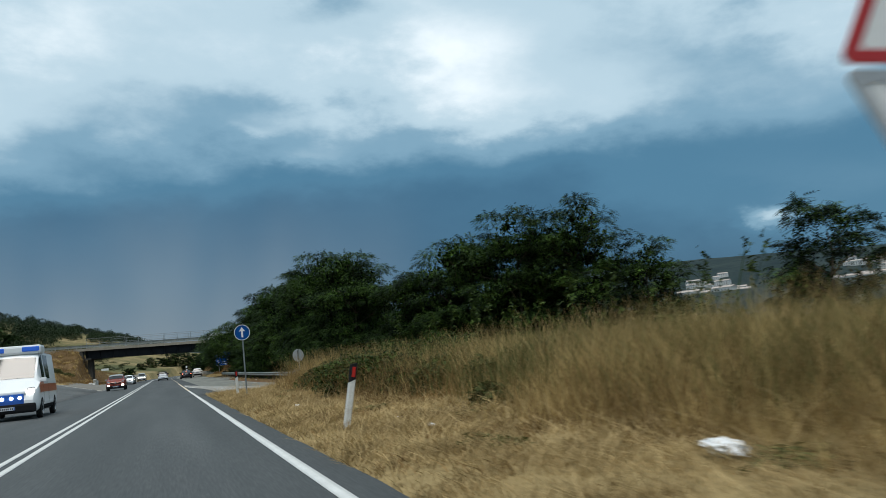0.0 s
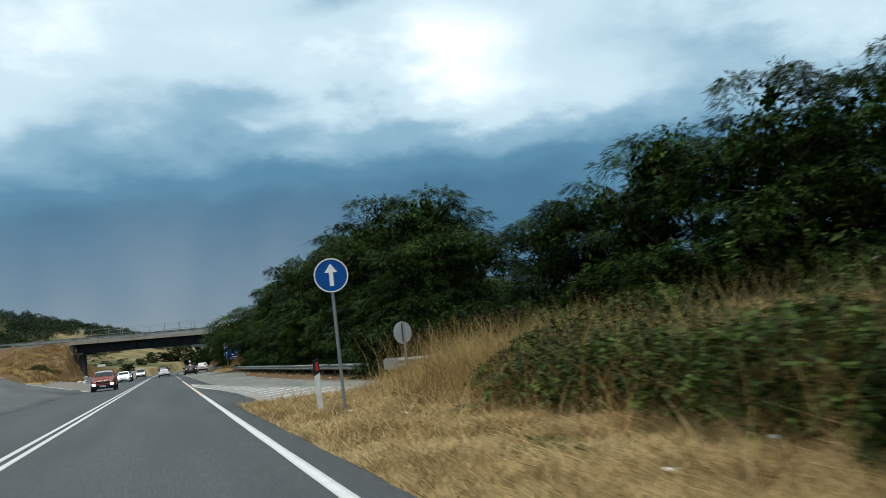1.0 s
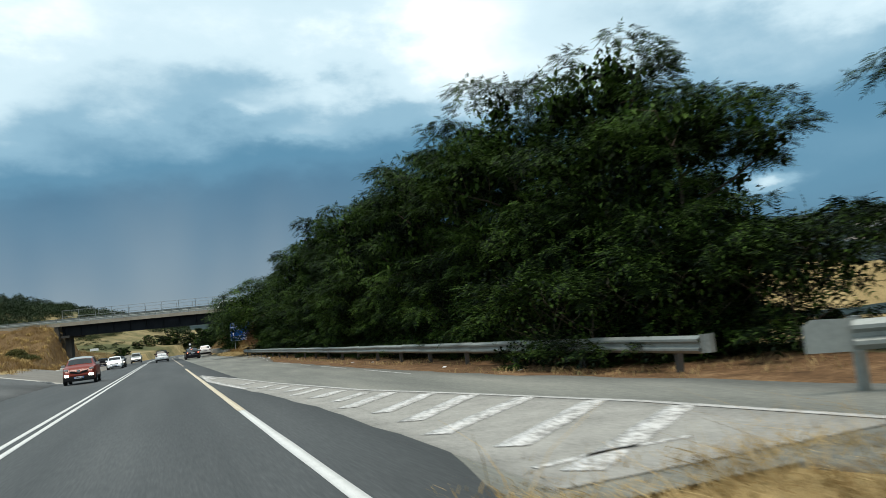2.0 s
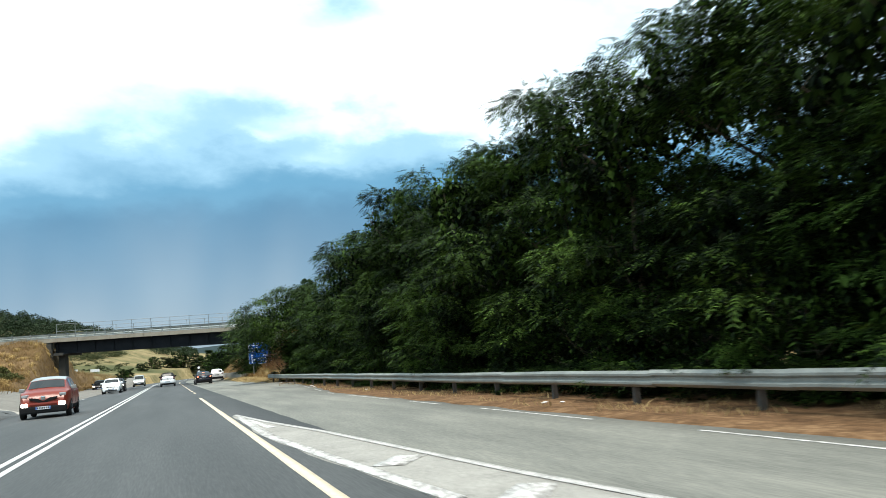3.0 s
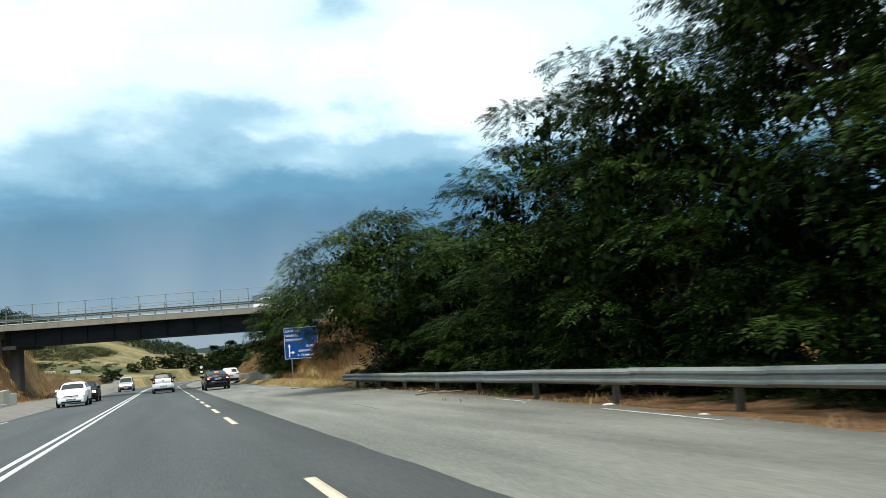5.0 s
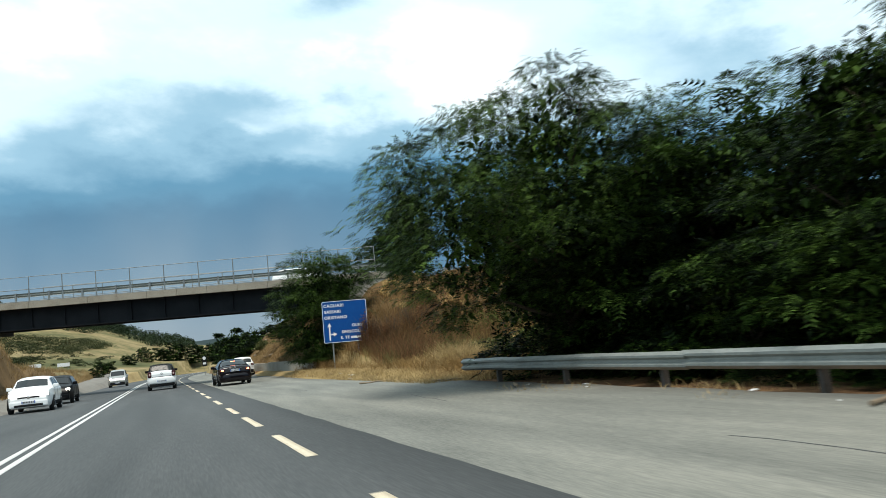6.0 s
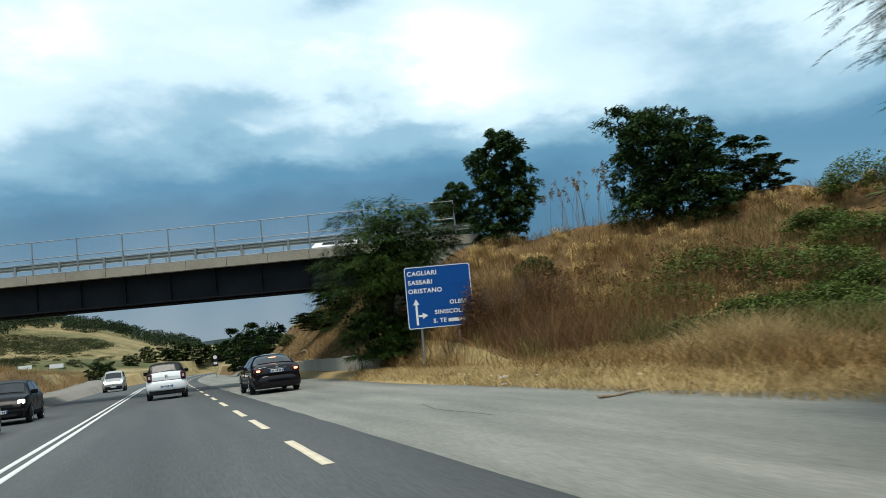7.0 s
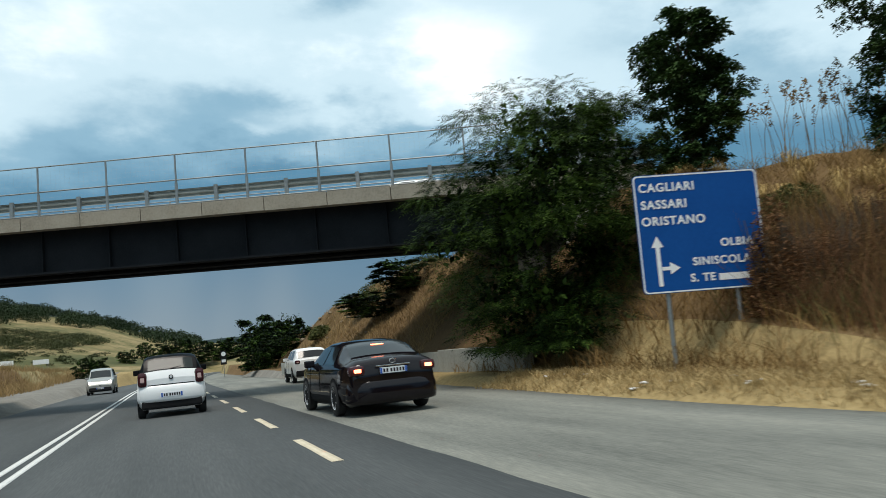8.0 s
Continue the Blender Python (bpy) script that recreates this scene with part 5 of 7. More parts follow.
# ---- bramble and shrubs ----
def bush(name, x, y, sx_, sy_, sz_, n, material, label, seed, template=SIMPLE4, size=(0.6, 1.2), canes=26, group="bushes", cane_mat=None):
    rng = np.random.default_rng(seed)
    t = base(name, pose(x, y, float(height(x, y)) - 0.03), label, "bush", group)
    d = rng.normal(size=(n, 3))
    d /= np.linalg.norm(d, axis=1)[:, None]
    d[:, 2] = np.abs(d[:, 2])
    lump = 1 + 0.16 * np.sin(3 * d[:, 0] + seed) + 0.14 * np.sin(5 * d[:, 1] + 2 * seed) + 0.1 * np.sin(9 * d[:, 0] * d[:, 1] + seed)
    at = d * (sx_, sy_, sz_) * (lump * rng.uniform(0.35, 1.06, n) ** 0.5)[:, None]
    at[:, 2] = np.maximum(at[:, 2], 0.02)
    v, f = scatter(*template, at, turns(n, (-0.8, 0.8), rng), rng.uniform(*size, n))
    put("foliage", mesh_np("foliage", v, f, material), t)
    bm = bmesh.new()
    for k in range(canes):
        az, q = rng.uniform(0, 6.28), rng.uniform(0.1, 0.8)
        a = Vector((math.cos(az) * sx_ * q * 0.5, math.sin(az) * sy_ * q * 0.5, -0.05))
        b = a + Vector((math.cos(az) * sx_ * 0.35, math.sin(az) * sy_ * 0.35, sz_ * rng.uniform(0.6, 1.15)))
        tube(bm, a, b, 0.014, 0.006, 5, False)
    tagged(part("cane_tangle", bm, cane_mat or M_BARK, t), kind="stuff")
    return t


BR = "tangled green bramble thicket beside the dry grass"
for i, (x, y, a, b, c) in enumerate(((8.5, 32.0, 1.4, 2.2, 0.85), (8.2, 35.4, 1.5, 2.4, 1.0), (8.1, 38.8, 1.4, 2.2, 1.0), (8.6, 42.0, 1.5, 1.7, 0.85), (7.2, 33.2, 0.9, 1.8, 0.6), (10.4, 35.0, 1.8, 3.2, 1.1), (10.6, 40.4, 1.8, 2.6, 1.1), (9.3, 29.6, 1.3, 1.7, 0.8), (8.1, 30.2, 0.9, 1.4, 0.5))):
    bush("bramble", x, y, a, b, c, 5200, M_LEAF2, BR, 60 + i, size=(0.32, 0.7))
for i, (x, y, a, b, c) in enumerate(((7.8, 28.2, 0.5, 0.7, 0.55), (8.4, 26.0, 0.5, 0.6, 0.6), (7.5, 23.4, 0.4, 0.6, 0.35), (9.6, 26.8, 0.9, 1.1, 0.95), (11.6, 29.0, 1.2, 1.5, 1.25), (12.4, 25.2, 1.4, 1.6, 1.2), (14.6, 27.4, 1.6, 1.8, 1.4))):
    bush("olive_scrub", x, y, a, b, c, 1500, M_OLIVE, "olive green weeds growing through the tall dry grass", 140 + i, size=(0.25, 0.6), canes=14)
bush("withered_bush", 14.1, 156.2, 1.4, 0.9, 1.7, 12000, M_RUST, "withered red-brown bush growing over the road sign", 81, size=(0.09, 0.24), canes=120)
bush("withered_bush", 13.1, 156.3, 0.75, 0.5, 1.7, 2600, M_RUST, "thin withered red-brown bush before the road sign", 83, size=(0.25, 0.5), canes=60)
bush("withered_bush", 16.2, 156.8, 1.7, 1.3, 1.7, 10000, M_RUST, "withered red-brown bush growing over the road sign", 82, size=(0.09, 0.24), canes=120)
for i, (x, y, a, b, c) in enumerate(((18.0, 161.0, 1.2, 1.0, 0.7), (20.5, 154.5, 2.4, 1.6, 1.0), (24.0, 155.5, 3.0, 1.8, 1.1), (17.5, 149.0, 1.4, 1.4, 0.9), (27.0, 151.0, 2.4, 1.4, 0.9), (29.5, 156.0, 2.0, 1.2, 0.8), (33.5, 157.0, 3.0, 1.6, 1.4), (26.5, 153.0, 3.4, 1.6, 1.2), (22.6, 150.6, 2.2, 1.2, 0.8), (30.5, 154.0, 3.0, 1.6, 1.2), (23.2, 148.2, 1.8, 1.2, 0.8), (25.4, 147.0, 1.9, 1.2, 0.9), (28.0, 148.0, 2.2, 1.3, 1.0), (20.8, 150.4, 1.5, 1.1, 0.75), (24.8, 150.2, 2.0, 1.1, 0.8), (31.2, 150.6, 2.4, 1.4, 1.0), (21.6, 146.0, 1.5, 1.2, 0.7), (13.6, 191.0, 1.3, 1.6, 0.9), (15.8, 197.0, 1.6, 1.8, 0.9), (12.4, 201.0, 1.0, 1.6, 0.8), (17.0, 188.0, 1.4, 1.4, 0.8), (-12.6, 150.0, 1.5, 1.8, 0.8), (-15.5, 146.0, 1.8, 1.6, 0.9), (-18.5, 139.0, 2.0, 1.6, 0.8), (-23.0, 134.0, 2.4, 1.8, 1.0), (-14.5, 158.0, 1.6, 1.4, 0.8))):
    bush("green_scrub", x, y, a, b, c, 3000, M_SCRUB if 20 < x < 36 else M_OLIVE, "low green scrub on the dry embankment", 90 + i, size=(0.38, 0.8))


# roadside bushes beyond the overpass
far_bush = tree("roadside_bush", 173, 3.2, 2.5, 0.0, 2600, SIMPLE, M_LEAF, "dark green roadside bush beyond the overpass", category="bush", lobes=26, size=(1.2, 2.0), trunk_r=0.06, group="bushes beyond the overpass", inner=2600)
place(far_bush, 10.2, 217, 0.95, 0, 0.8)
for i, (x, y, s, t) in enumerate(((12.2, 213, 0.85, 0.48), (11.6, 224, 0.85, 0.5), (12.9, 186.0, 0.85, 0.34), (14.2, 184.5, 0.8, 0.4), (13.4, 236, 1.0, 0.6), (19.0, 192, 0.42, 0.9), (-7.0, 246.5, 0.5, 0.95), (-6.6, 262, 0.6, 0.7), (-4.4, 300, 0.7, 0.7), (-1.6, 322, 0.75, 1.0), (2.4, 338, 1.2, 0.6), (5.0, 342, 1.1, 0.9), (9.5, 345, 1.6, 0.6), (15, 352, 1.4, 0.75), (20, 356, 1.7, 0.6), (26, 350, 1.5, 0.7), (11.5, 230, 1.1, 0.9), (14.5, 243, 1.3, 0.8))):
    plant(far_bush, x, y, 1.1 * s, 61 * i, 1.1 * t)


# tall dry reeds on the crest and dead stalks in the meadow
def stalks(name, n, area, tall, label, seed, head=0.28, material=None):
    rng = np.random.default_rng(seed)
    v, f = blades(n, area, tall, (0.02, 0.035), rng, 0.25)
    tips = v.reshape(-1, 6, 3)[:, 4]
    rep = np.repeat(tips, 14, 0) + rng.normal(size=(n * 14, 3)) * (0.06, 0.06, head * 0.5) - (0, 0, head * 0.4)
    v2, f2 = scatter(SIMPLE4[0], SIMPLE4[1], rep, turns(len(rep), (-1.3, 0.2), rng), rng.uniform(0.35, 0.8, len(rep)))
    return grass(name, [(v, f), (v2, f2)], material or M_SLOPE, label)


for i, (x, y) in enumerate(((6.6, 15.6), (7.6, 15.2), (5.6, 19.0), (6.9, 22.5), (6.2, 27.0), (7.4, 29.0), (5.4, 36.0), (6.4, 40.5), (7.0, 45.5), (6.1, 47.5))):
    bush("green_weed", x, y, 0.45, 0.55, 0.12, 150, M_WEED, "small green weed patch in the mown dry grass", 120 + i, size=(0.25, 0.5), canes=6)
stalks("dry_reeds", 42, (21.5, 27.5, 164.8, 167.8), (2.2, 3.6), "tall dry reeds on the embankment crest", 3)
stalks("dead_stalks", 40, (9.5, 14.5, 22, 40), (1.4, 2.3), "tall dead flower stalks above the bramble", 4, 0.5, M_LEAF2)
rust_d = lambda x, y: np.clip(1.15 - np.hypot((x - 15.6) / 2.9, (y - 157.0) / 1.8), 0, 1)
grass("withered_stalks", [blades(5500, (12.6, 18.8, 155.0, 159.2), (0.6, 1.9), (0.006, 0.014), np.random.default_rng(88), 0.7, rust_d)], M_RUST, "thicket of withered red-brown stems beside the road sign")
grass("slope_thicket", [blades(11000, (13.6, 25, 151.5, 160), (0.7, 2.0), (0.008, 0.018), np.random.default_rng(89), 0.8, lambda x, y: np.clip(0.9 * (wobble(x, y, 1.5, 4) > -0.1) * smoothstep(13.5, 15.5, x) * (1 - smoothstep(20, 25, x)), 0, 1))], M_SLOPE, "brown thicket of dead stems on the slope beside the road sign")
stalks("brown_reeds", 70, (15.5, 24, 150, 157.5), (1.2, 2.4), "brown withered stalks on the slope", 5, 0.6, M_RUST)

# ---- signs, posts, litter ----
def disc(bm, r, depth, m, sides=40):
    prism(bm, [(r * math.cos(2 * math.pi * k / sides), r * math.sin(2 * math.pi * k / sides)) for k in range(sides)], depth, m)


def rounded(w, h, r, n=5):
    """Outline of a plate with rounded corners, centred."""
    pts = []
    for cx_, cz_, a0 in ((w / 2 - r, h / 2 - r, 0), (-w / 2 + r, h / 2 - r, 90), (-w / 2 + r, -h / 2 + r, 180), (w / 2 - r, -h / 2 + r, 270)):
        for k in range(n + 1):
            a = radians(a0 + 90 * k / n)
            pts.append((cx_ + r * math.cos(a), cz_ + r * math.sin(a)))
    return pts


def frame_plate(bm, outer, inner, depth, m):
    """A flat border between two outlines of as many points."""
    n = len(outer)
    vs = [[bm.verts.new(m @ Vector((x, y, z))) for x, z in o] for o in (outer, inner) for y in (0, depth)]
    of, ob_, nf, nb = vs
    for k in range(n):
        j = (k + 1) % n
        bm.faces.new((of[k], of[j], nf[j], nf[k])), bm.faces.new((of[k], ob_[k], ob_[j], of[j])), bm.faces.new((nf[k], nf[j], nb[j], nb[k]))


def lettering(words, size, m, material, parent, align="LEFT"):
    cu = bpy.data.curves.new("lettering", "FONT")
    cu.body, cu.size, cu.extrude, cu.align_x, cu.space_character, cu.offset = words, size, 0.002, align, 1.12, 0.006
    tmp = bpy.data.objects.new("lettering", cu)
    scene.collection.objects.link(tmp)
    me = bpy.data.meshes.new_from_object(tmp)
    bpy.data.objects.remove(tmp)
    me.transform(m @ pose(0, 0, 0, 90, 0, 0))
    me.materials.clear()
    me.materials.append(material)
    return put("lettering", me, parent)


def arrow(x, z0, z1, half, head, head_h):
    return [(x - half, z0), (x + half, z0), (x + half, z1 - head_h), (x + head, z1 - head_h), (x, z1), (x - head, z1 - head_h), (x - half, z1 - head_h)]


# round blue sign with a white arrow
sg = base("straight_ahead_sign", pose(5.2, 43.45, float(height(5.2, 43.45)), 0, -0.8, -6), "round blue sign with a white upward arrow on a steel post", "road sign")
bm = bmesh.new()
tube(bm, (0, 0.06, -0.3), (0, 0.06, 2.72), 0.03, sides=14)
part("post", bm, M_GALV, sg)
bm = bmesh.new()
disc(bm, 0.30, 0.02, pose(0, 0, 2.44))
plate = part("plate", bm, M_BLUE, sg)
bm = bmesh.new()
ring = lambda r: [(r * math.cos(2 * math.pi * k / 48), r * math.sin(2 * math.pi * k / 48)) for k in range(48)]
frame_plate(bm, ring(0.303), ring(0.283), 0.012, pose(0, -0.006, 2.44))
part("border", bm, M_WHITE, plate, "thin white border")
bm = bmesh.new()
prism(bm, arrow(0, -0.19, 0.21, 0.035, 0.115, 0.16), 0.004, pose(0, -0.005, 2.44))
part("arrow", bm, M_WHITE, plate, "white upward arrow")
bm = bmesh.new()
for z in (2.32, 2.56):
    box(bm, (-0.06, 0.02, z - 0.02), (0.06, 0.10, z + 0.02))
part("bracket", bm, M_GALV, sg)

# round sign seen from behind
sb = base("round_sign", pose(8.34, 50.4, float(height(8.34, 50.4)), 0, 1, 22), "round traffic sign showing its grey back on a thin post", "road sign")
bm = bmesh.new()
tube(bm, (0, -0.05, -0.3), (0, -0.05, 1.78), 0.028, sides=12)
part("post", bm, M_GALV, sb)
bm = bmesh.new()
disc(bm, 0.30, 0.015, pose(0, 0, 1.49))
part("plate", bm, M_GREY, sb, "plain grey metal back")
bm = bmesh.new()
box(bm, (-0.035, -0.035, 1.26), (0.035, 0.0, 1.72), 0.005)
part("bracket", bm, M_BLACK, sb)

# warning triangle with a panel under it
sw = base("warning_sign", pose(6.0, 13.6, float(height(6.0, 13.6)), 0, 0, -4), "red-bordered white warning triangle above a pale inverted plate", "road sign")
bm = bmesh.new()
tube(bm, (0, 0.05, -0.3), (0, 0.05, 3.15), 0.03, sides=12)
part("post", bm, M_GALV, sw)


def tri_out(s, r):
    h = s * 0.866
    pts = []
    for cx_, cz_, a0 in ((s / 2, -h / 3, -90), (0, 2 * h / 3, 30), (-s / 2, -h / 3, 150)):
        k = math.hypot(cx_, cz_)
        ux, uz = cx_ * (1 - 2 * r / k), cz_ * (1 - 2 * r / k)
        pts += [(ux + r * math.cos(radians(a0 + 24 * i)), uz + r * math.sin(radians(a0 + 24 * i))) for i in range(6)]
    return pts


bm = bmesh.new()
prism(bm, tri_out(0.92, 0.045), 0.016, pose(0, 0, 2.62))
tp = part("plate", bm, M_WHITE, sw)
bm = bmesh.new()
frame_plate(bm, tri_out(0.922, 0.045), tri_out(0.66, 0.02), 0.01, pose(0, -0.006, 2.62))
part("border", bm, M_SRED, tp, "red border")
bm = bmesh.new()
flip = lambda s, r: [(x, -z) for x, z in tri_out(s, r)][::-1]
prism(bm, flip(0.90, 0.045), 0.014, pose(0, 0.0, 2.06))
lp = part("lower_plate", bm, M_WHITE, sw, "pale inverted triangle")
bm = bmesh.new()
frame_plate(bm, flip(0.902, 0.045), flip(0.66, 0.02), 0.01, pose(0, -0.006, 2.06))
part("border", bm, M_GREY, lp, "grey border")

# large blue direction sign
SW, SH = 2.50, 2.34
sd = base("direction_sign", pose(10.71, 157.22, float(height(10.71, 157.2)), 0, 1.0, -15.5), "large blue direction sign with white lettering, half overgrown", "road sign")
zc = 2.90 - float(height(10.71, 157.2))
C = pose(SW / 2, 0, zc)
for x in (0.5, 1.9):
    bm = bmesh.new()
    tube(bm, (x, 0.09, -0.4), (x, 0.09, zc + SH / 2 - 0.1), 0.045, sides=14)
    part("post", bm, M_GALV, sd)
bm = bmesh.new()
prism(bm, rounded(SW, SH, 0.09), 0.03, C)
plate = part("plate", bm, M_BLUE, sd, "blue enamel plate")
bm = bmesh.new()
frame_plate(bm, rounded(SW - 0.02, SH - 0.02, 0.085), rounded(SW - 0.075, SH - 0.075, 0.07), 0.004, C @ pose(0, -0.005, 0))
part("border", bm, M_WHITE, plate, "thin white border")
for words, x, z, size in (("CAGLIARI", 0.10, 0.865, 0.235), ("SASSARI", 0.12, 0.72, 0.235), ("ORISTANO", 0.10, 0.58, 0.235), ("OLBIA", 1.62, 0.37, 0.215), ("SINISCOLA", 1.03, 0.225, 0.215), ("S. TE", 0.95, 0.09, 0.215)):
    lettering(words, size, pose(x, -0.006, zc - SH / 2 + z * SH - 0.02), M_WHITE, plate)
bm = bmesh.new()
box(bm, (1.52, -0.005, zc - SH / 2 + 0.18), (2.22, 0.0, zc - SH / 2 + 0.31))
part("lettering", bm, M_WHITE, plate, "unreadable white lettering bar")
bm = bmesh.new()
ax = 0.36
prism(bm, arrow(ax, zc - SH / 2 + 0.14, zc - SH / 2 + 1.12, 0.04, 0.12, 0.22), 0.004, pose(0, -0.006, 0))
part("arrow", bm, M_WHITE, plate, "white upward arrow")
bm = bmesh.new()
prism(bm, arrow(0, 0.0, 0.36, 0.035, 0.12, 0.20), 0.004, pose(ax + 0.05, -0.007, zc - SH / 2 + 0.48) @ pose(0, 0, 0, 0, 90, 0))
part("arrow", bm, M_WHITE, plate, "white branch arrow")
bm = bmesh.new()
for z in (-0.8, 0.0, 0.8):
    box(bm, (0.1, 0.03, zc + z - 0.03), (SW - 0.1, 0.06, zc + z + 0.03))
part("stiffener", bm, M_GALV, sd)

# delineator posts
def delineator(x, y, lean, tall):
    dl = base("delineator_post", pose(x, y, float(height(x, y)), 0, lean, 0), ("leaning " if abs(lean) > 3 else "") + "white roadside delineator with black head and red reflector", "delineator", "delineator posts")
    sec = [(-0.055, 0.0), (-0.035, -0.045), (0.035, -0.045), (0.055, 0.0), (0.05, 0.055), (-0.05, 0.055)]

    def shaft(z0, z1, slant0, slant1, grow):
        bm = bmesh.new()
        a = [bm.verts.new((px * grow, py * grow, z0 + slant0 * px)) for px, py in sec]
        b = [bm.verts.new((px * grow, py * grow, z1 + slant1 * px)) for px, py in sec]
        bm.faces.new(a), bm.faces.new(b)
        for k in range(6):
            bm.faces.new((a[k], a[(k + 1) % 6], b[(k + 1) % 6], b[k]))
        return bm

    part("shaft", shaft(-0.3, tall - 0.27, 0, 0.6, 1.0), M_POSTW, dl, "weathered white plastic shaft")
    head = part("head", shaft(tall - 0.268, tall, 0.6, 0.35, 1.03), M_BLACK, dl, "black slanted head")
    bm = bmesh.new()
    box(bm, (-0.026, -0.053, tall - 0.21), (0.026, -0.047, tall - 0.05), 0.002)
    part("reflector", bm, M_REFLECT, head, "red reflector")


M_REFLECT = mat("red_reflector", (0.42, 0.02, 0.015), 0.25)
delineator(4.84, 23.33, 11.5, 1.02)
delineator(4.93, 44.35, -1.0, 0.98)

# chevron board on a post beyond the overpass
cb = base("marker_board", pose(7.9, 236, float(height(7.9, 236)), 0, 0, 0), "small black marker board with white shapes on a post", "road sign")
bm = bmesh.new()
tube(bm, (0, 0.05, -0.3), (0, 0.05, 2.6), 0.03, sides=10)
part("post", bm, M_GALV, cb)
bm = bmesh.new()
prism(bm, rounded(0.62, 1.5, 0.06), 0.03, pose(0, 0, 2.1))
bd = part("board", bm, M_BLACK, cb)
bm = bmesh.new()
disc(bm, 0.24, 0.01, pose(0, -0.012, 2.5))
part("white_disc", bm, M_WHITE, bd)
bm = bmesh.new()
prism(bm, rounded(0.44, 0.30, 0.04), 0.01, pose(0, -0.012, 1.75))
part("white_plate", bm, M_WHITE, bd)


# two pale boards in the field beyond
for x, y in ((-13.4, 262), (-18.2, 266)):
    fb = base("field_board", pose(x, y, float(height(x, y)), 0, 0, 8), "small pale notice board standing in the dry field", "sign board", "field boards")
    bm = bmesh.new()
    box(bm, (-0.95, 0, 1.1), (0.95, 0.06, 1.7), 0.02)
    part("panel", bm, M_WHITE, fb)
    for sx_ in (-0.8, 0.8):
        bm = bmesh.new()
        tube(bm, (sx_, 0.08, -0.4), (sx_, 0.08, 1.6), 0.03)
        part("leg", bm, M_GALV, fb)


# crumpled litter in the grass and along the shoulder
def litter(x, y, s, seed, label="crumpled white plastic litter on the ground", material=None, flat=0.4):
    r = random.Random(seed)
    bm = bmesh.new()
    bmesh.ops.create_icosphere(bm, subdivisions=3, radius=s)
    for v in bm.verts:
        k = 1 + 0.35 * noise.noise(v.co * (3 / s) + Vector((seed, 0, 0))) + 0.2 * noise.noise(v.co * (7 / s) + Vector((0, seed, 0)))
        v.co = Vector((v.co.x * k * 1.5, v.co.y * k, v.co.z * k * flat))
    ob = part("litter", bm, material or M_LITTER, None, label)
    ob.matrix_basis = pose(x, y, float(height(x, y)) + s * flat * 0.6 + 0.03, r.uniform(-8, 8), r.uniform(-8, 8), r.uniform(0, 360))
    return tagged(ob, category="litter", group="roadside litter")


litter(6.5, 16.25, 0.15, 1, "crumpled white plastic bag lying before tall grass", flat=0.5)
for i in range(9):
    litter(4.6 + 2.2 * random.random(), 14 + 34 * random.random(), 0.03 + 0.03 * random.random(), 20 + i, "scrap of pale paper litter in dry grass", flat=0.3)
for i in range(16):
    litter(8.9 + 1.6 * random.random(), 62 + 70 * random.random(), 0.03 + 0.035 * random.random(), 40 + i, "scrap of pale litter on the earth shoulder", flat=0.3)
for i in range(34):
    litter(9.35 + 1.5 * random.random(), 141 + 22 * random.random(), 0.03 + 0.04 * random.random(), 70 + i, "scrap of pale litter at the foot of the slope", flat=0.3)
# fallen branches and broken wood on the shoulder
for i, (x, y, ln, az) in enumerate(((9.6, 118.5, 1.1, 20), (9.9, 117.6, 0.7, -35), (9.5, 128.4, 1.0, 70), (10.0, 134.5, 0.9, -20), (9.1, 139.5, 1.3, 15), (9.3, 99.0, 0.6, 50))):
    bm = bmesh.new()
    p = Vector((-ln / 2, 0, 0.03))
    for k in range(4):
        q = p + Vector((ln / 4, 0.05 * math.sin(k * 2 + i), 0.03 * math.sin(k * 3 + i)))
        tube(bm, p, q, 0.03 - 0.004 * k, 0.026 - 0.004 * k, 7)
        p = q
    ob = part("fallen_branch", bm, M_ROCK, None, "pale bare branch fallen on the shoulder")
    ob.matrix_basis = pose(x, y, float(height(x, y)) + 0.05, 0, 0, az)
    tagged(ob, category="branch", group="fallen branches")
# rocks on the cut beyond the overpass
for i in range(26):
    x, y = 11.2 + 3.2 * random.random(), 184 + 34 * random.random()
    litter(x, y, 0.08 + 0.16 * random.random(), 200 + i, "pale rock in the earth cutting", M_ROCK, 0.7)["category"] = "rock"


# ---- the town in the valley, far to the right ----
M_STUCCO = noisy("pale_stucco", [(0.3, (0.52, 0.50, 0.47)), (0.7, (0.74, 0.73, 0.71))], 0.4, 3, 0.4, 0.9)
M_TILE = noisy("pale_clay_roof", [(0.3, (0.30, 0.24, 0.21)), (0.7, (0.52, 0.46, 0.42))], 0.6, 5, 0.4, 0.9)
M_PANE = mat("dark_window", (0.03, 0.035, 0.04), 0.2)


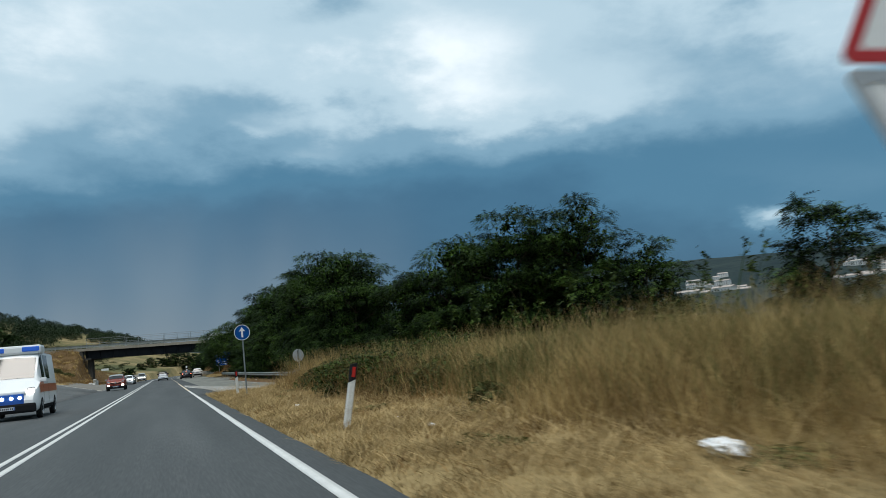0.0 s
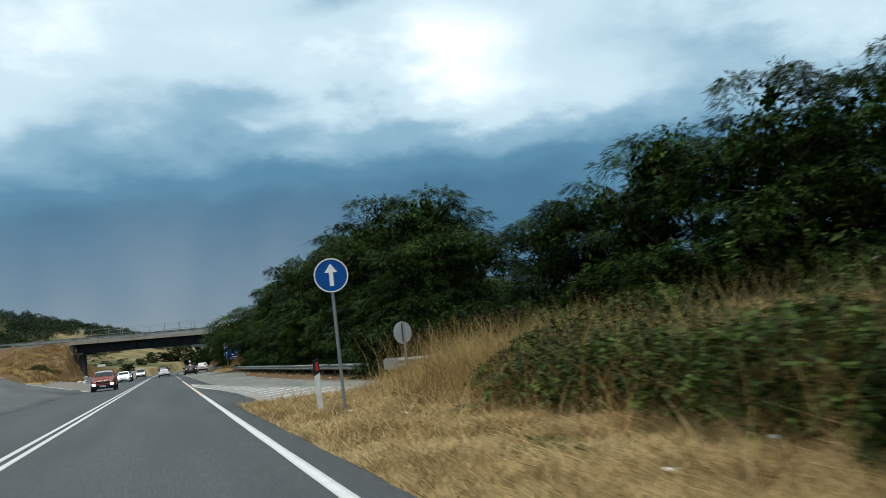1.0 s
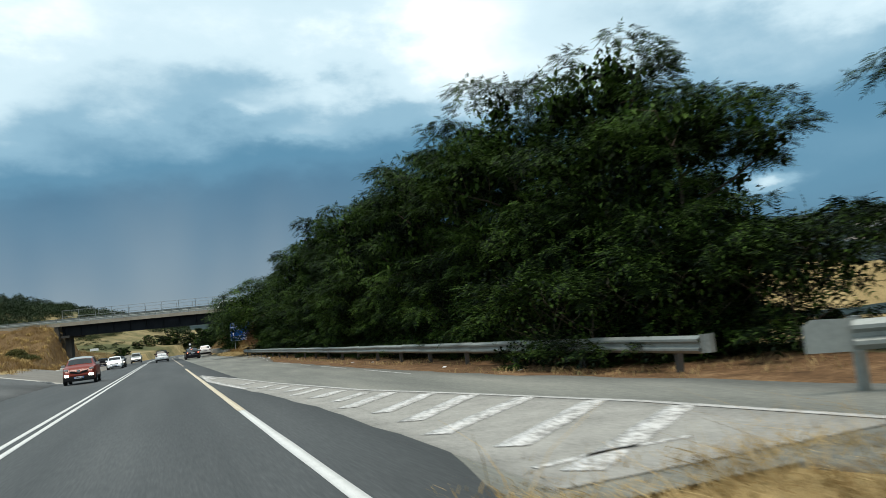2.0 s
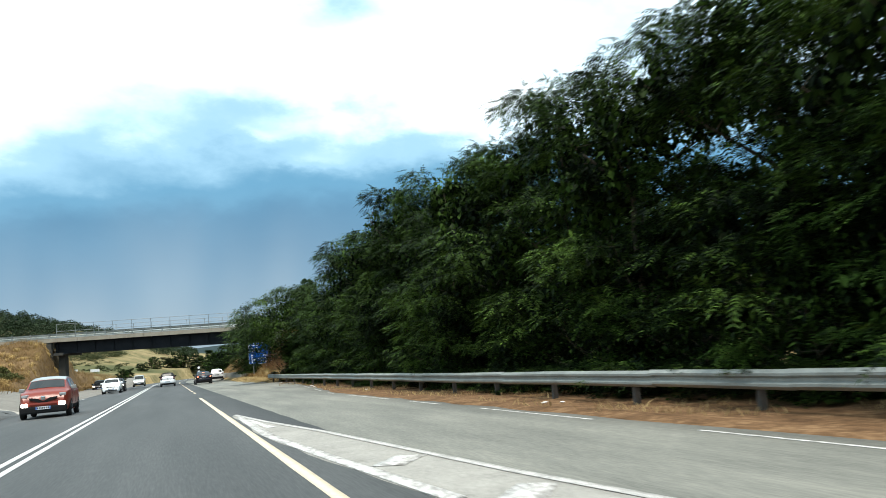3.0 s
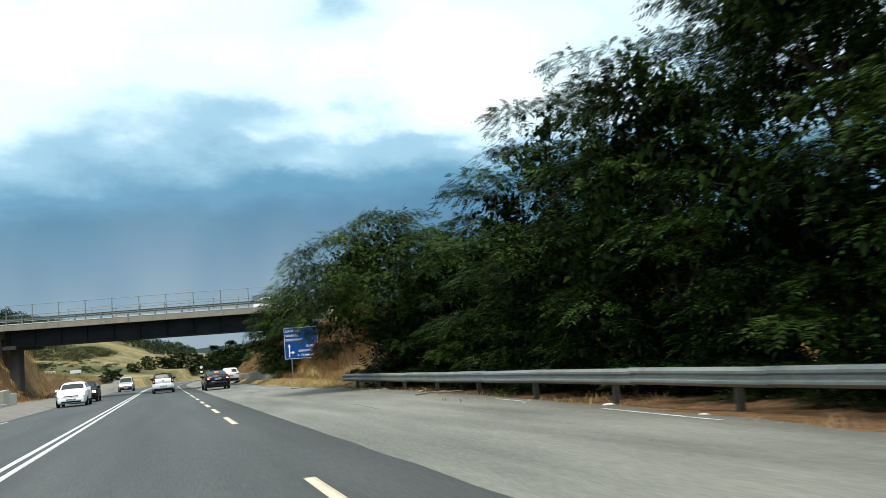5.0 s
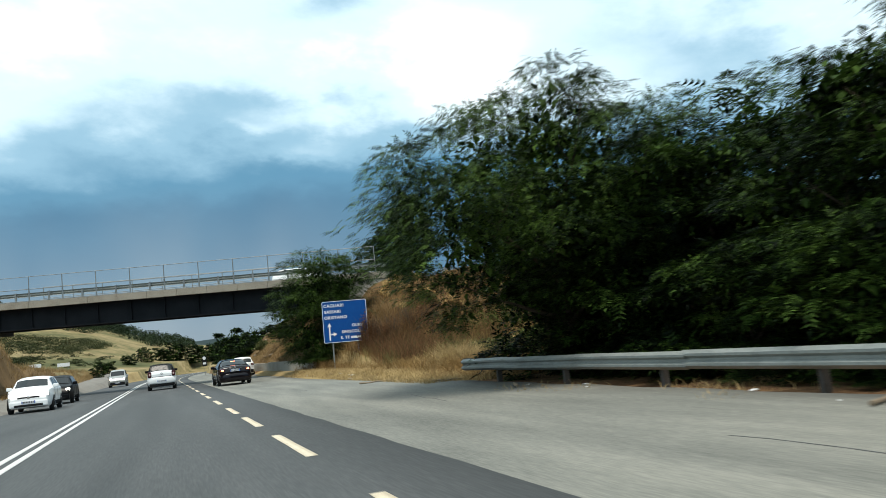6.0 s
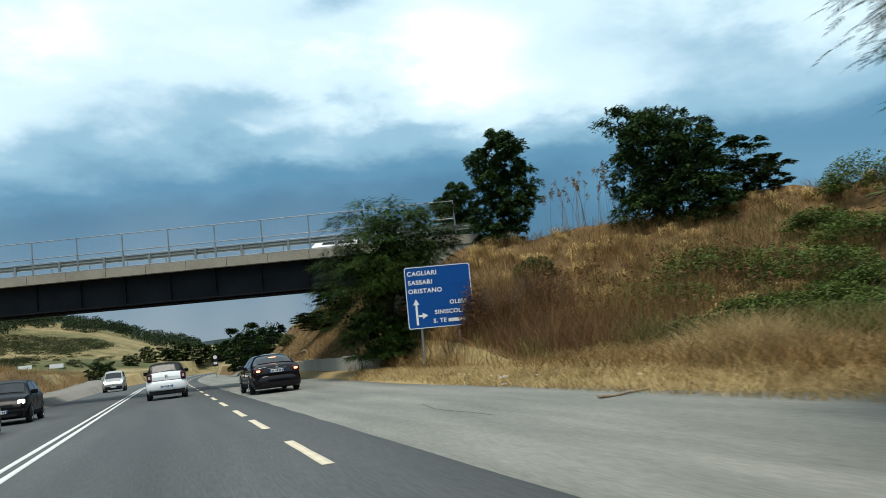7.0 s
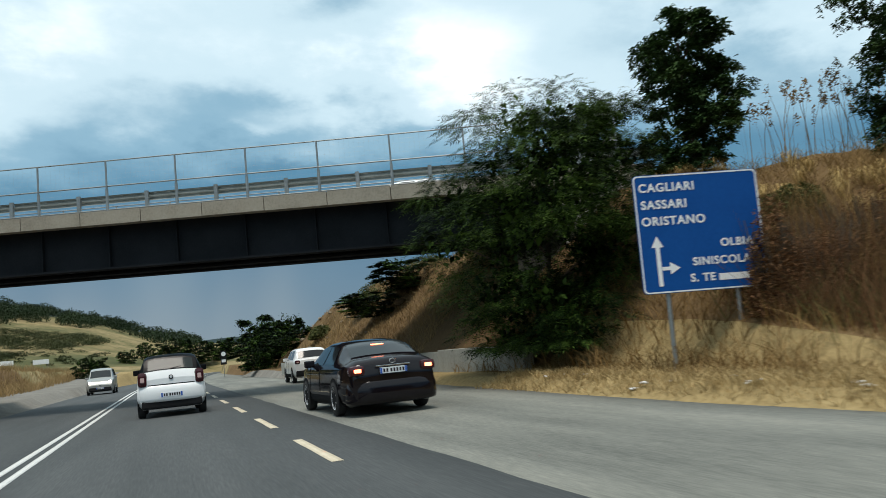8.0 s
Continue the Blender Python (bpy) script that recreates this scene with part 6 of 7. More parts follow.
def house(w, d, h):
    t = base("house", Matrix.Identity(4), "pale stuccoed town house with low clay roof", "house", "houses of the town")
    bm = bmesh.new()
    box(bm, (-w / 2, -d / 2, -3), (w / 2, d / 2, h))
    part("wall", bm, M_STUCCO, t)
    bm = bmesh.new()
    e = 0.5
    v = [bm.verts.new(c) for c in ((-w / 2 - e, -d / 2 - e, h), (w / 2 + e, -d / 2 - e, h), (w / 2 + e, d / 2 + e, h), (-w / 2 - e, d / 2 + e, h), (-w / 2 - e, 0, h + 2.2), (w / 2 + e, 0, h + 2.2))]
    for f in ((0, 1, 5, 4), (2, 3, 4, 5), (0, 4, 3), (1, 2, 5), (0, 3, 2, 1)):
        bm.faces.new([v[i] for i in f])
    part("roof", bm, M_TILE, t)
    for k in range(int(w // 4)):
        for z in (1.0, 4.0):
            if z + 2 > h:
                continue
            bm = bmesh.new()
            x = -w / 2 + 2 + 4 * k
            box(bm, (x - 0.6, -d / 2 - 0.05, z), (x + 0.6, -d / 2 + 0.1, z + 1.5))
            part("window", bm, M_PANE, t)
    return t


kinds = [house(18, 11, 6.5), house(26, 12, 7.5), house(12, 10, 5.0)]
rr = random.Random(9)
spots = []
while len(spots) < 52:
    lo, hi = ((35.5, 39.5), (44.5, 49.0), (50, 62))[len(spots) % 5 // 2]
    az, dist = radians(rr.uniform(lo, hi)), rr.uniform(980, 1650)
    x, y = dist * math.sin(az), dist * math.cos(az)
    if all(math.hypot(x - a, y - b) > 20 for a, b in spots):
        spots.append((x, y))
for i, (x, y) in enumerate(spots):
    hm = pose(x, y, float(height(x, y)), 0, 0, -45 + rr.uniform(-25, 25))
    if i < 3:
        kinds[i].matrix_basis = hm
    else:
        copy_thing(kinds[i % 3], hm)

# ---- vehicles ----
def paint(name, rgb, metal=0.0, rough=0.3, coat=0.5, spec=0.3):
    m = noisy(name, [(0.3, tuple(c * 0.93 for c in rgb)), (0.7, rgb)], 1.5, 30, 0.4, rough, metal=metal)
    m.node_tree.nodes["Principled BSDF"].inputs["Coat Weight"].default_value = coat
    m.node_tree.nodes["Principled BSDF"].inputs["Specular IOR Level"].default_value = spec
    m.node_tree.nodes["Principled BSDF"].inputs["Coat Roughness"].default_value = 0.08
    return m


def lamp_mat(name, rgb, strength):
    m = mat(name, rgb, 0.2)
    b = m.node_tree.nodes["Principled BSDF"]
    b.inputs["Emission Color"].default_value, b.inputs["Emission Strength"].default_value = (*rgb, 1), strength
    return m


P_WHITE, P_BLACK, P_RED = paint("car_white", (0.84, 0.85, 0.85)), paint("car_black", (0.005, 0.005, 0.006), rough=0.3, coat=0.0, spec=0.12), paint("car_red", (0.20, 0.034, 0.022), coat=0.1, spec=0.2)
P_DARK, P_SILVER, P_ORANGE = paint("car_anthracite", (0.0070, 0.0052, 0.007), rough=0.08, coat=0.0, spec=0.32), paint("car_silver", (0.36, 0.36, 0.34), 0.5), paint("stripe_orange", (0.62, 0.17, 0.05))
P_BLUE = paint("stripe_blue", (0.02, 0.10, 0.42))
M_TRIM = noisy("black_plastic", [(0.3, (0.014, 0.014, 0.015)), (0.7, (0.022, 0.022, 0.023))], 4, 60, 0.5, 0.95)
M_TYRE = noisy("tyre_rubber", [(0.3, (0.010, 0.010, 0.010)), (0.7, (0.022, 0.022, 0.022))], 6, 80, 0.5, 0.85)
M_RIM = noisy("alloy_rim", [(0.3, (0.58, 0.58, 0.59)), (0.7, (0.75, 0.75, 0.76))], 6, 60, 0.5, 0.4, metal=0.3)
M_GLASS = mat("tinted_glass", (0.018, 0.022, 0.024), 0.06)
M_GLASS.node_tree.nodes["Principled BSDF"].inputs["Specular IOR Level"].default_value = 0.3
M_TAIL = mat("tail_lamp_red", (0.045, 0.005, 0.008), 0.25)
M_TAILC = mat("tail_lamp_clear", (0.62, 0.42, 0.40), 0.2)
M_GLASS_BACK = mat("pale_rear_glass", (0.03, 0.036, 0.036), 0.05)
M_GLASS_BACK.node_tree.nodes["Principled BSDF"].inputs["IOR"].default_value = 1.45
M_GLASS_BACK.node_tree.nodes["Principled BSDF"].inputs["Specular IOR Level"].default_value = 0.13
M_BRAKE = lamp_mat("lit_brake_lamp", (1.0, 0.26, 0.13), 4.5)
M_HEAD = lamp_mat("lit_head_lamp", (1.0, 0.93, 0.80), 7.0)
M_LENS = mat("clear_lens", (0.30, 0.31, 0.32), 0.12)
M_BEACON = lamp_mat("blue_beacon", (0.03, 0.12, 0.55), 0.25)
M_PLATE = mat("plate_white", (0.62, 0.64, 0.66), 0.4)
M_CHROME = mat("chrome", (0.62, 0.62, 0.63), 0.12, 1.0)


class Shell:
    """The lofted body of a vehicle: rings across it from tail (y = 0) to nose (y = L)."""

    def __init__(self, L, W, H, belt, top, clear=0.2, roof=0.74, nose=0.80, tail=0.88, round_nose=0.7, round_tail=0.45, tuck=0.04):
        self.L, self.W, self.H, self.belt, self.clear, self.roof, self.tuck = L, W, H, belt, clear, roof, tuck
        self.top, self.plan = top, (nose, tail, round_nose, round_tail)
        keys = sorted({round(y, 3) for y, _ in top} | {round(L * k / 14, 3) for k in range(15)})
        self.ys = [y for i, y in enumerate(keys) if i == 0 or y - keys[i - 1] > 0.02]

    def zt(self, y):
        return float(np.interp(y, [p[0] for p in self.top], [p[1] for p in self.top]))

    def half(self, y):
        nose, tail, rn, rt = self.plan
        w = 1.0
        if y < rt:
            w = tail + (1 - tail) * math.sin(math.pi / 2 * y / rt)
        if self.L - y < rn:
            w = min(w, nose + (1 - nose) * math.sin(math.pi / 2 * (self.L - y) / rn))
        return self.W / 2 * w

    def ring(self, y):
        w, z, b, c = self.half(y), self.zt(y), self.belt, self.clear
        b = min(b, z - 0.03)
        frac = max(0.0, min(1.0, (z - b) / (self.H - self.belt)))
        a = w * (1 - self.tuck)
        r = a * 0.86 * (1 - frac) + min(a, self.W / 2 * self.roof) * frac
        lip = 0.02 + 0.05 * frac
        end = min(1.0, min(y, self.L - y) / 0.18)
        up_ = c + 0.10 * (1 - end)
        return [(0, up_), (w * 0.86, up_), (w * 0.965, up_ + 0.10), (w, c + 0.28), (w * 1.0, c + (b - c) * 0.62), (w * 0.985, b - 0.07), (a, b), (r, z - lip), (r * 0.86, z - 0.012 - lip * 0.25), (r * 0.5, z), (0, z + 0.006)]

    def point(self, y, k, out=0.0):
        """A point of the ring, k a number between two of its corners, moved out from the body."""
        q = self.ring(y)
        i = min(int(k), len(q) - 2)
        t = k - i
        p = Vector((q[i][0] * (1 - t) + q[i + 1][0] * t, y, q[i][1] * (1 - t) + q[i + 1][1] * t))
        if out:
            q2 = self.ring(min(self.L, y + 0.05)), self.ring(max(0.0, y - 0.05))
            f, g_ = [Vector((r[i][0] * (1 - t) + r[i + 1][0] * t, yy, r[i][1] * (1 - t) + r[i + 1][1] * t)) for r, yy in zip(q2, (min(self.L, y + 0.05), max(0.0, y - 0.05)))]
            nrm = Vector((q[i + 1][0] - q[i][0], 0, q[i + 1][1] - q[i][1])).cross(f - g_)
            if nrm.dot(Vector((p.x, 0, p.z - self.belt * 0.6))) < 0:
                nrm.negate()
            p += nrm.normalized() * out
        return p

    def body(self, bm, second=None):
        rings = []
        for y in self.ys:
            q = self.ring(y)
            pts = [(x, z) for x, z in q] + [(-x, z) for x, z in q[-2:0:-1]]
            rings.append([bm.verts.new((x, y, z)) for x, z in pts])
        n = len(rings[0])
        for i, (a, b) in enumerate(zip(rings, rings[1:])):
            for k in range(n):
                f = bm.faces.new((a[k], a[(k + 1) % n], b[(k + 1) % n], b[k]))
                f.smooth = True
                kk = k if k < n / 2 else n - 1 - k
                if second and second(self.ys[i], self.ys[i + 1], kk):
                    f.material_index = 1
        bm.faces.new(rings[0]), bm.faces.new(rings[-1])
        bm.normal_update()
        for e in bm.edges:
            if len(e.link_faces) == 2 and e.calc_face_angle(0) > radians(38):
                e.smooth = False

    def patch(self, y0, y1, k0, k1, out=0.008, n=6, m=4, side=1, skew0=0.0, skew1=0.0):
        """A piece of the skin, lifted a little: skew moves its upper corners along the body."""
        bm = bmesh.new()
        grid = []
        for i in range(n + 1):
            row = []
            for j in range(m + 1):
                u, t = i / n, j / m
                a, b = y0 + skew0 * t, y1 + skew1 * t
                p = self.point(max(0, min(self.L, a + (b - a) * u)), k0 + (k1 - k0) * t, out)
                row.append(bm.verts.new((p.x * side, p.y, p.z)))
            grid.append(row)
        for i in range(n):
            for j in range(m):
                bm.faces.new((grid[i][j], grid[i + 1][j], grid[i + 1][j + 1], grid[i][j + 1])).smooth = True
        return bm

    def across(self, y0, y1, k=7.6, out=0.010, n=4):
        """A screen from side to side between two places along the body."""
        bm = bmesh.new()
        ks = [k, 8.2, 9.0, 9.6, 10.0]
        rows = []
        for i in range(n + 1):
            y = y0 + (y1 - y0) * i / n
            right = [self.point(y, kk, out) for kk in ks]
            rows.append([bm.verts.new(p) for p in right] + [bm.verts.new((-p.x, p.y, p.z)) for p in right[-2::-1]])
        for i in range(n):
            for j in range(len(rows[0]) - 1):
                bm.faces.new((rows[i][j], rows[i + 1][j], rows[i + 1][j + 1], rows[i][j + 1])).smooth = True
        return bm


def wheel(car, x, y, r, wide, spokes=7, rim=None):
    s = 1 if x > 0 else -1
    w = base("wheel", pose(x, y, r), "", "")
    w.parent = car
    prof = [(r * 0.66, 0.0), (r * 0.70, wide * 0.06), (r * 0.93, wide * 0.03), (r, wide * 0.18), (r, wide * 0.82), (r * 0.93, wide * 0.97), (r * 0.66, wide)]
    bm = bmesh.new()
    n = 28
    rings = [[bm.verts.new((s * (wide / 2 - u), math.cos(2 * math.pi * k / n) * rr, math.sin(2 * math.pi * k / n) * rr)) for rr, u in prof] for k in range(n)]
    for k in range(n):
        a, b = rings[k], rings[(k + 1) % n]
        for j in range(len(prof) - 1):
            bm.faces.new((a[j], a[j + 1], b[j + 1], b[j])).smooth = True
    part("tyre", bm, M_TYRE, w)
    bm = bmesh.new()
    tube(bm, (s * wide * 0.10, 0, 0), (s * wide * 0.16, 0, 0), r * 0.66, sides=28)
    rim_ob = part("rim_dish", bm, M_TRIM, w)
    bm = bmesh.new()
    for k in range(spokes):
        a = 2 * math.pi * k / spokes
        q = Vector((0, math.cos(a), math.sin(a)))
        tube(bm, Vector((s * wide * 0.30, 0, 0)) + q * r * 0.08, Vector((s * wide * 0.38, 0, 0)) + q * r * 0.64, r * 0.075, r * 0.06, 6)
    tube(bm, (s * wide * 0.28, 0, 0), (s * wide * 0.42, 0, 0), r * 0.15, sides=14)
    for k in range(28):
        a0, a1 = 2 * math.pi * k / 28, 2 * math.pi * (k + 1) / 28
        tube(bm, (s * wide * 0.42, math.cos(a0) * r * 0.65, math.sin(a0) * r * 0.65), (s * wide * 0.42, math.cos(a1) * r * 0.65, math.sin(a1) * r * 0.65), r * 0.035, sides=5, caps=False)
    part("rim", bm, rim or M_RIM, w)


def vehicle(name, m, label, sh, body_mat, wheels, wheel_r, glass, screens, second=None, second_mat=None, category="car", rear=None, front=None, spokes=7, group="vehicles on the road", kw=7.6, back_glass=None):
    car = base(name, m, label, category, group)
    bm = bmesh.new()
    sh.body(bm, second)
    bd = part("body", bm, body_mat, car)
    bd.data.materials.append(second_mat or M_TRIM)
    for y0, y1, s0, s1 in glass:
        for side in (1, -1):
            part("side_window", sh.patch(y0, y1, 6.12, 6.93, 0.008, side=side, skew0=s0, skew1=s1), M_GLASS, car, "dark tinted window")
    for nm, y0, y1 in screens:
        part(nm, sh.across(y0, y1, kw), back_glass if back_glass and nm == "rear_screen" else M_GLASS, car, "dark tinted screen")
    for y in wheels:
        w = sh.half(y)
        for s in (1, -1):
            bm = bmesh.new()
            n = 18
            vs = [bm.verts.new((s * (w + 0.004), y + math.cos(math.pi * k / n) * wheel_r * 1.16, max(sh.clear, wheel_r + math.sin(math.pi * k / n) * wheel_r * 1.16))) for k in range(n + 1)]
            lo = [bm.verts.new((s * (w + 0.004), y + u * wheel_r * 1.16, sh.clear)) for u in (-1, 1)]
            bm.faces.new(vs + lo)
            part("wheel_arch", bm, M_TRIM, car)
            wheel(car, s * (w - 0.085), y, wheel_r, 0.20, spokes)
    for s in (1, -1):
        bm = bmesh.new()
        y = max(g_[1] for g_ in glass) - 0.12
        p = sh.point(y, 6.1, 0.0)
        box(bm, (-0.02, -0.05, -0.02), (0.20, 0.06, 0.13), 0.03, Matrix.Translation((s * p.x if s > 0 else -p.x - 0.18, p.y, p.z)))
        part("wing_mirror", bm, second_mat or body_mat, car)
    part("sill", sh.patch(wheels[0] + wheel_r * 1.2, wheels[1] - wheel_r * 1.2, 1.4, 2.6, 0.006, side=1), M_TRIM, car)
    part("sill", sh.patch(wheels[0] + wheel_r * 1.2, wheels[1] - wheel_r * 1.2, 1.4, 2.6, 0.006, side=-1), M_TRIM, car)
    for s in (1, -1):
        for y in (sum(wheels) / 2 - 0.1, wheels[1] - wheel_r * 1.5):
            bm = bmesh.new()
            for k in (3.0, 4.0, 5.0):
                a, b = sh.point(y, k, 0.003), sh.point(y, k + 1, 0.003)
                tube(bm, (a.x * s, a.y, a.z), (b.x * s, b.y, b.z), 0.005, sides=4, caps=False)
            part("door_seam", bm, M_TRIM, car)
        bm = bmesh.new()
        p = sh.point(sum(wheels) / 2 + 0.15, 5.2, 0.02)
        box(bm, (-0.015, -0.09, -0.014), (0.015, 0.09, 0.014), 0.006, Matrix.Translation((p.x * s, p.y, p.z)))
        part("door_handle", bm, second_mat or body_mat, car)
    for fn in (rear, front):
        if fn:
            fn(car, sh)
    return car


def plate_on(car, y, z, out, tilt=0.0, wide=0.52):
    """A number plate: plain white with dark bars, blue ends."""
    s = -1 if out < 0 else 1
    pm = Matrix.Translation((0, y, z)) @ pose(0, 0, 0, tilt, 0, 0)
    bm = bmesh.new()
    box(bm, (-wide / 2, -0.008, -0.055), (wide / 2, 0.008, 0.055), 0.004, pm)
    pl = part("number_plate", bm, M_PLATE, car, "white plate with plain dark bars")
    for k in range(7):
        x = -0.18 + k * 0.058 + (0.02 if k > 1 else 0)
        bm = bmesh.new()
        box(bm, (x - 0.018, s * 0.0085 - 0.001, -0.033), (x + 0.018, s * 0.0085 + 0.001, 0.033), 0, pm)
        part("plate_bar", bm, M_BLACK, pl)
    for x in (-wide / 2 + 0.022, wide / 2 - 0.022):
        bm = bmesh.new()
        box(bm, (x - 0.02, s * 0.0085 - 0.001, -0.052), (x + 0.02, s * 0.0085 + 0.001, 0.052), 0, pm)
        part("plate_end", bm, P_BLUE, pl)


def lamps_rear(car, sh, x, z, w, h, y=0.02, lit=False, depth=0.14):
    for s in (1, -1):
        bm = bmesh.new()
        box(bm, (-w / 2, -depth / 2, -h / 2), (w / 2, depth / 2, h / 2), min(w, h) * 0.36, Matrix.Translation((s * x, y + depth * 0.35, z)))
        t = part("tail_lamp", bm, M_TAIL, car, "dark red tail lamp")
        bm = bmesh.new()
        box(bm, (-w * 0.22, -0.01, -h * 0.17), (w * 0.22, 0.012, h * 0.17), min(w, h) * 0.1, Matrix.Translation((s * x * 1.0, y + depth * 0.35 - depth / 2 - 0.006, z)))
        part("lamp_core", bm, M_BRAKE if lit else M_TAILC, t)


def lamps_front(car, sh, x, z, w, h, lit=True, back=0.16):
    for s in (1, -1):
        bm = bmesh.new()
        box(bm, (-w / 2, -0.16, -h / 2), (w / 2, 0.07, h / 2), min(w, h) * 0.3, Matrix.Translation((s * x, sh.L - back, z)) @ pose(0, 0, 0, 0, 0, -s * 18))
        t = part("head_lamp", bm, M_LENS, car, "clear head lamp")
        if lit:
            bm = bmesh.new()
            c = Vector((s * x, sh.L - back + 0.075, z))
            box(bm, (-w * 0.40, -0.02, -h * 0.36), (w * 0.40, 0.012, h * 0.36), h * 0.14, Matrix.Translation(c) @ pose(0, 0, 0, 0, 0, -s * 18))
            part("lamp_core", bm, M_HEAD, t, "lit lamp")


def bar(car, name, lo, hi, material, bevel=0.03, label=""):
    bm = bmesh.new()
    box(bm, lo, hi, bevel)
    return part(name, bm, material, car, label)


def bumper(car, name, half, y0, z0, z1, material, wrap=0.35, bow=0.10, label="", sgn=-1):
    """A rounded bumper swept across the end of a car and round its corners. sgn -1: the tail."""
    bm = bmesh.new()
    n, prof = 24, [(0.10, 0.0), (0.02, 0.06), (0.0, 0.22), (0.0, 0.70), (0.025, 0.92), (0.05, 1.0)]
    rings = []
    for i in range(n + 1):
        u = -1 + 2 * i / n
        a = abs(u)
        x = half * (1 - (1 - min(a, 1)) ** 1.0) * (1 if u > 0 else -1)
        x = half * math.copysign(min(1.0, a / 0.82) if a < 0.82 else 1.0, u)
        y = bow * min(1.0, a / 0.82) ** 4 + (wrap * ((a - 0.82) / 0.18) if a > 0.82 else 0.0)
        rings.append([bm.verts.new((x * (1 - 0.16 * d / 0.1 * 0.5) , y0 - sgn * (y + d), z0 + (z1 - z0) * h)) for d, h in prof])
    for p, q in zip(rings, rings[1:]):
        for k in range(len(prof) - 1):
            bm.faces.new((p[k], p[k + 1], q[k + 1], q[k])).smooth = True
    return part(name, bm, material, car, label)


# the small white car ahead
def small_rear(car, sh):
    bar(car, "rear_bumper", (-0.74, -0.03, 0.22), (0.74, 0.20, 0.42), M_TRIM, 0.05, "black lower bumper")
    bumper(car, "bumper_skirt", 0.835, -0.08, 0.37, 0.78, P_WHITE, 0.5, 0.10)
    lamps_rear(car, sh, 0.695, 0.945, 0.225, 0.36, -0.01, False, 0.30)
    plate_on(car, -0.082, 0.545, -1)
    bm = bmesh.new()
    for k in range(20):
        a0, a1 = 2 * math.pi * k / 20, 2 * math.pi * (k + 1) / 20
        tube(bm, (0.045 * math.cos(a0), -0.012, 0.97 + 0.045 * math.sin(a0)), (0.045 * math.cos(a1), -0.012, 0.97 + 0.045 * math.sin(a1)), 0.012, sides=5)
    part("badge", bm, M_TRIM, car, "plain dark ring")
    bar(car, "hatch_seam", (-0.57, -0.014, 0.79), (0.57, 0.0, 0.81), M_TRIM, 0.0)
    bar(car, "high_brake_lamp", (-0.16, 0.335, 1.455), (0.16, 0.36, 1.475), M_TAIL, 0.004)
    bm = bmesh.new()
    tube(bm, (0.0, 0.06, 1.18), (0.26, 0.10, 1.22), 0.012, 0.008, 6)
    part("rear_wiper", bm, M_TRIM, car)
    bm = bmesh.new()
    tube(bm, (0, 0.7, 1.54), (0, 0.55, 1.72), 0.006, 0.003, 6)
    part("aerial", bm, M_TRIM, car)
    for sx_ in (-0.42, 0.42):
        bar(car, "head_rest", (sx_ - 0.12, 0.75, 1.02), (sx_ + 0.12, 0.85, 1.22), M_TRIM, 0.04)


small = Shell(3.5, 1.665, 1.55, 1.06, [(0, 0.95), (0.02, 1.10), (0.06, 1.15), (0.30, 1.47), (0.7, 1.545), (1.6, 1.55), (2.2, 1.47), (2.85, 1.03), (3.2, 0.93), (3.42, 0.80), (3.5, 0.62)], 0.2, roof=0.76, tail=0.94, round_tail=0.3, nose=0.82)
vehicle("small_hatchback", pose(2.05, 166.3, 0) @ Matrix.Diagonal((1.02, 1.0, 1.05, 1)), "small white hatchback with black roof shell and red tail lamps", small, P_WHITE, (0.52, 3.0), 0.30,
        ((0.55, 1.30, 0.12, 0.0), (1.42, 2.50, 0.0, -0.42)), (("rear_screen", 0.075, 0.265), ("windscreen", 2.28, 2.78)), second=lambda a, b, k: (k >= 6 and a > 0.05 and b < 2.95), second_mat=P_BLACK, rear=small_rear, front=lambda c, s: lamps_front(c, s, 0.60, 0.72, 0.24, 0.2), kw=8.05, back_glass=M_GLASS_BACK)


# the dark saloon in the slip lane
def saloon_rear(car, sh):
    bumper(car, "rear_bumper", 0.86, -0.07, 0.20, 0.62, P_DARK, 0.6, 0.16)
    lamps_rear(car, sh, 0.68, 0.83, 0.30, 0.19, 0.01, True, 0.26)
    plate_on(car, -0.035, 0.80, -1)
    bar(car, "boot_trim", (-0.33, -0.03, 0.875), (0.33, -0.005, 0.90), M_CHROME, 0.006)
    bm = bmesh.new()
    for k in range(20):
        a0, a1 = 2 * math.pi * k / 20, 2 * math.pi * (k + 1) / 20
        tube(bm, (0.055 * math.cos(a0), 0.0, 0.965 + 0.04 * math.sin(a0)), (0.055 * math.cos(a1), 0.0, 0.965 + 0.04 * math.sin(a1)), 0.008, sides=5)
    part("badge", bm, M_CHROME, car, "plain chrome oval")
    bar(car, "high_brake_lamp", (-0.13, 0.95, 1.29), (0.13, 0.97, 1.31), M_BRAKE, 0.004)


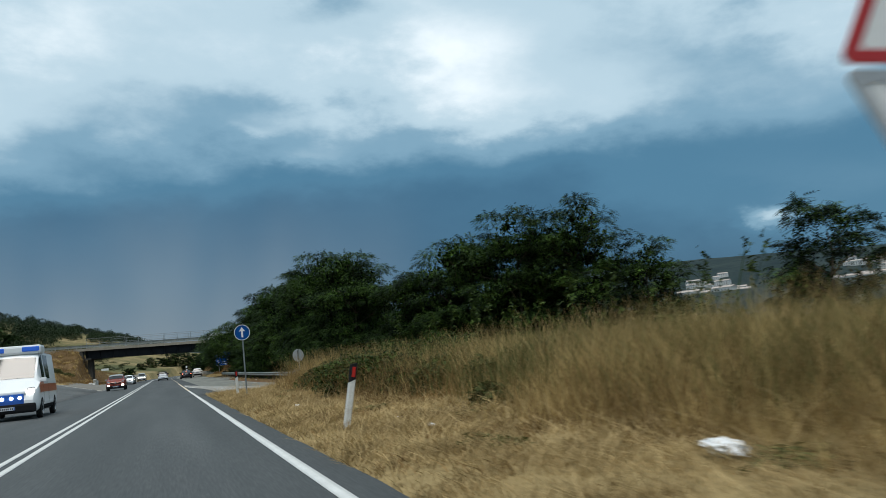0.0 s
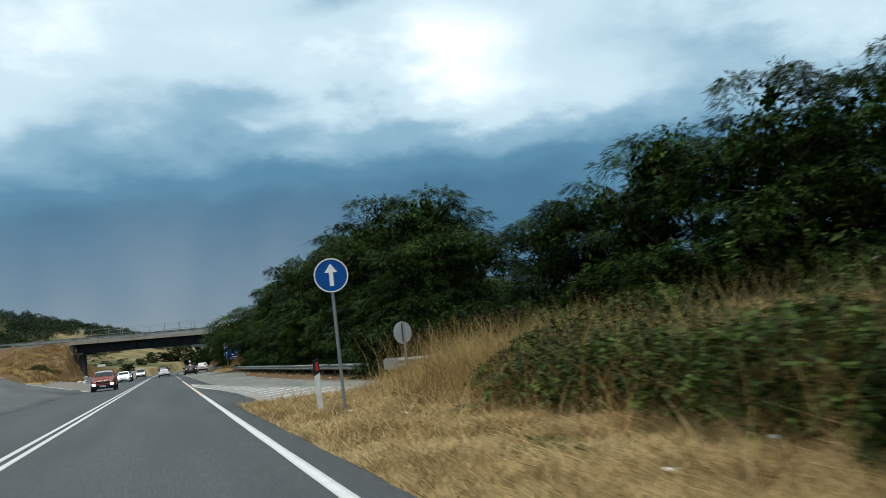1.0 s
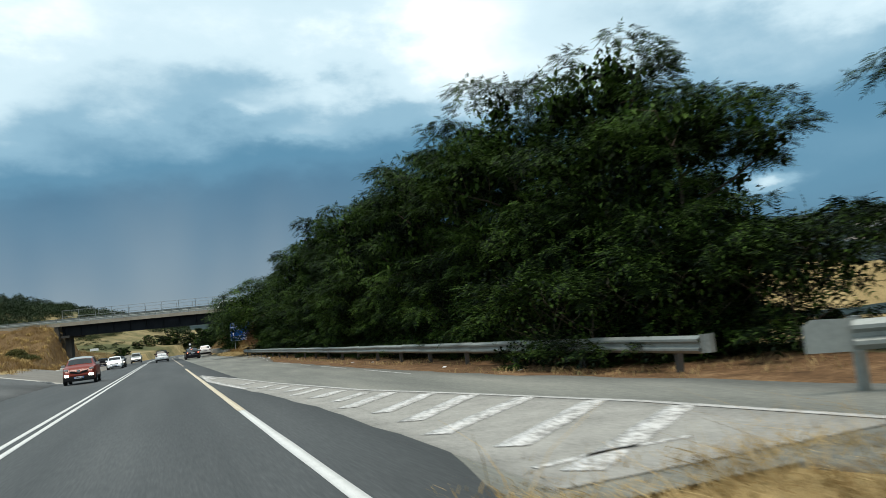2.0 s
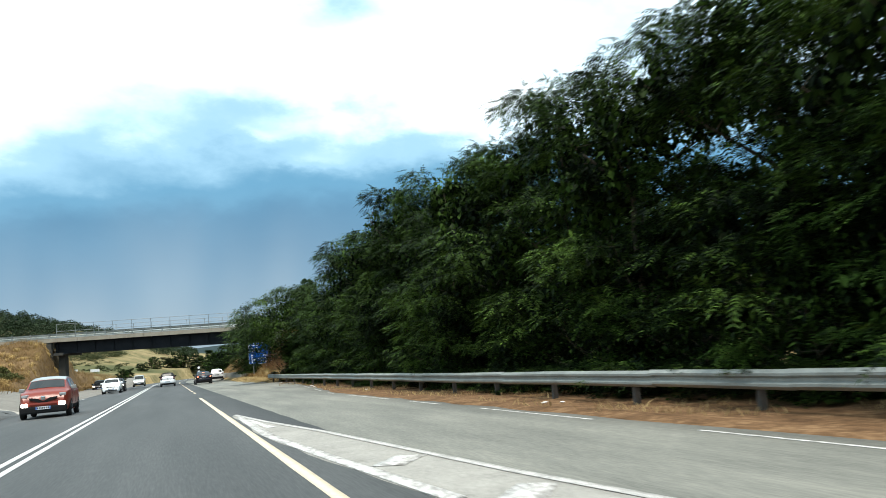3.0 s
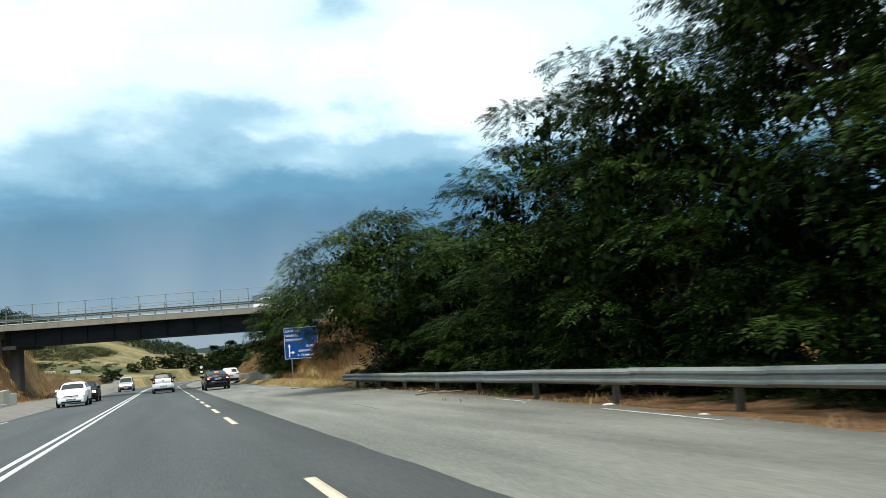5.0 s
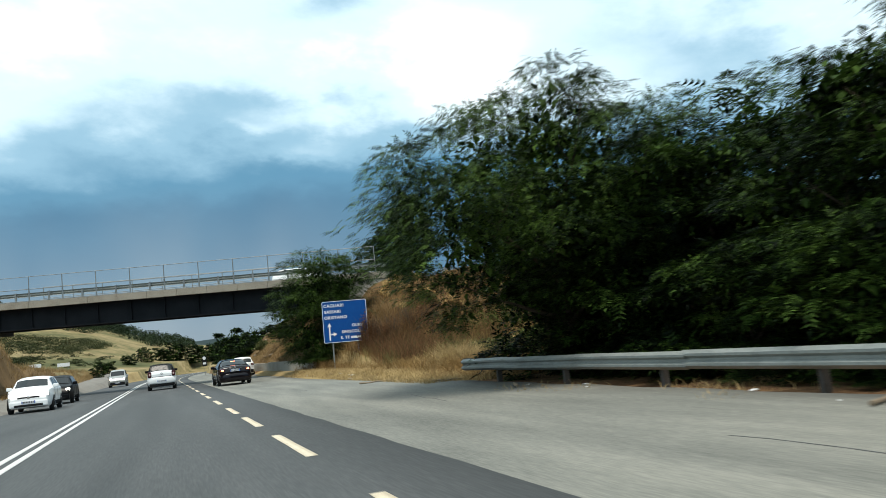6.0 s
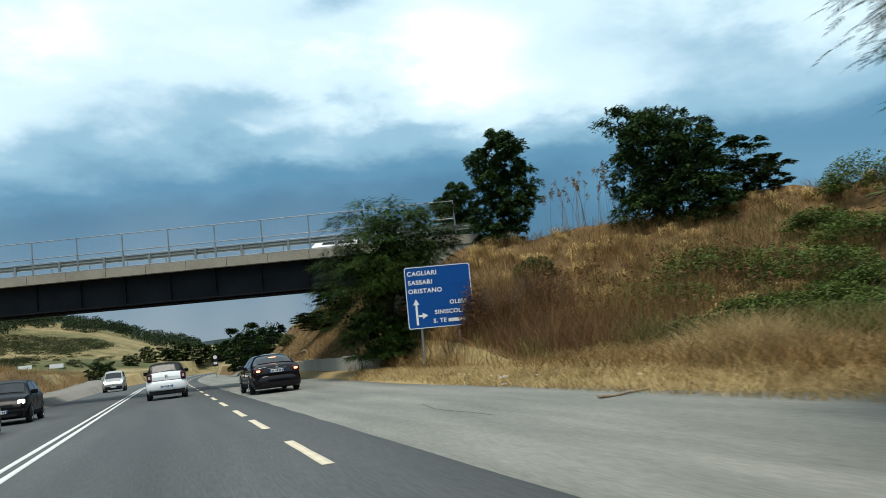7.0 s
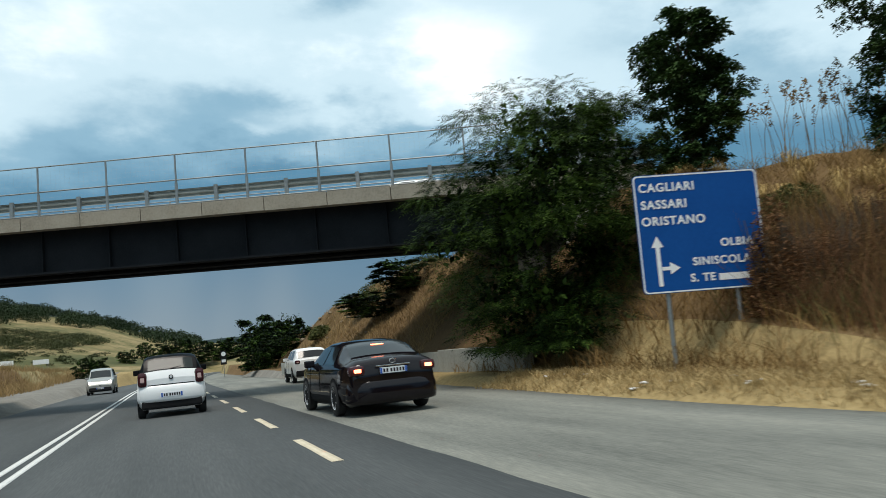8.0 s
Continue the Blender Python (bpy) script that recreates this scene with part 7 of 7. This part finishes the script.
saloon = Shell(4.83, 1.82, 1.43, 0.93, [(0, 0.72), (0.03, 0.93), (0.12, 1.02), (0.50, 1.07), (1.10, 1.34), (1.7, 1.42), (2.5, 1.43), (3.0, 1.37), (3.65, 1.02), (4.3, 0.92), (4.7, 0.78), (4.83, 0.6)], 0.17, roof=0.66, tail=0.86, round_tail=0.6, nose=0.78, round_nose=0.9)
vehicle("saloon_car", pose(5.9, 158.3, 0, 0, 0, 1.5), "dark grey saloon car with lit brake lamps and alloy wheels", saloon, P_DARK, (1.05, 3.85), 0.335,
        ((1.15, 2.05, 0.25, 0.05), (2.15, 3.25, 0.0, -0.40)), (("rear_screen", 0.56, 1.30), ("windscreen", 3.05, 3.58)), rear=saloon_rear, front=lambda c, s: lamps_front(c, s, 0.66, 0.68, 0.3, 0.14))


# the white sport utility car farther on
def suv_rear(car, sh):
    bar(car, "rear_bumper", (-0.82, -0.06, 0.30), (0.82, 0.2, 0.58), M_TRIM, 0.06)
    lamps_rear(car, sh, 0.72, 0.98, 0.26, 0.2, 0.02, False, 0.2)
    plate_on(car, -0.02, 0.85, -1)


suv = Shell(4.4, 1.84, 1.66, 1.05, [(0, 0.9), (0.04, 1.08), (0.14, 1.14), (0.42, 1.53), (0.8, 1.64), (2.2, 1.66), (2.8, 1.58), (3.4, 1.12), (4.1, 1.0), (4.32, 0.86), (4.4, 0.7)], 0.24, roof=0.72, tail=0.9)
vehicle("sport_utility_car", pose(8.6, 183.0, 0, 0, 0, -1), "white sport utility car waiting in the slip lane", suv, P_WHITE, (0.8, 3.5), 0.36,
        ((0.6, 1.75, 0.25, 0.0), (1.9, 3.0, 0.0, -0.42)), (("rear_screen", 0.17, 0.40), ("windscreen", 2.85, 3.35)), rear=suv_rear, front=lambda c, s: lamps_front(c, s, 0.68, 0.85, 0.3, 0.16))


# oncoming cars
def hatch_front(grille, body, z=0.74, tall=0.17):
    def fn(car, sh):
        lamps_front(car, sh, 0.67, z, 0.25, tall)
        bar(car, "grille", (-0.42, sh.L - 0.11, 0.56), (0.42, sh.L - 0.005, 0.68), grille, 0.02)
        bar(car, "front_bumper", (-0.74, sh.L - 0.25, 0.24), (0.74, sh.L + 0.035, 0.52), body, 0.07)
        bar(car, "air_intake", (-0.55, sh.L - 0.05, 0.27), (0.55, sh.L + 0.04, 0.37), M_TRIM, 0.02)
        plate_on(car, sh.L + 0.043, 0.45, 1)
        bar(car, "badge", (-0.06, sh.L - 0.01, 0.60), (0.06, sh.L + 0.012, 0.70), M_CHROME, 0.02, "plain chrome shape")
    return fn


hatch = Shell(4.1, 1.76, 1.50, 0.95, [(0, 0.82), (0.04, 1.0), (0.14, 1.06), (0.5, 1.42), (0.95, 1.49), (2.0, 1.50), (2.6, 1.42), (3.2, 1.04), (3.8, 0.92), (4.02, 0.78), (4.1, 0.6)], 0.19, roof=0.70, nose=0.78, round_nose=0.8)
crossover = Shell(4.12, 1.78, 1.57, 1.0, [(0, 0.85), (0.04, 1.03), (0.14, 1.1), (0.5, 1.48), (0.95, 1.56), (2.0, 1.57), (2.6, 1.48), (3.2, 1.10), (3.8, 0.98), (4.02, 0.84), (4.1, 0.66)], 0.22, roof=0.70, nose=0.80, round_nose=0.7)


def oncoming(name, label, x, y, sh, body, roof_mat=None, front=None):
    """A car that comes towards the camera, its nose at y."""
    vehicle(name, pose(x, y + sh.L, 0, 0, 0, 180), label, sh, body, (0.72, sh.L - 0.82), 0.31, ((0.7, 1.55, 0.22, 0.0), (1.68, 2.85, 0.0, -0.42)), (("rear_screen", 0.18, 0.48), ("windscreen", 2.68, 3.14)),
            second=(lambda a, b, k: k >= 7 and a > 0.4 and b < 2.65) if roof_mat else None, second_mat=roof_mat, front=front or hatch_front(M_TRIM, body), rear=lambda c, s: lamps_rear(c, s, 0.68, 0.88, 0.2, 0.2))


def crossover_front(car, sh):
    lamps_front(car, sh, 0.66, 0.86, 0.24, 0.12, lit=False)
    bm = bmesh.new()
    prism(bm, [(-0.50, 0.80), (-0.20, 0.76), (0.0, 0.64), (0.20, 0.76), (0.50, 0.80), (0.46, 0.72), (0.14, 0.60), (0.0, 0.56), (-0.14, 0.60), (-0.46, 0.72)], 0.06, Matrix.Translation((0, sh.L - 0.04, 0)))
    part("grille", bm, M_TRIM, car, "black V-shaped grille")
    bar(car, "badge", (-0.08, sh.L + 0.01, 0.68), (0.08, sh.L + 0.05, 0.84), M_CHROME, 0.03, "plain chrome shape")
    bar(car, "front_bumper", (-0.78, sh.L - 0.25, 0.46), (0.78, sh.L + 0.035, 0.62), P_RED, 0.07)
    bar(car, "lower_bumper", (-0.80, sh.L - 0.28, 0.20), (0.80, sh.L + 0.045, 0.47), M_TRIM, 0.06, "black plastic lower bumper")
    plate_on(car, sh.L + 0.06, 0.40, 1)
    for s_ in (-1, 1):
        bar(car, "fog_lamp", (s_ * 0.64 - 0.12, sh.L - 0.12, 0.46), (s_ * 0.64 + 0.12, sh.L + 0.05, 0.60), M_HEAD, 0.03, "lit lamp low in the bumper")


oncoming("crossover_car", "red crossover car with pale roof and lit lamps in its bumper", -2.3, 97.4, crossover, P_RED, P_SILVER, crossover_front)
oncoming("hatchback_car", "white hatchback car with lit head lamps", -3.2, 149.8, hatch, P_WHITE)
oncoming("hatchback_car", "black hatchback car with lit head lamps", -3.25, 158.6, hatch, P_BLACK)
oncoming("hatchback_car", "black hatchback car parked low beside the road", -6.2, 176.0, hatch, P_BLACK)


# the ambulance
def van_front(stripe):
    def fn(car, sh):
        lamps_front(car, sh, 0.78, 0.98, 0.26, 0.34, back=0.20)
        bar(car, "grille", (-0.55, sh.L - 0.10, 0.56), (0.70, sh.L + 0.015, 0.94), P_BLUE, 0.03)
        bar(car, "front_bumper", (-0.92, sh.L - 0.28, 0.26), (0.92, sh.L + 0.05, 0.60), M_TRIM, 0.08)
        plate_on(car, sh.L + 0.06, 0.44, 1)
    return fn


van = Shell(5.6, 2.05, 2.5, 1.30, [(0, 2.40), (0.05, 2.47), (0.4, 2.5), (3.6, 2.5), (3.95, 2.36), (4.75, 1.42), (5.3, 1.12), (5.52, 0.95), (5.6, 0.72)], 0.26, roof=0.84, tail=0.98, nose=0.84, round_nose=0.6, round_tail=0.15, tuck=0.03)
amb = vehicle("ambulance", pose(-3.15, 43.6 + 5.6, 0, 0, 0, 180), "white ambulance van with orange stripe and blue roof beacons", van, P_WHITE, (1.0, 4.65), 0.35,
              ((2.0, 3.1, 0.0, 0.0), (3.45, 4.62, 0.0, -0.62)), (("windscreen", 4.02, 4.68),), category="ambulance", front=van_front(P_ORANGE))
for s in (1, -1):
    part("stripe", van.patch(0.2, 5.0, 4.1, 5.0, 0.006, side=s, n=12), P_ORANGE, amb, "orange reflective stripe")
    part("stripe", van.patch(0.2, 3.4, 7.0, 7.6, 0.006, side=s, n=8), P_BLUE, amb, "blue stripe")
    bar(amb, "beacon", (s * 0.60 - 0.30, 3.62, 2.50), (s * 0.60 + 0.30, 4.02, 2.68), M_BEACON, 0.04, "blue beacon")
    part("stripe", van.patch(3.9, 5.15, 5.05, 6.05, 0.007, side=s, n=8, skew0=0.1, skew1=-0.3), P_ORANGE, amb, "orange reflective stripe")
bar(amb, "light_bar", (-0.96, 2.9, 2.40), (0.96, 3.98, 2.74), P_WHITE, 0.09)
bar(amb, "bonnet_panel", (-0.62, 5.22, 0.90), (0.62, 5.57, 1.03), P_WHITE, 0.05, "white bonnet panel")
for x in (-0.42, -0.15, 0.15, 0.42):
    bm = bmesh.new()
    tube(bm, (x, 5.60, 0.80), (x, 5.65, 0.80), 0.06, sides=14)
    part("grille_lamp", bm, M_HEAD, amb, "lit grille lamp")

mpv = Shell(4.5, 1.85, 1.85, 1.08, [(0, 1.0), (0.04, 1.25), (0.12, 1.7), (0.4, 1.82), (2.6, 1.85), (3.1, 1.72), (3.75, 1.16), (4.2, 1.0), (4.42, 0.86), (4.5, 0.66)], 0.2, roof=0.74, nose=0.82)
vehicle("people_carrier", pose(-2.5, 206.4 + 4.5, 0, 0, 0, 180), "silver people carrier van with lit head lamps", mpv, P_SILVER, (0.8, 3.65), 0.32, ((0.4, 1.7, 0.0, 0.0), (1.85, 3.4, 0.0, -0.52)), (("windscreen", 3.15, 3.7),), front=hatch_front(M_TRIM, M_TRIM, 0.86, 0.24), category="van")

# the white car crossing the overpass
q = bpt(8.2, 6.6, -0.12)
vehicle("hatchback_car", Matrix.Translation(q) @ pose(0, 0, 0, 0, 1.6, 0) @ pose(0, 0, 0, 0, 0, -114.2), "white hatchback car crossing the overpass", hatch, P_WHITE, (0.72, 3.28), 0.31, ((0.7, 1.55, 0.22, 0.0), (1.68, 2.85, 0.0, -0.42)), (("rear_screen", 0.18, 0.48), ("windscreen", 2.68, 3.14)))
